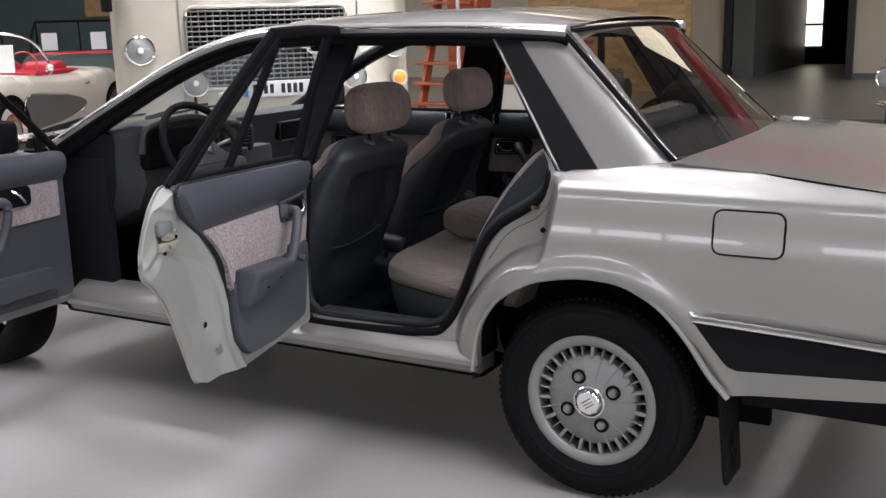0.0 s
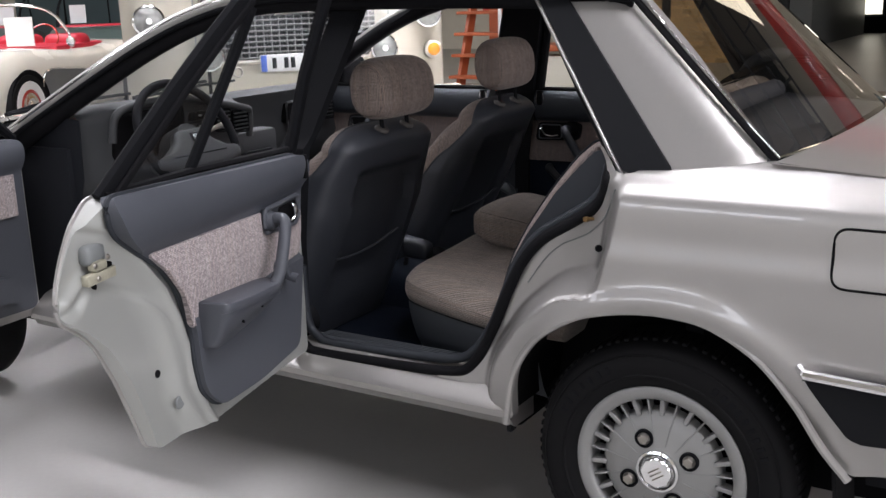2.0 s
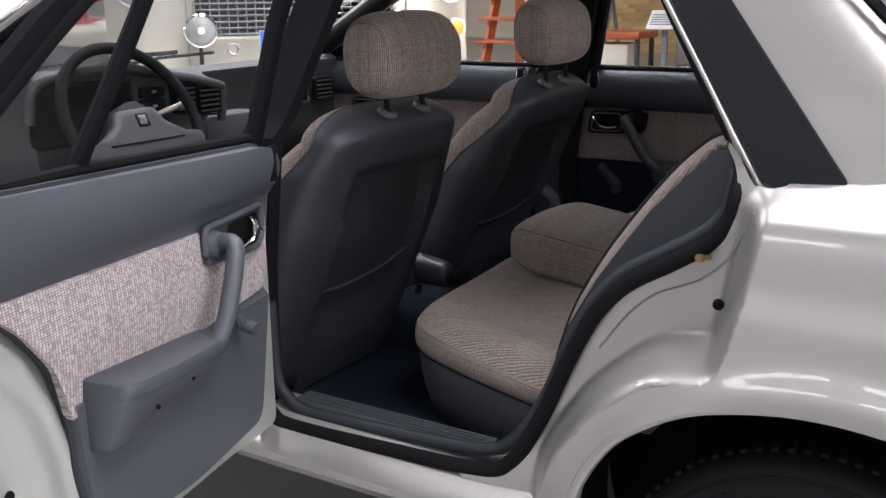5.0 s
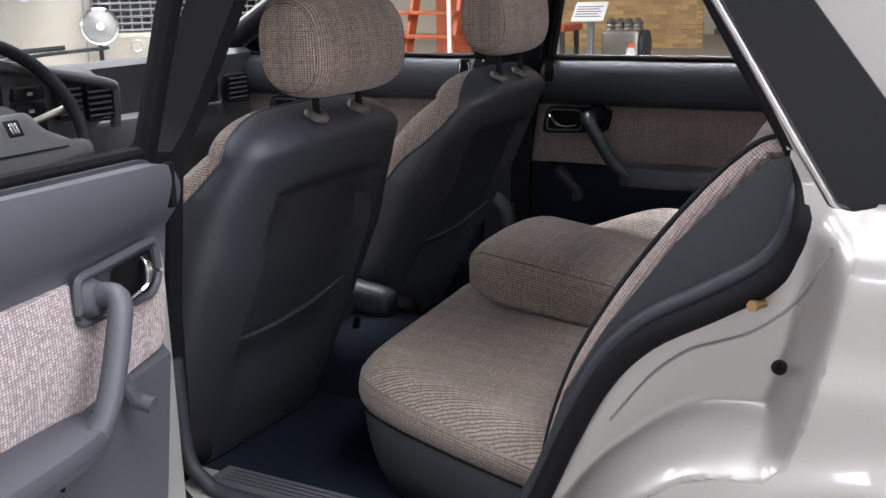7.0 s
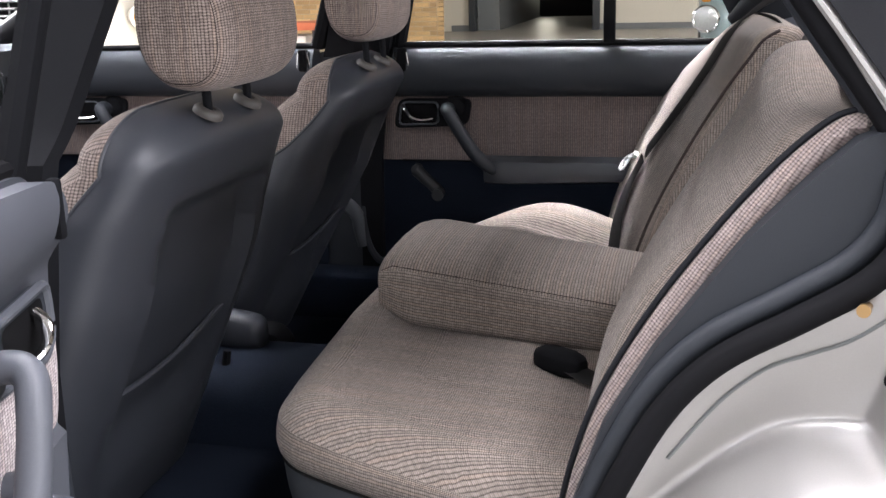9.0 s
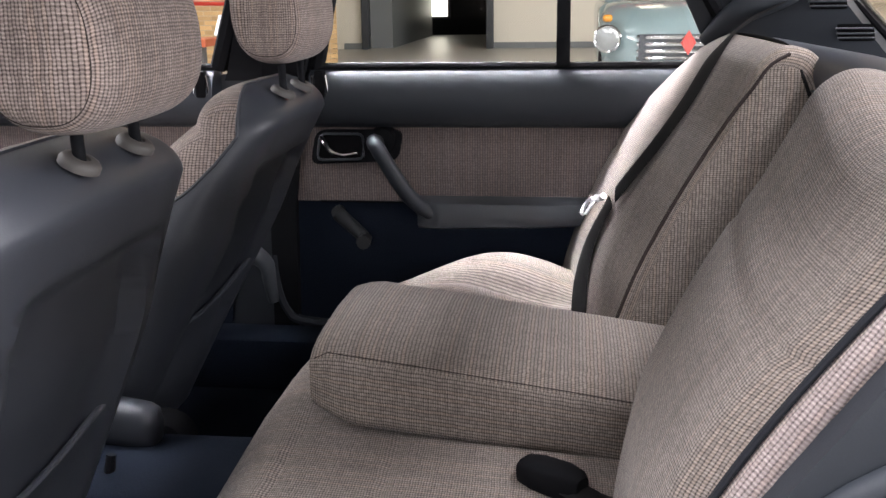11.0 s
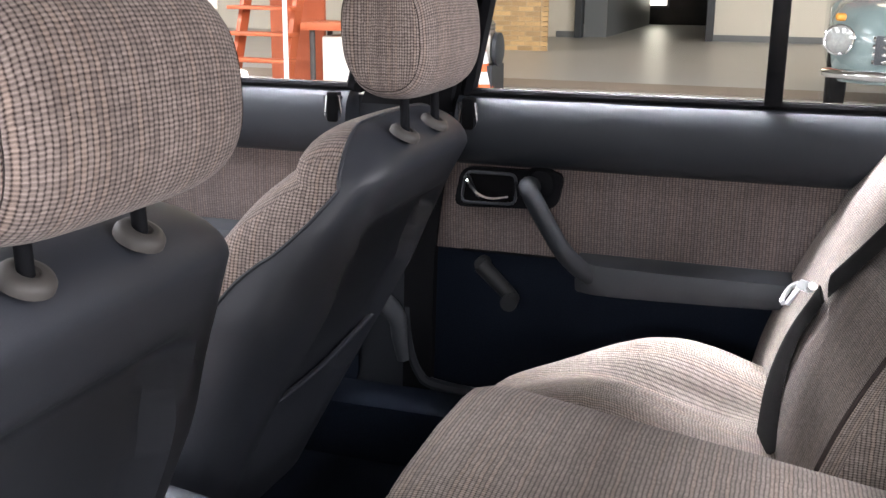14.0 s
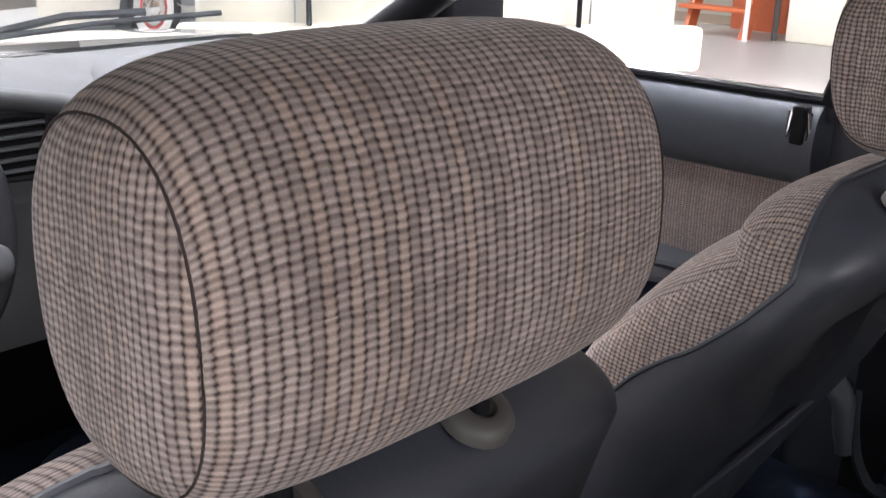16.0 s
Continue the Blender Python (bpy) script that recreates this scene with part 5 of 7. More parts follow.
def armrest(put, s0, s1, z, deep, mat, parent, label):
    """A padded armrest shelf between two places along a door; put(s, z, w) lays it out."""
    rings = []
    for k in range(21):
        t = k / 20
        s = s0 + (s1 - s0) * t
        w = deep * lerp_curve([(0, 0.62), (0.05, 0.86), (0.12, 0.98), (0.3, 1.04), (0.5, 1.04), (0.8, 0.95), (0.95, 0.80), (1, 0.60)], t)
        h = 0.062 * (1 - 0.25 * t)
        rings.append([put(s, z - h + b, 0.02 + a) for a, b in ((0, 0), (0.6 * w, 0.002), (0.9 * w, 0.010), (w * 0.985, 0.022), (w, 0.034), (w, h - 0.026), (w * 1.005, h - 0.022), (w * 1.005, h - 0.008), (w * 0.975, h - 0.001), (w * 0.93, h), (0.4 * w, h + 0.002), (0, h + 0.002))])
    return part("armrest", loft(rings), mat, parent, label)


def grip(put, pts, r, mat, parent):
    return part("pull_handle", tube(smooth_path([put(*p) for p in pts], 8), r, 12), mat, parent)


rings = []
for s, w, grow in ((0.578, 0.070, 0.90), (0.575, 0.080, 0.96), (0.569, 0.085, 0.99), (0.555, 0.090, 1), (0.52, 0.0925, 1), (0.47, 0.092, 1), (0.41, 0.089, 1), (0.35, 0.084, 1), (0.305, 0.076, 0.98), (0.282, 0.066, 0.93), (0.270, 0.054, 0.86), (0.264, 0.040, 0.7)):
    top = 0.693 + 0.09 * (s - 0.30)
    h = (0.050 + 0.18 * (s - 0.262)) * grow
    rings.append([D(s, top - 0.03 * (1 - grow) + b, 0.018 + a) for a, b in ((0, -h - 0.004), (0.30 * w, -h), (0.52 * w, -h * 0.985), (0.60 * w, -h * 0.93), (0.80 * w, -h * 0.55), (0.90 * w, -0.034), (0.925 * w, -0.0245), (0.92 * w, -0.0215), (0.985 * w, -0.0195), (w, -0.013), (w, -0.007), (0.975 * w, -0.0015), (0.93 * w, 0), (0.5 * w, 0.0015), (0, 0.002))])
part("armrest", loft(rings), DOORVINYL, rdoor, "blue-grey moulded armrest")
grip(D, [(0.236, 0.822, 0.030), (0.233, 0.827, 0.064), (0.240, 0.820, 0.082), (0.256, 0.795, 0.088), (0.280, 0.748, 0.090), (0.303, 0.706, 0.088), (0.325, 0.680, 0.078), (0.355, 0.672, 0.055)], 0.0150, DOORVINYL, rdoor)
BEZ = round_poly([(0.072, 0.802), (0.095, 0.784), (0.264, 0.796), (0.262, 0.852), (0.075, 0.856)], 0.014, 4)
part("handle_bezel", sheet(BEZ, 0.012, lambda s, z: D(s, z, 0.040), tuple(D(0, 0, -0.012) - D(0, 0, 0))), VINYL, rdoor)
part("bezel_rim", tube([D(s, z, 0.041) for s, z in BEZ], 0.0055, 8, closed=True), DOORVINYL, rdoor)
part("grip_mount", lathe([(0, 0.016), (0.020, 0.014), (0.025, 0.0), (0, 0)], 20, Matrix.Translation(D(0.236, 0.822, 0.040)) @ pose(0, 0, 0, 90, 0, 105)), DOORVINYL, rdoor)
# the cup is a flat sheet, its inner shade given by colour
part("handle_cup_shade", sheet(round_poly([(0.088, 0.800), (0.105, 0.792), (0.190, 0.798), (0.190, 0.844), (0.088, 0.846)], 0.010, 4), 0.010, lambda s, z: D(s, z, 0.0412)), DARKHOLE, rdoor)
part("inner_handle", tube(smooth_path([D(0.118, 0.840, 0.045), D(0.126, 0.830, 0.058), D(0.142, 0.812, 0.060), D(0.160, 0.798, 0.048)], 5), 0.0058, 8, flat=0.7), CHROME, rdoor)
part("window_crank", join(tube([D(0.205, 0.70, 0.03), D(0.205, 0.70, 0.055)], 0.014, 12), tube([D(0.205, 0.70, 0.055), D(0.185, 0.668, 0.058)], 0.010, 8), tube([D(0.185, 0.672, 0.05), D(0.185, 0.664, 0.080)], 0.012, 10)), DOORVINYL, rdoor)
for s, z, w in ((0.50, 0.655, 0.094), (0.40, 0.66, 0.089)):
    part("trim_screw", lathe([(0, 0.002), (0.003, 0.002), (0.004, 0), (0, 0)], 12, Matrix.Translation(D(s, z, w)) @ pose(0, 0, 0, 90, 0, 15)), BLACK, rdoor)
part("lock_pull", join(box((-0.007, -0.006, -0.032), (0.007, 0.006, 0.032), 0.004, 2, Matrix.Translation(D(0.030, 0.920, 0.046)))), BLACK, rdoor)
# latch with its worn plates
LW = door_w(0.843, 0.885)
LT = lambda ss, zz, ww: Matrix.Translation(D(ss, zz, LW + ww)) @ pose(0, 0, 0, 0, 0, -75)
latch = part("door_latch", box((-0.029, -0.012, -0.018), (0.029, 0.016, 0.022), 0.012, 3, LT(0.843, 0.888, 0.002)), GREYPAINT, rdoor, "worn zinc door latch")
part("latch_plate", join(box((-0.044, -0.004, -0.010), (0.044, 0.014, 0.012), 0.004, 2, LT(0.840, 0.846, 0.008)), box((-0.036, -0.004, -0.008), (0.000, 0.018, 0.010), 0.005, 2, LT(0.862, 0.868, 0.008))), LATCHZINC, latch, "cream-yellow zinc catch plate")
part("latch_slot", box((-0.024, -0.004, -0.0045), (0.022, 0.0165, 0.0045), 0.002, 1, LT(0.832, 0.8635, 0.006)), DARKHOLE, latch)
for ss, zz in ((0.862, 0.872), (0.822, 0.880), (0.856, 0.846)):
    part("latch_screw", lathe([(0, 0.003), (0.004, 0.003), (0.006, 0), (0, 0)], 12, Matrix.Translation(D(ss, zz, LW + 0.024)) @ pose(0, 0, 0, 90, 0, 105)), STEEL, latch)
for s, z, r in ((0.682, 0.592, 0.009), (0.846, 0.826, 0.009)):
    part("drain_plug", lathe([(0, 0.003), (r * 0.8, 0.003), (r, 0), (0, 0)], 16, Matrix.Translation(door_inner(s, z)) @ pose(0, 0, 0, 90, 0, 105)), SEAL, rdoor)
part("grey_plug", lathe([(0, 0.003), (0.015, 0.003), (0.017, 0), (0, 0)], 20, Matrix.Translation(door_inner(0.628, 0.509)) @ pose(0, 0, 0, 90, 0, 105)), GREYPAINT, rdoor)


def bar(points, wide, thin, mat, parent, name="window_frame"):
    return part(name, tube(points, wide, 8, flat=thin / wide, up=(0.966, 0.256, 0)), mat, parent)


T = lambda s, z, w=0.0: D(s, z, w + tumble(z) - 0.015)
bar([T(0.810, 0.985), T(0.62, 1.170), T(0.50, 1.275), T(0.405, 1.350)], 0.021, 0.013, BLACK, rdoor)
bar([T(0.795, 0.978, 0.016), T(0.60, 1.165, 0.016), T(0.48, 1.268, 0.016), T(0.395, 1.338, 0.016)], 0.009, 0.006, SEAL, rdoor)
bar([T(0.485, 0.985), T(0.42, 1.16), T(0.365, 1.325)], 0.014, 0.012, BLACK, rdoor)
bar([T(0.41, 1.352), T(0.15, 1.358), T(-0.14, 1.352)], 0.018, 0.012, BLACK, rdoor)
bar([T(0.41, 1.362, -0.01), T(0.15, 1.368, -0.01), T(-0.16, 1.360, -0.01)], 0.008, 0.008, CHROME, rdoor)
bar([T(-0.01, 0.94), T(-0.015, 1.15), T(-0.03, 1.35)], 0.020, 0.016, BLACK, rdoor)
part("belt_seal", tube([T(0.81, 0.992, 0.01), T(0.5, 0.985, 0.008), T(0.0, 0.958, 0.004)], 0.010, 8), SEAL, rdoor)
part("quarter_glass", loft([[T(0.80, 0.99), T(0.61, 1.165), T(0.41, 1.34)], [T(0.485, 0.987), T(0.425, 1.16), T(0.37, 1.335)]], closed=False), GLASS, rdoor).visible_shadow = False

# near front door
E2 = door_space((-2.155, 0.03), (0.10, -0.995))
FO = round_poly([(0.0, 0.355), (0.5, 0.362), (1.08, 0.37), (1.10, 0.96), (0.0, 0.925)], 0.02, 3)
fdoor = part("front_door", sheet(FO, 0.03, lambda s, z: E2(s, z, -0.10 - 0.03 * math.sin(math.pi * (z - 0.35) / 0.62)), tuple(E2(0, 0, 0.03) - E2(0, 0, 0))), SILVER, car, "open front door with blue-grey and tweed trim")
part("inner_shell", sheet(FO, 0.03, lambda s, z: E2(s, z, 0)), SILVER, fdoor)
part("shell_edge", loft([[E2(s, z, -0.1) for s, z in FO] + [E2(*FO[0], -0.1)], [E2(s, z, 0) for s, z in FO] + [E2(*FO[0], 0)]], closed=False), SILVER, fdoor)
FT = round_poly([(0.02, 0.385), (1.0, 0.41), (1.02, 0.955), (0.02, 0.94)], 0.03, 4)
part("door_trim", sheet(FT, 0.015, lambda s, z: E2(s, z, 0.02 + (0.028 * math.sin(math.pi * min(1, max(0, (z - 0.84) / 0.115))) ** 0.7 if z > 0.84 else 0)), tuple(E2(0, 0, -0.03) - E2(0, 0, 0))), DOORVINYL, fdoor, "blue-grey vinyl door trim")
ff = sheet([(0.06, 0.70), (0.98, 0.69), (0.98, 0.84), (0.06, 0.832)], 0.03, lambda s, z: E2(s, z, 0.03))
ff_me = bpy.data.meshes.new("fabric_insert")
ff.to_mesh(ff_me)
ff.free()
lay = ff_me.uv_layers.new(name="UVMap")
for lp in ff_me.loops:
    c = ff_me.vertices[lp.vertex_index].co
    lay.data[lp.index].uv = (-c.y, c.z)
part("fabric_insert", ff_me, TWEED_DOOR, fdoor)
part("handle_bezel", sheet(round_poly([(0.20, 0.765), (0.42, 0.765), (0.42, 0.835), (0.20, 0.835)], 0.02, 4), 0.015, lambda s, z: E2(s, z, 0.038), tuple(E2(0, 0, -0.01) - E2(0, 0, 0))), BLACK, fdoor)
part("inner_handle", tube(smooth_path([E2(0.29, 0.825, 0.042), E2(0.27, 0.81, 0.055), E2(0.25, 0.785, 0.055), E2(0.235, 0.778, 0.042)], 5), 0.006, 8), CHROME, fdoor)
grip(E2, [(0.40, 0.80, 0.03), (0.40, 0.806, 0.075), (0.36, 0.79, 0.085), (0.37, 0.72, 0.085), (0.42, 0.64, 0.085), (0.50, 0.625, 0.08)], 0.017, DOORVINYL, fdoor)
part("map_pocket", sheet(round_poly([(0.10, 0.44), (0.9, 0.45), (0.9, 0.53), (0.14, 0.52)], 0.02, 3), 0.03, lambda s, z: E2(s, z, 0.06), tuple(E2(0, 0, -0.04) - E2(0, 0, 0))), DOORVINYL, fdoor)
armrest(E2, 1.0, 0.45, 0.665, 0.085, DOORVINYL, fdoor, "")
for pts in ([(0.02, 0.94), (0.22, 1.10), (0.48, 1.27), (0.62, 1.33)], [(0.10, 0.945), (0.115, 1.0)]):
    part("window_frame", tube([E2(s, z, tumble(z)) for s, z in pts], 0.015, 8), BLACK, fdoor)
part("door_mirror", box((-0.10, -0.05, -0.06), (0.09, 0.05, 0.06), 0.025, 3, Matrix.Translation(E2(0.16, 1.0, -0.16)) @ pose(0, 0, 0, 0, 0, 5)), BLACK, fdoor)
part("door_mirror_glass", box((-0.004, -0.004, -0.004), (0.004, 0.004, 0.004), 0, 2, Matrix.Translation(E2(0.16, 1.0, -0.16))), CHROME, fdoor)


# ---------------------------------------------------------------- far doors
def far_door(name, x0, x1, rear):
    """A closed far door from its front end x0 to its back end x1."""
    put = lambda x, z, w=0.0: (x, 1.475 - w, z)
    outline = round_poly([(x0, 0.40), (x1, 0.40), (x1, 0.965), (x0, 0.965)], 0.02, 3)
    d = part(name, sheet(outline, 0.05, lambda x, z: (x, far(soft_side(z)), z), (0, -0.02, 0)), SILVER, car, "closed door with vinyl and tweed trim in shaded tones")
    lower = sheet(round_poly([(x0 - 0.055 * rear, 0.42), (x1 - 0.01, 0.42), (x1 - 0.01, 0.73), (x0 - 0.055 * rear, 0.73)], 0.04, 4), 0.03, lambda x, z: put(x, z, 0.020), (0, 0.02, 0))
    part("lower_trim", lower, CARPET, d, "dark navy carpet on the door bottom")
    part("pocket_frame", tube(smooth_path([put(x0 - 0.090, 0.60, 0.03), put(x0 - 0.085, 0.53, 0.032), put(x0 - 0.068, 0.480, 0.035), put(x0 - 0.03, 0.458, 0.038), put(x0 + 0.12, 0.452, 0.038), put(x1 - 0.3, 0.452, 0.038)], 6), 0.011, 8), VINYL, d)
    roll = []
    for k in range(13):
        a = math.pi * k / 12
        roll.append((0.060 * math.sin(a) ** 0.6 + 0.014, 0.925 - 0.060 * math.cos(a)))
    # darker vinyl than the open doors': the far side's shade is in the colour
    part("top_roll", loft([[put(x, z, w) for w, z in roll] for x in np.linspace(x0 + 0.005, x1 - 0.005, 20)]), VINYL, d, "padded vinyl door top in a darker, shaded slate")
    part("fabric_insert", sheet([(x0 - 0.06 * rear, 0.715), (x1 - 0.01, 0.715), (x1 - 0.01, 0.866), (x0 - 0.06 * rear, 0.866)], 0.03, lambda x, z: put(x, z, 0.030 + 0.004 * math.sin(math.pi * (z - 0.715) / 0.15))), TWEED_DIM, d, "tweed door insert, coloured dark for its shade")
    part("insert_seam", tube([put(x0 + 0.01, 0.714, 0.030), put(x1 - 0.01, 0.714, 0.030)], 0.0025, 6), BLACK, d)
    part("belt_seal", tube([(x0, 1.432, 0.986), (x1, 1.432, 0.986)], 0.007, 8), SEAL, d)
    part("belt_bright_strip", tube([(x0, 1.445, 0.990), (x1, 1.445, 0.990)], 0.003, 6), CHROME, d)
    hx = x0 + (0.20 if not rear else 0.0)
    part("handle_bezel", sheet(round_poly([(hx - 0.005, 0.792), (hx + 0.175, 0.800), (hx + 0.185, 0.862), (hx + 0.01, 0.862)], 0.02, 4), 0.01, lambda x, z: put(x, z, 0.044), (0, 0.016, 0)), BLACK, d)
    # dark flat sheet instead of a hollow, for the cup's shade
    part("handle_cup_shade", sheet(round_poly([(hx + 0.012, 0.803), (hx + 0.10, 0.806), (hx + 0.10, 0.852), (hx + 0.02, 0.852)], 0.012, 3), 0.01, lambda x, z: put(x, z, 0.0455)), DARKHOLE, d)
    part("inner_handle", tube(smooth_path([put(hx + 0.020, 0.848, 0.047), put(hx + 0.030, 0.838, 0.058), put(hx + 0.046, 0.820, 0.062), put(hx + 0.066, 0.813, 0.058), put(hx + 0.092, 0.816, 0.048)], 5), [0.0048 + 0.0022 * math.sin(math.pi * k / 20) for k in range(21)], 8, flat=0.7), CHROME, d)
    part("bezel_rim", tube([put(x, z, 0.0455) for x, z in round_poly([(hx + 0.010, 0.801), (hx + 0.105, 0.804), (hx + 0.105, 0.854), (hx + 0.018, 0.854)], 0.012, 3)], 0.0028, 6, closed=True), SKIRTVINYL, d)
    gx = hx + 0.135
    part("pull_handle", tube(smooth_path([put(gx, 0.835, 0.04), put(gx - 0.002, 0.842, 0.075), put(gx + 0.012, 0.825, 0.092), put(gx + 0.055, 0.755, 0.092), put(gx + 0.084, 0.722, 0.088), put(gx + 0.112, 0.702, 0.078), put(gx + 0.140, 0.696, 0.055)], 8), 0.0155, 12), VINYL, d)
    part("grip_mount", lathe([(0, 0.014), (0.022, 0.012), (0.030, 0.0), (0, 0)], 20, pose(gx + 0.012, 1.475 - 0.038, 0.842, 90, 0, 0)), BLACK, d)
    # lighter vinyl here, for the light on the armrest's top
    armrest(put, gx + 0.080, x1 - 0.06 if rear else x1 - 0.15, 0.726, 0.082, SKIRTVINYL, d, "")
    part("armrest_seam", tube([put(gx + 0.11, 0.716, 0.088), put(gx + 0.3, 0.716, 0.098), put(x1 - 0.12, 0.718, 0.09)], 0.0025, 6), BLACK, d)
    cx = hx + 0.072
    part("window_crank", join(tube([put(cx - 0.026, 0.692, 0.02), put(cx - 0.026, 0.692, 0.040)], 0.013, 12), tube([put(cx - 0.026, 0.692, 0.040), put(cx + 0.030, 0.642, 0.044)], [0.015, 0.013], 10), tube([put(cx + 0.032, 0.640, 0.04), put(cx + 0.032, 0.638, 0.072)], [0.012, 0.0145], 12)), DASH, d)
    lx = x0 + 0.028 if rear else x1 - 0.028
    u = [(lx - 0.014, 0.972), (lx - 0.014, 0.936), (lx - 0.007, 0.925), (lx + 0.007, 0.925), (lx + 0.014, 0.936), (lx + 0.014, 0.972)]
    part("lock_slider_frame", tube([(x, 1.475 - 0.070, z) for x, z in u], 0.0035, 8), CHROME, d)
    part("lock_slider", box((lx - 0.010, 1.475 - 0.0775, 0.928), (lx + 0.010, 1.475 - 0.055, 0.980), 0.004), DARKHOLE, d)
    return d


rear_far = far_door("rear_door", -1.015, -0.245, True)
front_far = far_door("front_door", -2.10, -1.20, False)
W = lambda x, z, w=0.0: (x, far(0.10) - tumble(z) * 1.0 - w, z)
part("window_divider", box((-0.530, far(0.118), 0.985), (-0.504, far(0.098), 1.34), 0.003), BLACK, rear_far)
part("window_frame", tube([W(-0.17, 0.985), W(-0.218, 1.05), W(-0.325, 1.22), W(-0.395, 1.33)], 0.014, 8), BLACK, rear_far)
part("window_frame", tube([W(-1.0, 0.985), W(-0.95, 1.15), W(-0.90, 1.33)], 0.016, 8), BLACK, rear_far)
part("door_glass", loft([[W(-1.0, 0.985), W(-0.25, 0.985)], [W(-0.92, 1.34), W(-0.42, 1.34)]], closed=False), GLASS, rear_far).visible_shadow = False
part("window_frame", tube([W(-2.08, 0.985), W(-1.75, 1.16), W(-1.45, 1.30), W(-1.3, 1.33)], 0.016, 8), BLACK, front_far)
part("window_frame", tube([W(-1.20, 0.985), W(-1.13, 1.15), W(-1.06, 1.33)], 0.018, 8), BLACK, front_far)
part("door_mirror", box((-0.05, -0.08, -0.055), (0.05, 0.09, 0.055), 0.02, 3, pose(-2.0, far(-0.02), 1.035)), BLACK, front_far)
part("b_pillar_trim", sheet(round_poly([(-1.22, 0.36), (-0.98, 0.36), (-0.98, 0.97), (-1.22, 0.97)], 0.01, 2), 0.03, lambda x, z: (x, 1.462, z), (0, 0.02, 0)), VINYL, car)
part("b_pillar_trim", sheet([(-1.185, 0.96), (-1.015, 0.96), (-0.915, 1.33), (-1.06, 1.33)], 0.03, lambda x, z: (x, far(0.115) - tumble(z), z), (0, 0.02, 0)), BLACK, car)
# ---------------------------------------------------------------- front seats
def front_seat(yc, label, hy=0.0, hx=0.0, hz=0.0, size=1.0, lean=0.0, broad=1.0):
    """A front seat: vinyl back shell, tweed cushions, a headrest (moved by hx, hy, hz) on two posts."""
    n, H = 80, 56
    rings = []
    for k in range(H + 1):
        t = k / H
        z = 0.35 + 0.585 * t
        rear = lerp_curve([(0.34, -1.165), (0.40, -1.145), (0.52, -1.098), (0.72, -1.015), (0.88, -0.964), (0.935, -0.940)], z) - lean * max(0, 0.93 - z)
        deep = lerp_curve([(0.34, 0.15), (0.45, 0.175), (0.6, 0.190), (0.8, 0.195), (0.90, 0.168), (0.935, 0.148)], z)
        wide = lerp_curve([(0.34, 0.20), (0.40, 0.225), (0.55, 0.245), (0.75, 0.252), (0.88, 0.230), (0.935, 0.206)], z) * broad
        ring = []
        cuff = -0.04 if lean == 0 else 0.12
        tip = math.asin(cuff - (0.767 + cuff) * min(1, max(0, (52 - k) / 40)))     # where vinyl meets cloth
        for i in range(n):
            if 1 <= i <= n // 2 - 1:
                a = tip + (i - 1) / (n // 2 - 2) * (math.pi - 2 * tip)
            else:
                a = math.pi - tip + ((i - n // 2 + 1) % n) / (n // 2 + 2) * (math.pi + 2 * tip)
            c, s = math.cos(a), math.sin(a)
            y = wide * math.copysign(abs(c) ** 0.5, c)
            x = deep / 2 * math.copysign(abs(s) ** 0.72, s)
            if s < 0:                                    # side bolsters reach forward
                x -= 0.030 * min(1, -s / 0.5) * abs(c) ** 0.8 * min(1, 1.5 * t) * (1 - t) ** 0.5 * 1.6
            else:                                        # shallow knee recess in the back
                inset = min(1, max(0, (0.162 - abs(y - 0.01)) / 0.026)) * min(1, max(0, (0.872 - z) / 0.03)) * min(1, max(0, (z - 0.42) / 0.16))
                x -= 0.030 * inset * inset * (3 - 2 * inset) + 0.010 * (1 - (y / wide) ** 2) * (1 - t)
            ring.append((rear - deep / 2 + x, yc + y, z))
        rings.append(ring)
    last = rings[-1]
    mx = sum(p[0] for p in last) / n
    for k in range(1, 11):
        ph = math.pi / 2 * k / 10
        rings.append([(mx + (x - mx) * max(0.04, math.cos(ph)), yc + (y - yc) * (1 - 0.50 * (1 - math.cos(ph))), z + 0.054 * math.sin(ph)) for x, y, z in last])
    def shoulder(p):
        """The shoulders fall away to both sides."""
        q = min(1, max(0, (p[2] - 0.78) / 0.20))
        return (p[0], p[1], p[2] - 0.030 * q * q * (3 - 2 * q) * min(1, abs(p[1] - yc) / (0.235 * broad)) ** 3.2)

    rings = [[shoulder(p) for p in r] for r in rings]
    shell, front = bmesh.new(), bmesh.new()
    back = lambda i, k: 1 <= i < n // 2 - 1
    for target, keep in ((shell, back), (front, lambda i, k: not back(i, k))):
        vs = [[target.verts.new(p) for p in r] for r in rings]
        for k, (a, b) in enumerate(zip(vs, vs[1:])):
            for i in range(n):
                if keep(i, k):
                    j = (i + 1) % n
                    target.faces.new((a[i], a[j], b[j], b[i]))
        if target is shell:
            target.faces.new(vs[-1])
        bmesh.ops.delete(target, geom=[v for v in target.verts if not v.link_faces], context="VERTS")
    seat = part("front_seat", shell, SEATVINYL, car, label)
    part("back_cushion", front, TWEED, seat, "grey-brown tweed seat facing")
    i0 = 1
    top = rings[-1]
    welt = [rings[k][i0] for k in range(6, H + 10)] + [top[i] for i in range(i0, n // 2 - i0 + 1, 2)] + [rings[k][n // 2 - i0] for k in range(H + 9, 5, -1)]
    part("seam_piping", tube(welt, 0.0026, 6), SEATVINYL, seat)
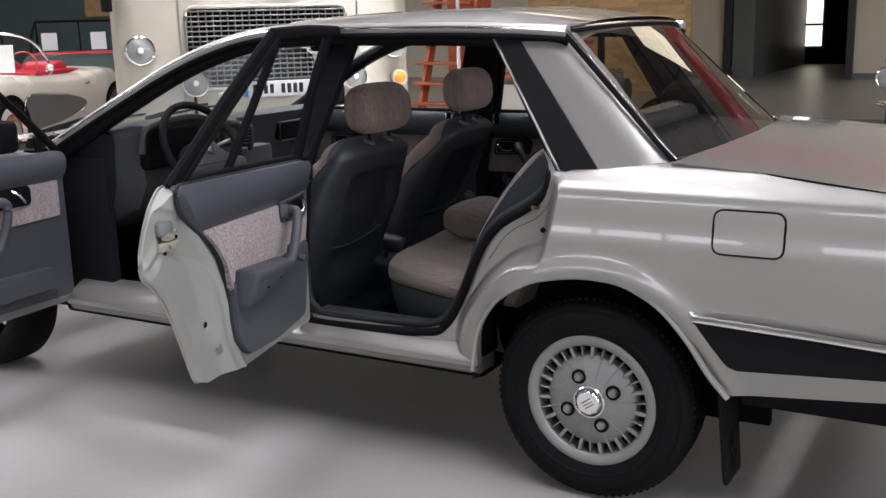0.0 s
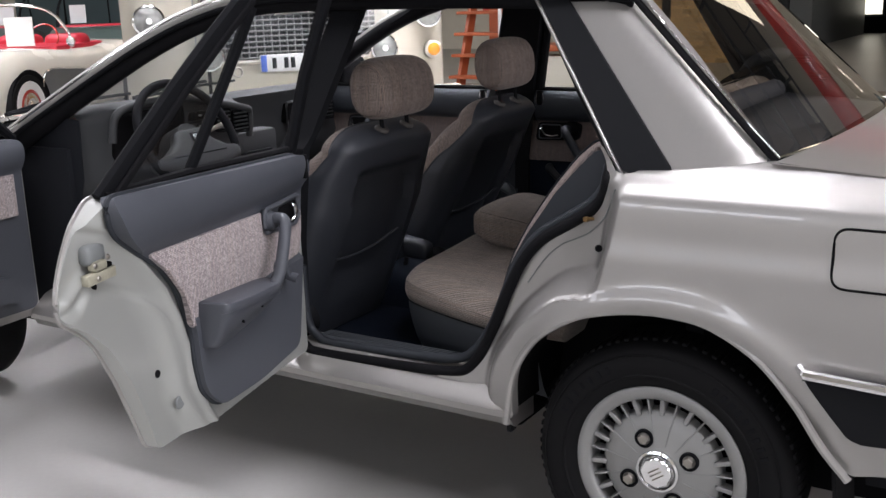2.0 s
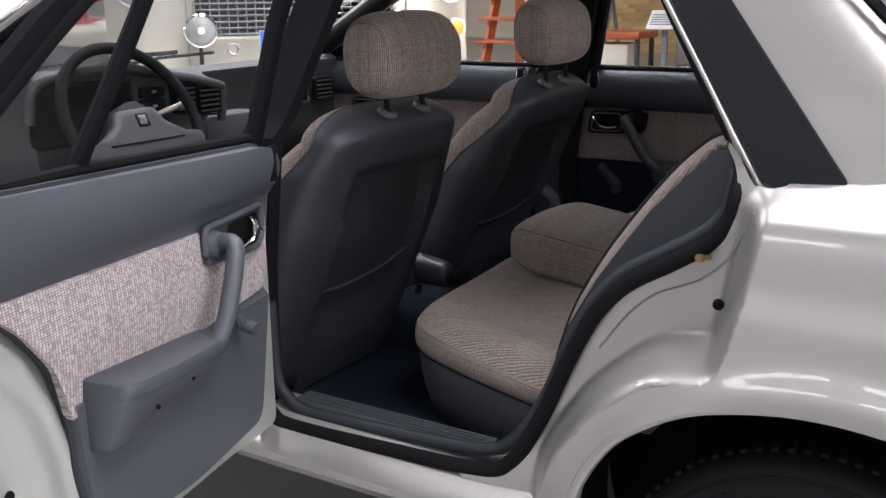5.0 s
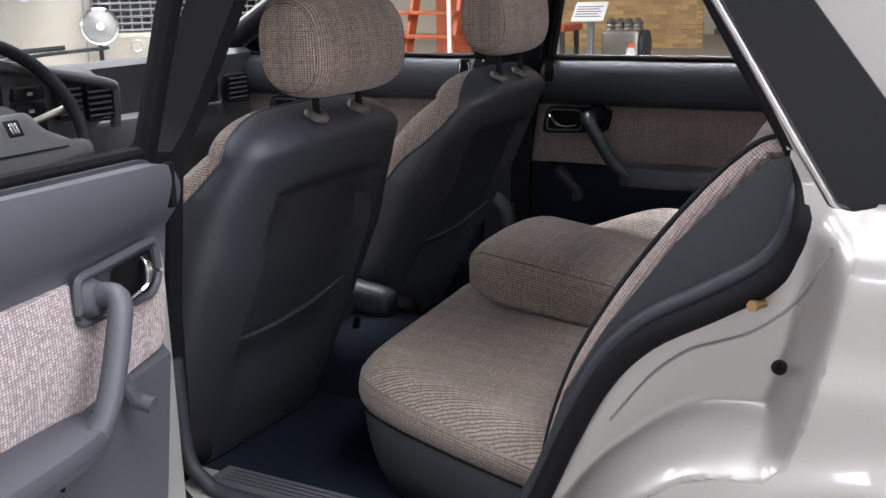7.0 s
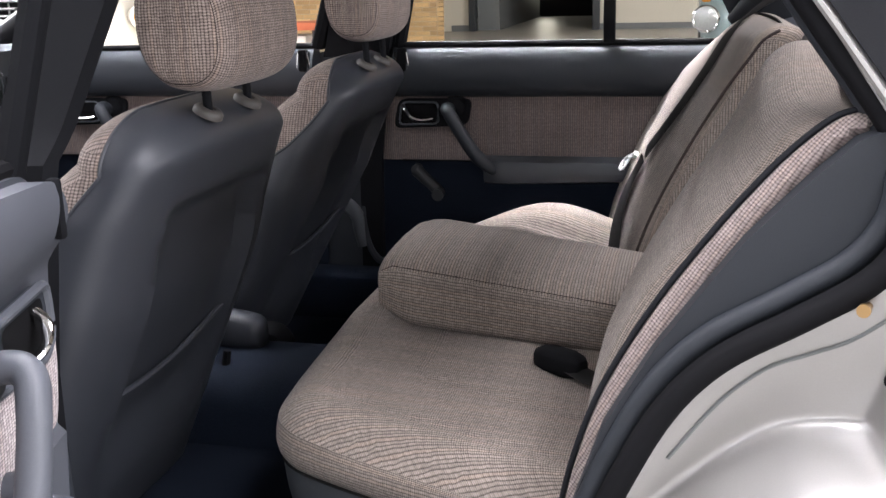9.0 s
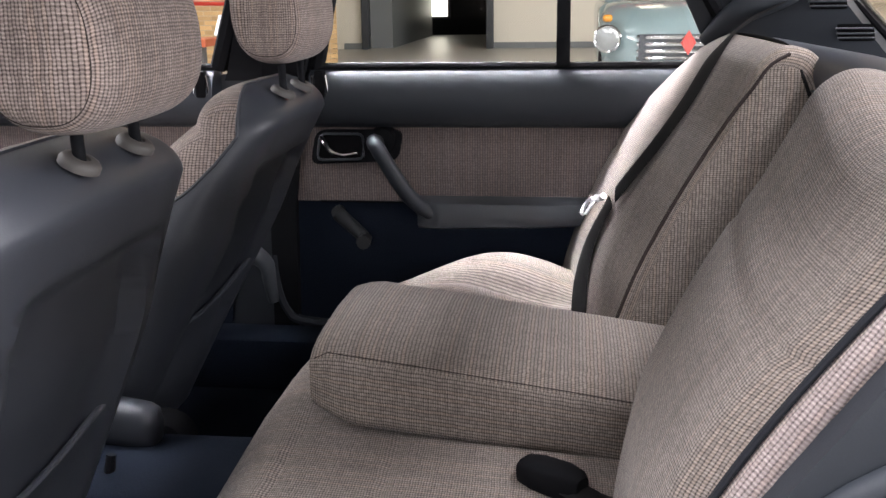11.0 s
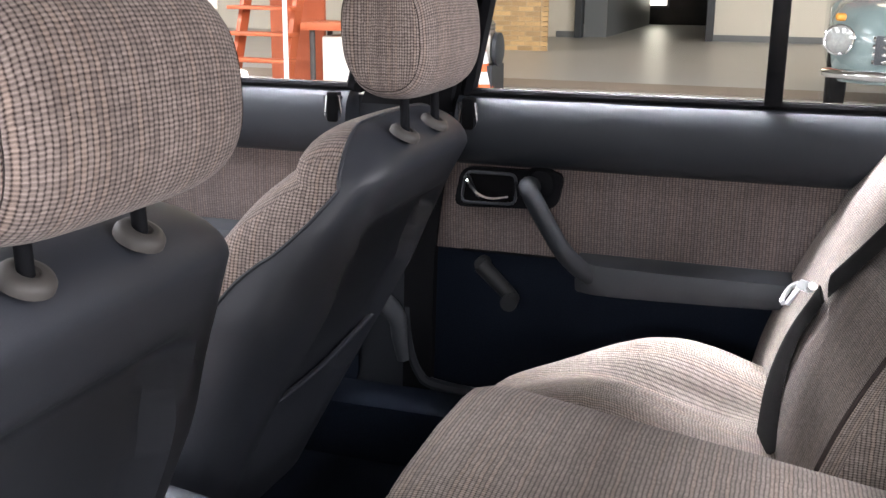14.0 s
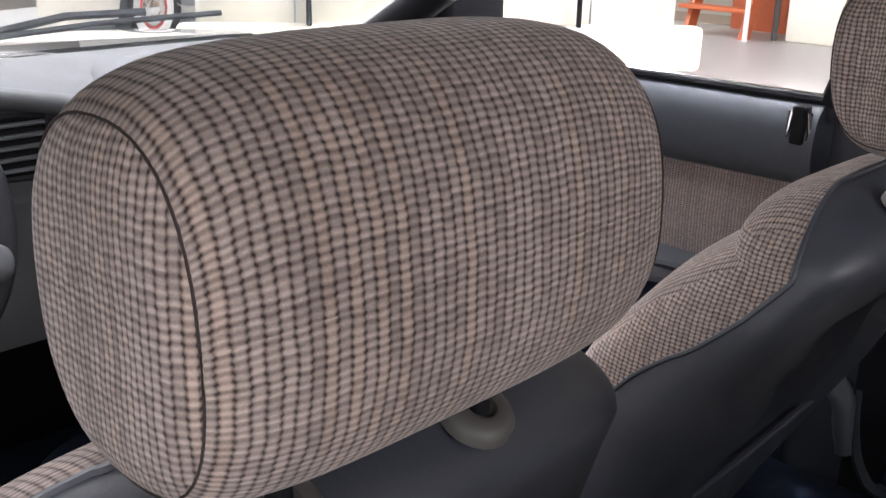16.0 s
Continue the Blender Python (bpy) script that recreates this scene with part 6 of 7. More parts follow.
    part("pocket_edge", tube(smooth_path([(-1.088 - 0.32 * lean, yc - 0.168, 0.598), (-1.094 - 0.32 * lean, yc - 0.06, 0.588), (-1.091 - 0.32 * lean, yc + 0.06, 0.597), (-1.076 - 0.30 * lean, yc + 0.168, 0.630)], 6), 0.005, 8), SEATVINYL, seat)
    part("seat_cushion", loft([superring(0, 0, 0.25 * f, 0.085 * g, 4, 28, lambda a, b: (x, yc + a, 0.45 + b + 0.02 * (-1.1 - x))) for x, f, g in ((-1.27, 0.85, 0.75), (-1.29, 0.97, 0.95), (-1.36, 1, 1), (-1.55, 1, 1), (-1.64, 0.96, 0.9), (-1.67, 0.8, 0.6))]), TWEED, seat)
    part("seat_skirt", box((-1.60, yc - 0.235, 0.345), (-1.26, yc + 0.235, 0.43), 0.02), SEATVINYL, seat)
    part("recliner_cover", lathe([(0, 0.03), (0.03, 0.028), (0.045, 0.012), (0.048, 0)], 20, pose(-1.13, yc - 0.235, 0.44, 90, 0, 0)), BLACK, seat)
    # headrest: a broad pillow, rounded, with a flat end panel at each side
    hr = []
    for k in range(33):
        q = -1 + 2 * k / 32
        th = q * math.pi / 2
        y = hy + 0.003 + 0.141 * size * math.copysign(abs(math.sin(th)) ** 0.53, th)
        r = max(0.012, math.cos(th)) ** 0.30 * (0.993 if k in (5, 27) else 1)
        hr.append([(hx - 0.956 + a - 0.06 * b, yc + y, hz + 1.082 + b + 0.006 * (1 - q * q)) for a, b in superring(0, 0, 0.063 * (0.5 + 0.5 * size) * (0.25 + 0.75 * r), 0.0857 * r, 2.52, 48, lambda a, b: (a, b))])
    rest = part("headrest", cloth(hr, seam=lambda k: (lambda p: (0.085 * math.atan2(p[0] + 0.956, -0.09 - (p[1] - yc - hy)) if k < 5 else 0.085 * math.atan2(p[0] + 0.956, p[1] - yc - hy - 0.09), p[2])) if k < 5 or k > 27 else None), TWEED, seat, "tweed headrest pillow on two black posts")
    for sgn in (-1, 1):
        ring = hr[5 if sgn < 0 else 27]
        part("headrest_seam", tube([(x, y + sgn * 0.0008, z) for x, y, z in ring], 0.0006, 5, closed=True), BROWNTHREAD, seat)
    for dy in (hy - 0.063 * size, hy + 0.063 * size):
        part("headrest_post", tube([(-0.955, yc + dy, 0.970), (-0.957, yc + dy, 1.04)], 0.0062, 12), BLACK, seat)
        part("post_collar", lathe([(0.0, 0.003), (0.008, 0.003), (0.0088, 0.0055), (0.012, 0.0062), (0.0175, 0.0045), (0.0205, 0.0005), (0.0205, -0.005)], 24, pose(-0.955, yc + dy, 0.9755, 0, 26, 0)), GREYPLASTIC, seat)
    return seat


front_seat(0.409, "dark vinyl front seat with tweed cushions and headrest", broad=1.11)
front_seat(1.131, "dark vinyl front seat with tweed cushions and headrest", -0.034, -0.008, 0.016, 0.903, 0.13)
part("seat_belt_stalk", tube([(-1.17, 0.700, 0.39), (-1.15, 0.712, 0.44), (-1.142, 0.716, 0.492)], [0.012, 0.010, 0.007], 8), BLACK, car)
part("console_end", loft([superring(0, 0, 0.030 * f, 0.036 * f, 3, 24, lambda a, b: (x, MID + 0.045 + a, 0.492 + b - 0.12 * (x + 1.12))) for x, f in ((-1.34, 1), (-1.15, 1), (-1.128, 0.96), (-1.116, 0.84), (-1.111, 0.6))]), SEATVINYL, car, "slate plastic end of the centre console")
part("handbrake_console", loft([superring(0, 0, 0.075 * f, 0.09, 3, 20, lambda a, b: (x, MID + a, 0.44 + b)) for x, f in ((-1.60, 0.9), (-1.35, 0.9), (-1.22, 0.85), (-1.20, 0.7))]), VINYL, car)

part("belt_anchor_cover", tube(smooth_path([(-1.165, 1.455, 0.598), (-1.140, 1.438, 0.594), (-1.122, 1.430, 0.578), (-1.118, 1.432, 0.540), (-1.112, 1.436, 0.500)], 5), [0.022 - 0.0005 * k for k in range(21)], 12), SKIRTVINYL, car, "slate plastic belt anchor cover at the B pillar")

# ---------------------------------------------------------------- rear bench
HALF = [(-0.36, 0.118), (-0.44, 0.140), (-0.51, 0.164), (-0.60, 0.192), (-0.70, 0.226), (-0.79, 0.262), (-0.850, 0.294), (-0.884, 0.335), (-0.897, 0.40), (-0.903, 0.50), (-0.906, 0.64)]
EDGE = [(p.x, p.y) for p in smooth_path([(x, y, 0) for x, y in HALF] + [(-0.906, MID, 0)] + [(x, far(y), 0) for x, y in HALF[::-1]], 5)]
EDGE_A = np.array(EDGE)


def edge_gap(x, y):
    """Distance from the front and side edge of the bench."""
    a, d = EDGE_A[:-1], EDGE_A[1:] - EDGE_A[:-1]
    p = np.array((x, y))
    t = np.clip(((p - a) * d).sum(1) / (d * d).sum(1), 0, 1)
    return float(np.sqrt((((a + t[:, None] * d) - p) ** 2).sum(1).min()))


def bench_top(x, y):
    """Height of the rear seat cushion."""
    u = (x + 0.90) / 0.48
    z = 0.583 - 0.03 * u
    for c in (0.40, 1.14):
        q = (y - c) / 0.30
        z += 0.012 * min(1, q * q)
    q = (y - 1.29) / 0.13
    z += 0.072 * math.exp(-q * q * 1.5) * math.exp(-((x + 0.62) / 0.17) ** 2)
    q = (y - 1.10) / 0.14
    z += 0.052 * math.exp(-q * q * 1.5) * math.exp(-((x + 0.70) / 0.12) ** 2)
    z -= 0.030 * math.exp(-((y - 1.185 - 0.10 * (x + 0.7)) / 0.028) ** 2) * math.exp(-((x + 0.60) / 0.16) ** 2)
    d = edge_gap(x, y)
    return z - 0.042 * max(0, 1 - d / 0.065) ** 2.4 - 0.0035 * (math.exp(-((d - 0.078) / 0.006) ** 2) + math.exp(-((d - 0.205) / 0.006) ** 2))


def inward(k):
    a, b = EDGE[max(0, k - 1)], EDGE[min(len(EDGE) - 1, k + 1)]
    t = Vector((b[0] - a[0], b[1] - a[1])).normalized()
    return Vector((t.y, -t.x)) if t.y > 0 or t.x < 0 else Vector((t.y, -t.x))


def rim_ring(inset, z):
    out = []
    for k, (x, y) in enumerate(EDGE):
        n = inward(k)
        out.append((x + n.x * inset, y + n.y * inset, z if z else bench_top(x, y)))
    return out


bench = part("rear_bench", flat_uv(sheet(EDGE, 0.014, lambda x, y: (x, y, bench_top(x, y))), lambda c: (c.y, c.x + 0.9 * c.z)), BENCHTWEED, car, "grey-brown tweed rear bench with folded-down armrest")
band = cloth([rim_ring(0.0, None), rim_ring(-0.004, 0.534), rim_ring(-0.005, 0.520), rim_ring(-0.002, 0.506), rim_ring(0.004, 0.496), rim_ring(0.012, 0.492)], closed=False)
part("cushion_border", band, BENCHTWEED, bench)
part("bench_skirt", loft([rim_ring(i, z) for i, z in ((0.008, 0.505), (0.004, 0.494), (0.004, 0.48), (0.007, 0.45), (0.013, 0.42), (0.024, 0.38), (0.04, 0.345))], closed=False), SKIRTVINYL, bench, "slate vinyl bench skirt")
part("bench_piping", tube([(x, y, z) for x, y, z in rim_ring(0.003, 0.4945)], 0.0022, 6), BELT, bench)


def ramp(v):
    v = min(1, max(0, v))
    return v * v * (3 - 2 * v)


def contour(y, z):
    """How far the backrest stands back beside the armrest and forward at the outer side."""
    q = abs(y - MID)
    k = min(1, max(0, (1.05 - z) / 0.12))
    if y > MID:
        return k * (0.022 - 0.075 * max(0, (q - 0.175) / 0.49) ** 1.6)
    out = min(1, max(0, (0.205 - y) / 0.055))
    low = min(1, max(0, (0.70 - z) / 0.12))
    return k * (0.018 - 0.020 * max(0, (q - 0.175) / 0.49)) + min(1, k * 2) * (0.024 * out * out * (3 - 2 * out)) + 0.016 * low


def backrest(y0, y1, stitch):
    """One block of the rear backrest between y0 and y1."""
    prof = [(-0.455, 0.50), (-0.462, 0.56), (-0.452, 0.62), (-0.425, 0.70), (-0.390, 0.78), (-0.345, 0.865), (-0.295, 0.945), (-0.262, 0.995), (-0.238, 1.027), (-0.205, 1.045), (-0.170, 1.040), (-0.150, 1.020), (-0.14, 0.98), (-0.15, 0.90), (-0.22, 0.70), (-0.30, 0.50)]
    P = [(p.x, p.y) for p in smooth_path([(x, z, 0) for x, z in prof], 8)]
    cx, cz = -0.28, 0.78
    rings = []
    for k in range(65):
        q = k / 64
        y = y0 + (y1 - y0) * (0.5 - 0.5 * math.cos(math.pi * q))
        e = 0.0
        d = (y - y0) if (y - y0) < (y1 - y) else (y1 - y)
        r = 0.018 if y0 > MID and (y - y0) < (y1 - y) else 0.045
        if d < r:
            e = 1 - math.sqrt(max(0, 1 - ((r - d) / r) ** 2))
        bow = 0.018 * math.sin(math.pi * (y - y0) / (y1 - y0))
        rings.append([(x + (cx - x) * 0.16 * e - ((bow - contour(y, z) - 0.004 * math.exp(-((z - stitch) / 0.0045) ** 2)) if x < -0.2 and z > 0.45 and x < cx - 0.35 * (0.78 - z) else 0), y, z + (cz - z) * 0.10 * e) for x, z in P])
    if y0 < MID - 0.3:                                   # the outer shoulder slopes down
        rings = [[(x, y, z - 0.050 * ramp((0.60 - y) / 0.30) * ramp((z - 0.75) / 0.25)) for x, y, z in r] for r in rings]
    return cloth(rings)


part("backrest", backrest(0.125, 0.602, 0.885), BENCHTWEED, bench)
part("backrest", backrest(0.935, 1.455, 0.832), BENCHTWEED, bench)
part("backrest_recess", sheet([(0.60, 0.50), (0.94, 0.50), (0.94, 1.01), (0.60, 1.01)], 0.04, lambda y, z: (-0.345 + (z - 0.5) * 0.38, y, z)), SEATVINYL, bench)
part("backrest_welt", tube(smooth_path([(-0.440, 0.934, 0.60), (-0.406, 0.934, 0.70), (-0.370, 0.934, 0.78), (-0.325, 0.934, 0.865), (-0.277, 0.934, 0.945), (-0.245, 0.935, 0.990), (-0.224, 0.936, 1.020), (-0.198, 0.937, 1.036)], 6), 0.0028, 6), BROWNTHREAD, bench)
part("backrest_top_piping", tube(smooth_path([(-0.215, 1.41, 1.045), (-0.20, 1.2, 1.048), (-0.195, 0.98, 1.045), (-0.185, 0.940, 1.02), (-0.165, 0.936, 0.97)], 5), 0.003, 6), BELT, bench)
# folded-down armrest
arm = []
for k in range(25):
    t = k / 24
    x = -0.815 + 0.50 * t
    lift = 0.050 * (1 - t)
    rr = 1 - 0.28 * max(0, 1 - t / 0.10) ** 2
    top = 0.708 - 0.072 * t
    bot = 0.595 - 0.052 * t + 0.012 * max(0, 1 - t / 0.1)
    cz, h = (top + bot) / 2, (top - bot) / 2
    ring = superring(MID, cz, 0.168 * (0.93 + 0.07 * rr), h * rr, 6, 44, lambda a, b: (x, a, b))
    ring = [(x, y, z + (0.012 * (1 - ((y - MID) / 0.168) ** 2) if z > cz else 0)) for x, y, z in ring]
    arm.append(ring)
arm_me = cloth(arm)
for f in arm_me.polygons:                                # the front panel is cut the other way
    if abs(f.normal.y) > 0.75:
        for j in f.loop_indices:
            u, v = arm_me.uv_layers[0].data[j].uv
            arm_me.uv_layers[0].data[j].uv = (v, u)
part("fold_down_armrest", arm_me, BENCHTWEED, bench, "tweed centre armrest folded down")
part("armrest_piping", tube([(x, MID - 0.1665, z) for x, z in ((-0.808, 0.690), (-0.79, 0.698), (-0.70, 0.686), (-0.60, 0.672), (-0.50, 0.658), (-0.34, 0.634))], 0.0007, 6), BROWNTHREAD, bench)
BK = pose(-0.514, 0.518, 0.588, 0, 0, -34) @ Matrix.Scale(0.86, 4)
buckle = part("belt_buckle", loft([superring(0, 0, w, h, 3.4, 24, lambda a, b: tuple(BK @ Vector((x, a, b)))) for x, w, h in ((-0.046, 0.016, 0.012), (-0.042, 0.020, 0.017), (-0.02, 0.024, 0.021), (0.02, 0.025, 0.022), (0.042, 0.020, 0.018), (0.05, 0.014, 0.012))]), BLACK, car, "black belt buckle with red button")
part("buckle_button", box((-0.0485, -0.009, -0.004), (-0.043, 0.009, 0.008), 0.002, 2, BK), REDLEATHER, buckle)
part("buckle_strap", tube([BK @ Vector(p) for p in ((0.03, 0, -0.006), (0.07, -0.002, -0.012), (0.11, -0.004, -0.010))], 0.020, 8, flat=0.3), BELT, car)
# seat belt on the far backrest
def back_face(y, z, proud):
    """A point on the front of the far backrest."""
    x = lerp_curve([(0.50, -0.455), (0.56, -0.462), (0.62, -0.452), (0.70, -0.425), (0.78, -0.390), (0.865, -0.345), (0.945, -0.295), (0.995, -0.262), (1.027, -0.238), (1.045, -0.205)], z)
    return (x - 0.018 * math.sin(math.pi * (y - 0.935) / 0.52) + contour(y, z) - proud, y, z + proud * 0.5)


strap = smooth_path([(-0.10, 1.40, 1.11), (-0.19, 1.32, 1.072), back_face(1.180, 1.03, 0.008), back_face(1.135, 0.95, 0.008), back_face(1.137, 0.887, 0.009), back_face(1.153, 0.84, 0.010), back_face(1.187, 0.78, 0.011)], 6)
part("seat_belt", tube(strap, 0.023, 10, flat=0.10, up=(-0.8, -0.25, 0.55)), BELT, car, "black seat belt with steel tongue")
lap = smooth_path([back_face(1.197, 0.765, 0.011), back_face(1.210, 0.70, 0.010), back_face(1.190, 0.64, 0.010), back_face(1.145, 0.585, 0.010), back_face(1.115, 0.56, 0.012)], 6)
part("lap_belt", tube(lap, 0.023, 10, flat=0.10, up=(-0.8, -0.25, 0.55)), BELT, car)
tx, ty, tz = back_face(1.232, 0.757, 0.024)
TM2 = pose(tx, ty, tz, -14, 32, 4)
part("belt_tongue", join(box((-0.002, -0.036, -0.007), (0.002, 0.034, 0.008), 0.0018, 1, TM2), box((-0.0015, 0.006, -0.034), (0.0015, 0.030, -0.006), 0.0014, 1, TM2), tube(smooth_path([TM2 @ Vector(p) for p in ((-0.002, 0.030, 0.0), (-0.004, 0.044, -0.010), (-0.004, 0.040, -0.030), (-0.003, 0.026, -0.034))], 4), 0.0038, 6), tube([TM2 @ Vector((0, -0.036, 0.0)), TM2 @ Vector((-0.001, -0.044, 0.004))], 0.006, 8)), BRIGHTZINC, car, "bright plated belt tongue")
edge_line = smooth_path([(-0.160, 0.118, 1.005), (-0.193, 0.118, 0.998), (-0.226, 0.118, 0.972), (-0.258, 0.118, 0.938), (-0.302, 0.118, 0.883), (-0.352, 0.118, 0.812), (-0.393, 0.118, 0.742), (-0.418, 0.118, 0.688), (-0.440, 0.118, 0.62), (-0.455, 0.118, 0.55)], 5)
def side_wide(z):
    return 0.004 + 0.011 * min(1, max(0, (z - 0.68) / 0.20))


side_poly = [(p.x - 0.010, p.z + 0.005) for p in edge_line] + [(p.x + side_wide(p.z), p.z - 0.53 * side_wide(p.z)) for p in edge_line[::-1]]


SIDE_X = [(p.z, p.x) for p in edge_line[::-1]]


def side_put(x, z):
    """The flat side of the backrest, a little bowed."""
    gap = (x - lerp_curve(SIDE_X, z)) * 0.84
    return (x, 0.118 - 0.010 * math.sin(math.pi * min(1, max(0, (gap + 0.014) / 0.034))), z)


part("backrest_side", flat_uv(sheet(side_poly, 0.008, side_put, (0, 0.02, 0)), lambda c: (c.x * 0.84 - c.z * 0.54 - c.y, c.x * 0.54 + c.z * 0.84)), TWEED_PALE, bench, "pale tweed side of the backrest")
part("backrest_seam", tube([(p.x - 0.014, 0.126, p.z + 0.006) for p in edge_line], 0.0034, 8), FOOTWELL, bench, "dark piping beside the side strip")
# slate side padding beside the backrest
for mirror in (False, True):
    f = far if mirror else (lambda y: y)
    pad = [(-0.150, 1.000), (-0.190, 0.990), (-0.232, 0.950), (-0.288, 0.890), (-0.370, 0.775), (-0.419, 0.688), (-0.453, 0.585), (-0.512, 0.44), (-0.45, 0.44), (-0.41, 0.60), (-0.345, 0.71), (-0.26, 0.79), (-0.14, 0.865), (-0.105, 0.94), (-0.118, 0.985)]
    part("side_padding", sheet(pad, 0.015, lambda x, z: (x, f(0.112), z), (0, 0.03 if mirror else -0.03, 0)), VINYL, car, "slate vinyl side padding")
part("inner_quarter", sheet([(-0.15, 0.958), (0.10, 0.955), (0.12, 0.985), (0.02, 1.06), (-0.10, 1.08), (-0.205, 1.05)], 0.03, lambda x, z: (x, 0.112 + 0.3 * max(0, z - 0.985), z), (0, 0.01, 0)), SEAL, car)
# parcel shelf, far inner C pillar with vents
part("parcel_shelf", loft([[(-0.17, y, 0.985), (-0.10, y, 0.992), (0.10, y, 0.975), (0.20, y, 0.968)] for y in np.linspace(0.11, far(0.11), 9)], closed=False), VINYL, car)
part("shelf_roll", tube([(-0.135, 0.14, 1.002), (-0.13, MID, 1.008), (-0.135, far(0.14), 1.002)], 0.035, 12), DOORVINYL, car)
for mirror in (False, True):
    f = far if mirror else (lambda y: y)
    inner = round_poly([(-0.235 if mirror else -0.115, 0.985), (0.095, 0.978), (-0.245, 1.345), (-0.42 if mirror else -0.36, 1.345)], 0.01, 2)
    part("inner_pillar_panel", sheet(inner, 0.025, lambda x, z: (x, f(0.105 + max(0, z - 0.985) * 0.33), z), (0, 0.012 if mirror else -0.012, 0)), VINYL, car, "slate pillar panel with two air vents")
    if mirror:
        part("belt_guide", tube(smooth_path([(-0.26, f(0.13), 1.03), (-0.20, f(0.16), 1.085), (-0.13, f(0.165), 1.115), (-0.09, f(0.15), 1.12)], 5), [0.012 + 0.016 * math.sin(math.pi * k / 15) for k in range(16)], 10), VINYL, car)
    for vx, vz in ((-0.045, 1.100), (0.012, 1.043)):
        # flat dark sheet as the shade behind the vent slats
        part("vent", sheet(round_poly([(vx - 0.034, vz - 0.014), (vx + 0.030, vz - 0.014), (vx + 0.022, vz + 0.017), (vx - 0.042, vz + 0.017)], 0.004, 2), 0.008, lambda x, z: (x, f(0.123 + max(0, z - 0.985) * 0.33), z)), DARKHOLE, car)
        part("vent_slats", join(*[tube([(vx - 0.037 - 0.003 * k, f(0.125 + (vz + dz - 0.985) * 0.33), vz + dz), (vx + 0.028 - 0.003 * k, f(0.125 + (vz + dz - 0.985) * 0.33), vz + dz)], 0.0022, 6) for k, dz in enumerate((-0.008, 0.0, 0.009))]), VINYL, car)

# ---------------------------------------------------------------- dashboard
def dash_row(y):
    """Section of the dashboard across the car."""
    k = ease((y - 0.12) / 0.05) * ease((0.80 - y) / 0.05)
    hump = k * lerp_curve([(0.1, 0.030), (0.30, 0.036), (0.45, 0.034), (0.62, 0.0), (0.8, -0.030)], y)
    face = -1.955 + 0.10 * k
    return [(-2.46, 0.945), (-2.20, 0.985), (-2.05, 1.000 + hump * 0.6), (face - 0.02, 1.003 + hump), (face + 0.005, 0.99 + hump), (face, 0.965 + hump * 0.6), (face - 0.025, 0.88), (face - 0.01, 0.80), (face - 0.06, 0.70), (-2.12, 0.60)]


part("dashboard", loft([[(x, y, z) for x, z in dash_row(y)] for y in np.linspace(0.11, far(0.11), 60)], closed=False), DASH, car, "grey moulded dashboard")
# far darker than the dash itself: the footwell's shade put in the colour
part("dash_end", sheet([(-2.44, 0.60), (-2.06, 0.60), (-1.99, 0.70), (-1.955, 0.80), (-1.95, 0.90), (-1.945, 0.99), (-2.05, 1.0), (-2.20, 0.985), (-2.44, 0.945)], 0.04, lambda x, z: (x, 0.106, z), (0, 0.004, 0)), FOOTWELL, car, "end of the dashboard, coloured dark for its shade")
# solid near-black block in place of a shaded instrument well
part("instrument_well_shade", box((-1.90, 0.17, 0.85), (-1.846, 0.470, 1.012), 0.02, 3), DARKHOLE, car)
part("instrument_hood", tube(smooth_path([(-1.840, 0.14, 0.92), (-1.836, 0.155, 0.995), (-1.832, 0.21, 1.024), (-1.830, 0.34, 1.033), (-1.830, 0.43, 1.032), (-1.830, 0.54, 1.010), (-1.832, 0.64, 0.990), (-1.834, 0.745, 0.964), (-1.840, 0.768, 0.945), (-1.850, 0.772, 0.86)], 6), 0.013, 10), DASH, car, "soft grey hood over the instruments")
part("dash_centre", box((-1.96, 0.56, 0.66), (-1.875, 0.95, 0.87), 0.012), DASH, car)
for y0, vx, wide, z0 in ((0.592, 0.058, 0.072, 0.898), (0.676, 0.058, 0.078, 0.886), (1.290, -0.040, 0.086, 0.858)):
    part("air_vent", box((-1.912 + vx, y0, z0), (-1.893 + vx, y0 + wide, z0 + 0.074), 0.006), DARKHOLE, car)
    part("vent_frame", tube([(-1.891 + vx, y, z) for y, z in round_poly([(y0, z0), (y0 + wide, z0 - 0.004), (y0 + wide, z0 + 0.072), (y0, z0 + 0.078)], 0.010, 3)], 0.0032, 6, closed=True), BLACK, car)
    part("air_vent_slats", join(*[box((-1.900 + vx, y0 + 0.004, z0 + 0.007 + 0.0138 * k), (-1.887 + vx, y0 + wide - 0.004, z0 + 0.0115 + 0.0138 * k), 0.001, 1) for k in range(5)]), DASH, car)
part("glove_tray", box((-1.985, 1.10, 0.862), (-1.945, 1.262, 0.940), 0.006), DARKHOLE, car)
part("tray_frame", tube([(-1.943, y, z) for y, z in round_poly([(1.095, 0.858), (1.266, 0.858), (1.266, 0.944), (1.095, 0.944)], 0.012, 3)], 0.005, 6, closed=True), DASH, car)
part("radio", box((-1.875, 0.68, 0.74), (-1.858, 0.90, 0.80), 0.004), BLACK, car)
for k in range(3):
    switch = part("switch", box((-1.875, 0.488, 0.872 + 0.038 * k), (-1.846, 0.570, 0.902 + 0.038 * k), 0.004), BLACK, car)
    part("switch_mark", box((-1.847, 0.522, 0.883 + 0.038 * k), (-1.8445, 0.536, 0.890 + 0.038 * k)), GREYPAINT, switch)
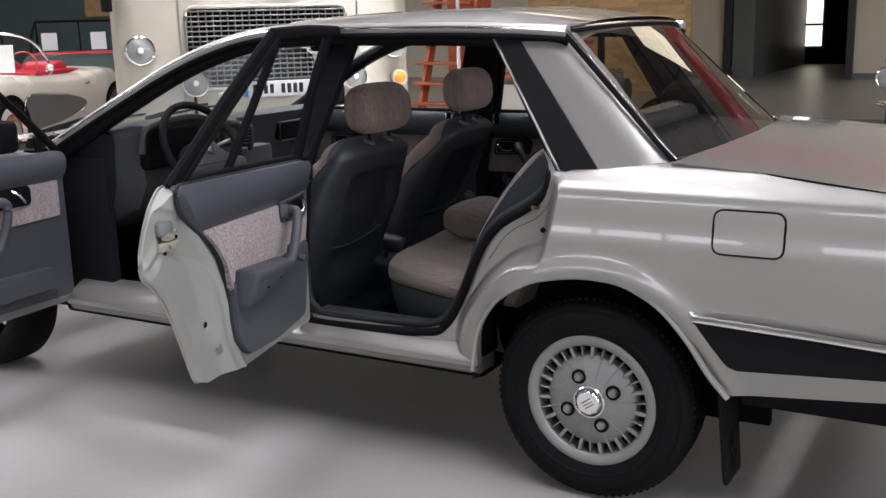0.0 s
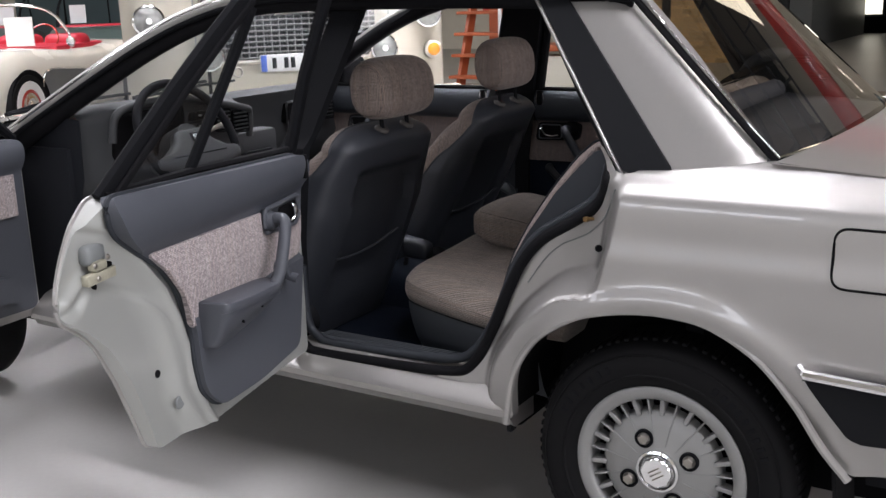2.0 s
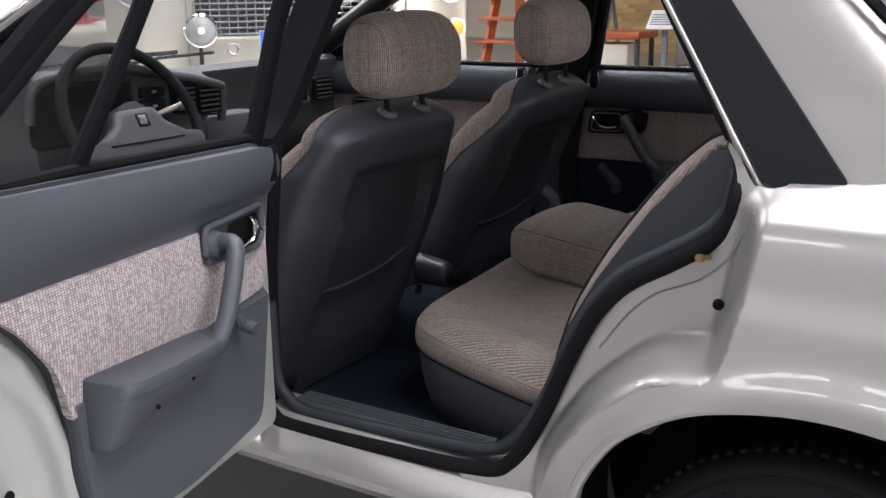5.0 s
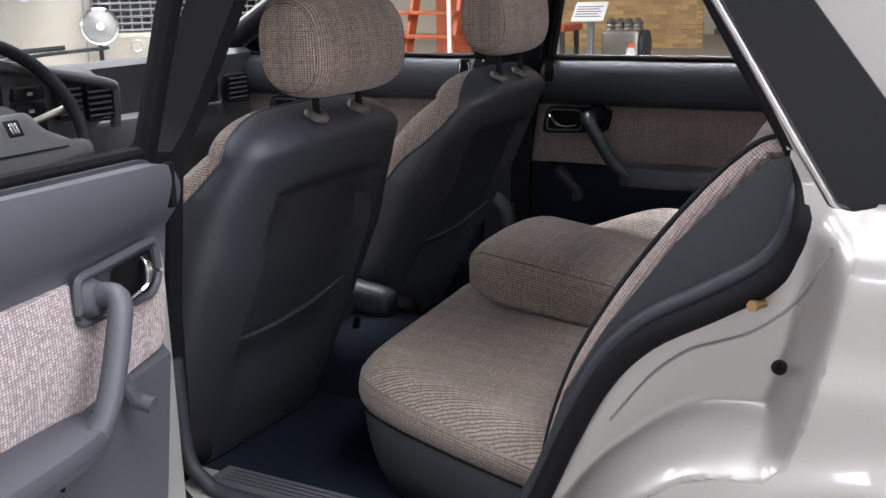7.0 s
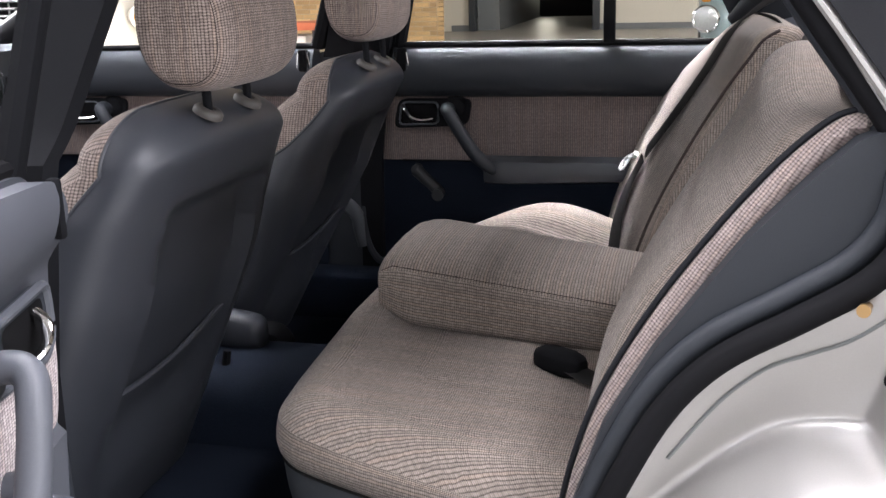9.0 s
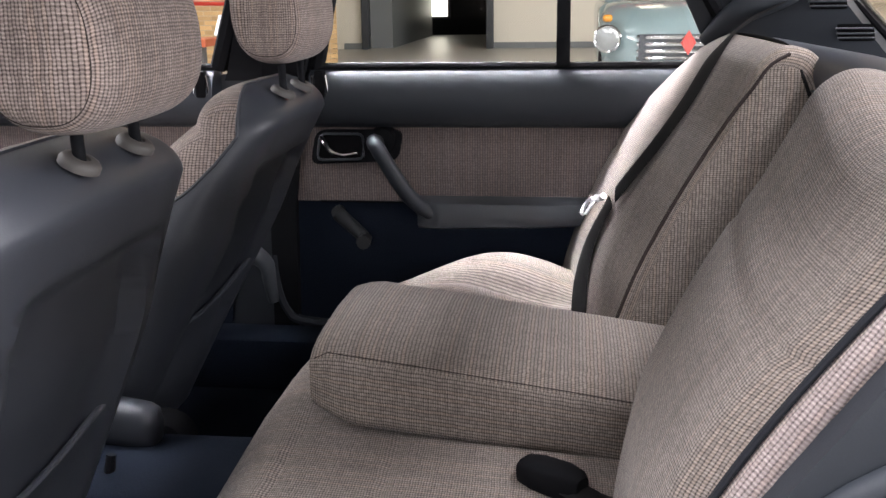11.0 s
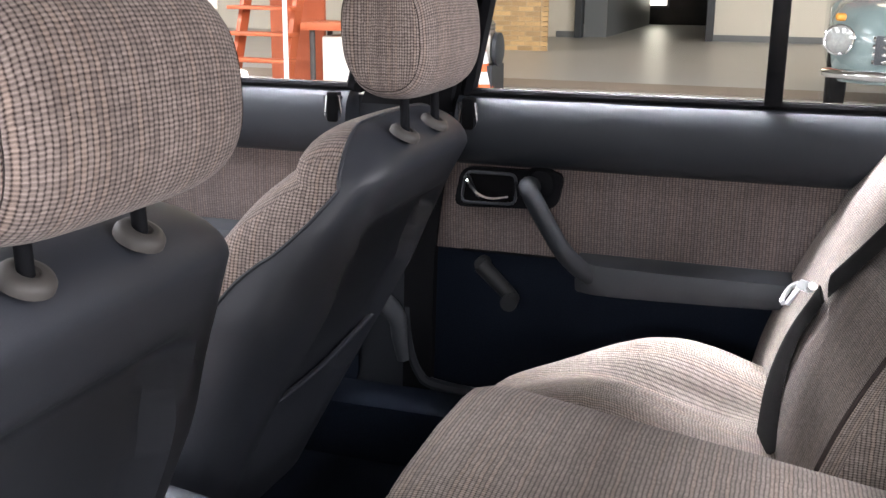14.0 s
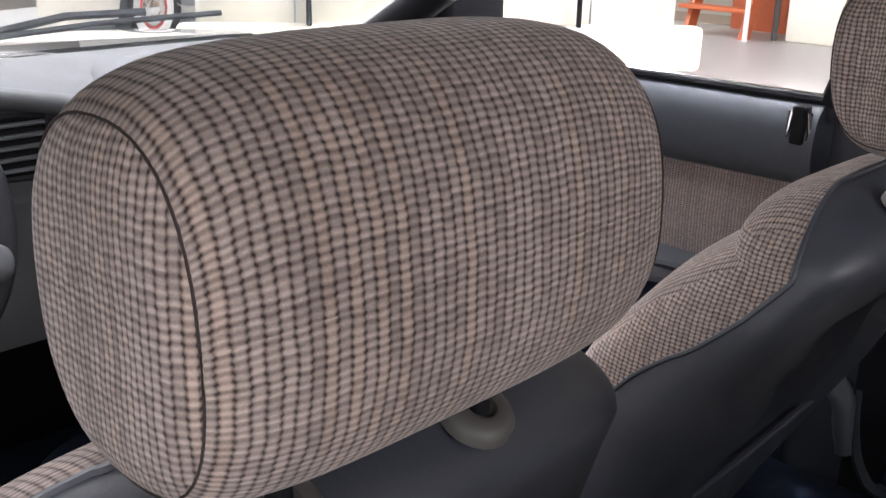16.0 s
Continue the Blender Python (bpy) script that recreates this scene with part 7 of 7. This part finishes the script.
part("gear_lever", join(tube([(-1.60, MID, 0.48), (-1.55, MID, 0.70)], 0.008, 8), lathe([(0, 0.03), (0.02, 0.02), (0.024, 0), (0.015, -0.03), (0, -0.035)], 16, pose(-1.55, MID, 0.72))), BLACK, car)
# steering wheel
SW = pose(-1.735, 0.362, 0.915, 0, 62, 0)
rim = [SW @ Vector((0.192 * math.cos(a), 0.192 * math.sin(a), 0)) for a in (2 * math.pi * k / 64 for k in range(64))]
wheel_rim = part("steering_wheel", tube(rim, 0.0145, 12, closed=True), BLACK, car, "dark grey two-spoke steering wheel")
BOSS = round_poly([(-0.022, -0.062), (-0.024, 0.062), (0.018, 0.080), (0.058, 0.148), (0.064, 0.186), (0.098, 0.182), (0.112, 0.120), (0.118, 0.0), (0.112, -0.120), (0.098, -0.182), (0.064, -0.186), (0.058, -0.148), (0.018, -0.080)], 0.016, 4)
part("wheel_boss", loft([[tuple(SW @ Vector((0.045 + (a - 0.045) * f, b * (f if abs(b) < 0.15 else 1 - 0.3 * (1 - f)), h))) for a, b in BOSS] for h, f in ((-0.030, 0.86), (-0.012, 0.98), (0.004, 1.0), (0.014, 0.97), (0.019, 0.90), (0.021, 0.70))]), DASH, wheel_rim)
part("boss_slot", join(*[box((-0.0018, -0.115, -0.002), (0.0018, 0.115, 0.004), 0, 1, SW @ pose(0.068, 0, 0.0185))]), DARKHOLE, wheel_rim)
part("wheel_emblem", box((-0.018, -0.018, 0.0), (0.018, 0.018, 0.003), 0.004, 2, SW @ pose(0.012, 0.006, 0.0195)), BLACK, wheel_rim)
part("emblem_mark", join(*[box((-0.012, dy, 0.003), (0.012, dy + 0.004, 0.0045), 0.001, 1, SW @ pose(0.012, 0.006, 0.0195)) for dy in (-0.009, -0.002, 0.005)]), CHROME, wheel_rim)
part("column_stalk", tube([(-1.80, 0.45, 0.90), (-1.77, 0.575, 0.935)], [0.006, 0.009], 8), STEEL, car)
part("column_shroud", tube([(-1.75, 0.385, 0.905), (-1.92, 0.385, 0.83)], 0.055, 14), DASH, car)
part("interior_mirror", box((-1.43, MID - 0.11, 1.275), (-1.40, MID + 0.11, 1.335), 0.015, 3), BLACK, car)

# ---------------------------------------------------------------- far clutter seen through the windows
stand = thing("info_stand", (-3.95, 9.4, 0), "white sloping information board on a grey post", "sign")
part("post", box((-3.86, 9.38, 0), (-3.80, 9.44, 0.80), 0.005), GREYPAINT, stand)
part("foot", box((-4.03, 9.2, 0), (-3.63, 9.6, 0.03), 0.006), GREYPAINT, stand)
part("board", box((-0.17, -0.17, -0.01), (0.17, 0.17, 0.01), 0.004, 1, pose(-3.83, 9.38, 0.83, 32, 0, 8)), WHITE, stand)
for k in range(5):
    part("text_bar", box((-0.14, -0.11 + 0.045 * k, 0.010), (0.13 - 0.03 * (k % 2), -0.095 + 0.045 * k, 0.0125), 0, 1, pose(-3.83, 9.38, 0.83, 32, 0, 8)), GREYPAINT, stand)
engine = thing("engine_display", (-3.62, 9.9, 0), "old grey engine block on a low stand", "engine")
part("block", box((-3.84, 9.75, 0.30), (-3.42, 10.1, 0.62), 0.04, 3), STEEL, engine)
part("stand", join(box((-3.87, 9.7, 0), (-3.82, 10.15, 0.30)), box((-3.44, 9.7, 0), (-3.39, 10.15, 0.30)), box((-3.87, 9.9, 0.25), (-3.39, 9.95, 0.30))), DARKSTEEL, engine)
for k in range(4):
    part("cylinder", lathe([(0.05, 0), (0.062, 0.02), (0.05, 0.04), (0.062, 0.06), (0.05, 0.08), (0.062, 0.10), (0.03, 0.14), (0, 0.15)], 16, pose(-3.78 + 0.10 * k, 9.92, 0.60)), STEEL, engine)
part("flywheel", lathe([(0.16, -0.03), (0.17, -0.02), (0.17, 0.02), (0.14, 0.03), (0.04, 0.04), (0, 0.04)], 24, pose(-3.39, 9.92, 0.45, 0, 90, 0)), DARKSTEEL, engine)
bench2 = thing("low_bench", (-4.9, 10.0, 0), "low bench with red-brown top and grey legs", "bench")
part("deck", box((-5.5, 9.7, 0.60), (-4.25, 10.3, 0.68), 0.01), ORANGEWOOD, bench2)
for x in (-5.4, -4.3):
    for y in (9.78, 10.22):
        part("leg", tube([(x, y, 0.0), (x, y, 0.61)], 0.030, 8), GREYPLASTIC, bench2)
tagged(part("machine_casing", box((-5.3, 9.8, 0.0), (-4.42, 10.2, 0.54), 0.02), PLASTER), "pale grey machine casing under the low bench", "casing")
wing = thing("aircraft_wing", (-5.6, 12.5, 0), "dark red aircraft wing on a trestle", "wing")
part("panel", loft([[(-7.4, 12.3, 1.02), (-7.4, 13.3, 1.06), (-7.4, 13.3, 1.14), (-7.4, 12.3, 1.10)], [(-4.9, 12.6, 0.98), (-4.9, 12.7, 1.0), (-4.9, 12.7, 1.03), (-4.9, 12.6, 1.02)]]), REDPAINT, wing)
for x in (-7.0, -5.9):
    part("trestle", join(tube([(x, 12.3, 0), (x, 12.7, 1.02)], 0.03, 6), tube([(x, 13.1, 0), (x, 12.7, 1.02)], 0.03, 6)), GREYPAINT, wing)

# ---------------------------------------------------------------- bricks of the pier
def brick_mesh(length):
    bm = box((0.004, -0.012, 0.004), (length - 0.008, 0.01, 0.071), 0.004, 1)
    bmesh.ops.recalc_face_normals(bm, faces=bm.faces)
    me = bpy.data.meshes.new("brick")
    bm.to_mesh(me)
    bm.free()
    me.materials.append(BRICK)
    return me


whole, half = brick_mesh(0.25), brick_mesh(0.125)
hue = BRICK.node_tree
info = hue.nodes.new("ShaderNodeObjectInfo")
shade = hue.nodes.new("ShaderNodeHueSaturation")
vary = hue.nodes.new("ShaderNodeMath")
vary.operation = "MULTIPLY_ADD"
vary.inputs[1].default_value, vary.inputs[2].default_value = 0.45, 0.75
hue.links.new(info.outputs["Random"], vary.inputs[0])
hue.links.new(vary.outputs[0], shade.inputs["Value"])
before = hue.nodes["Principled BSDF"].inputs["Base Color"].links[0].from_socket
hue.links.new(before, shade.inputs["Color"])
hue.links.new(shade.outputs[0], hue.nodes["Principled BSDF"].inputs["Base Color"])
for row in range(23):
    x, first = -7.6, True
    while x < -4.46:
        me = half if (row % 2 and first) or x + 0.25 > -4.42 else whole
        ob = new("brick", me)
        ob.parent = pier
        ob.location = (x, 16.14, 0.078 * row)
        x += 0.125 if me is half else 0.25
        first = False
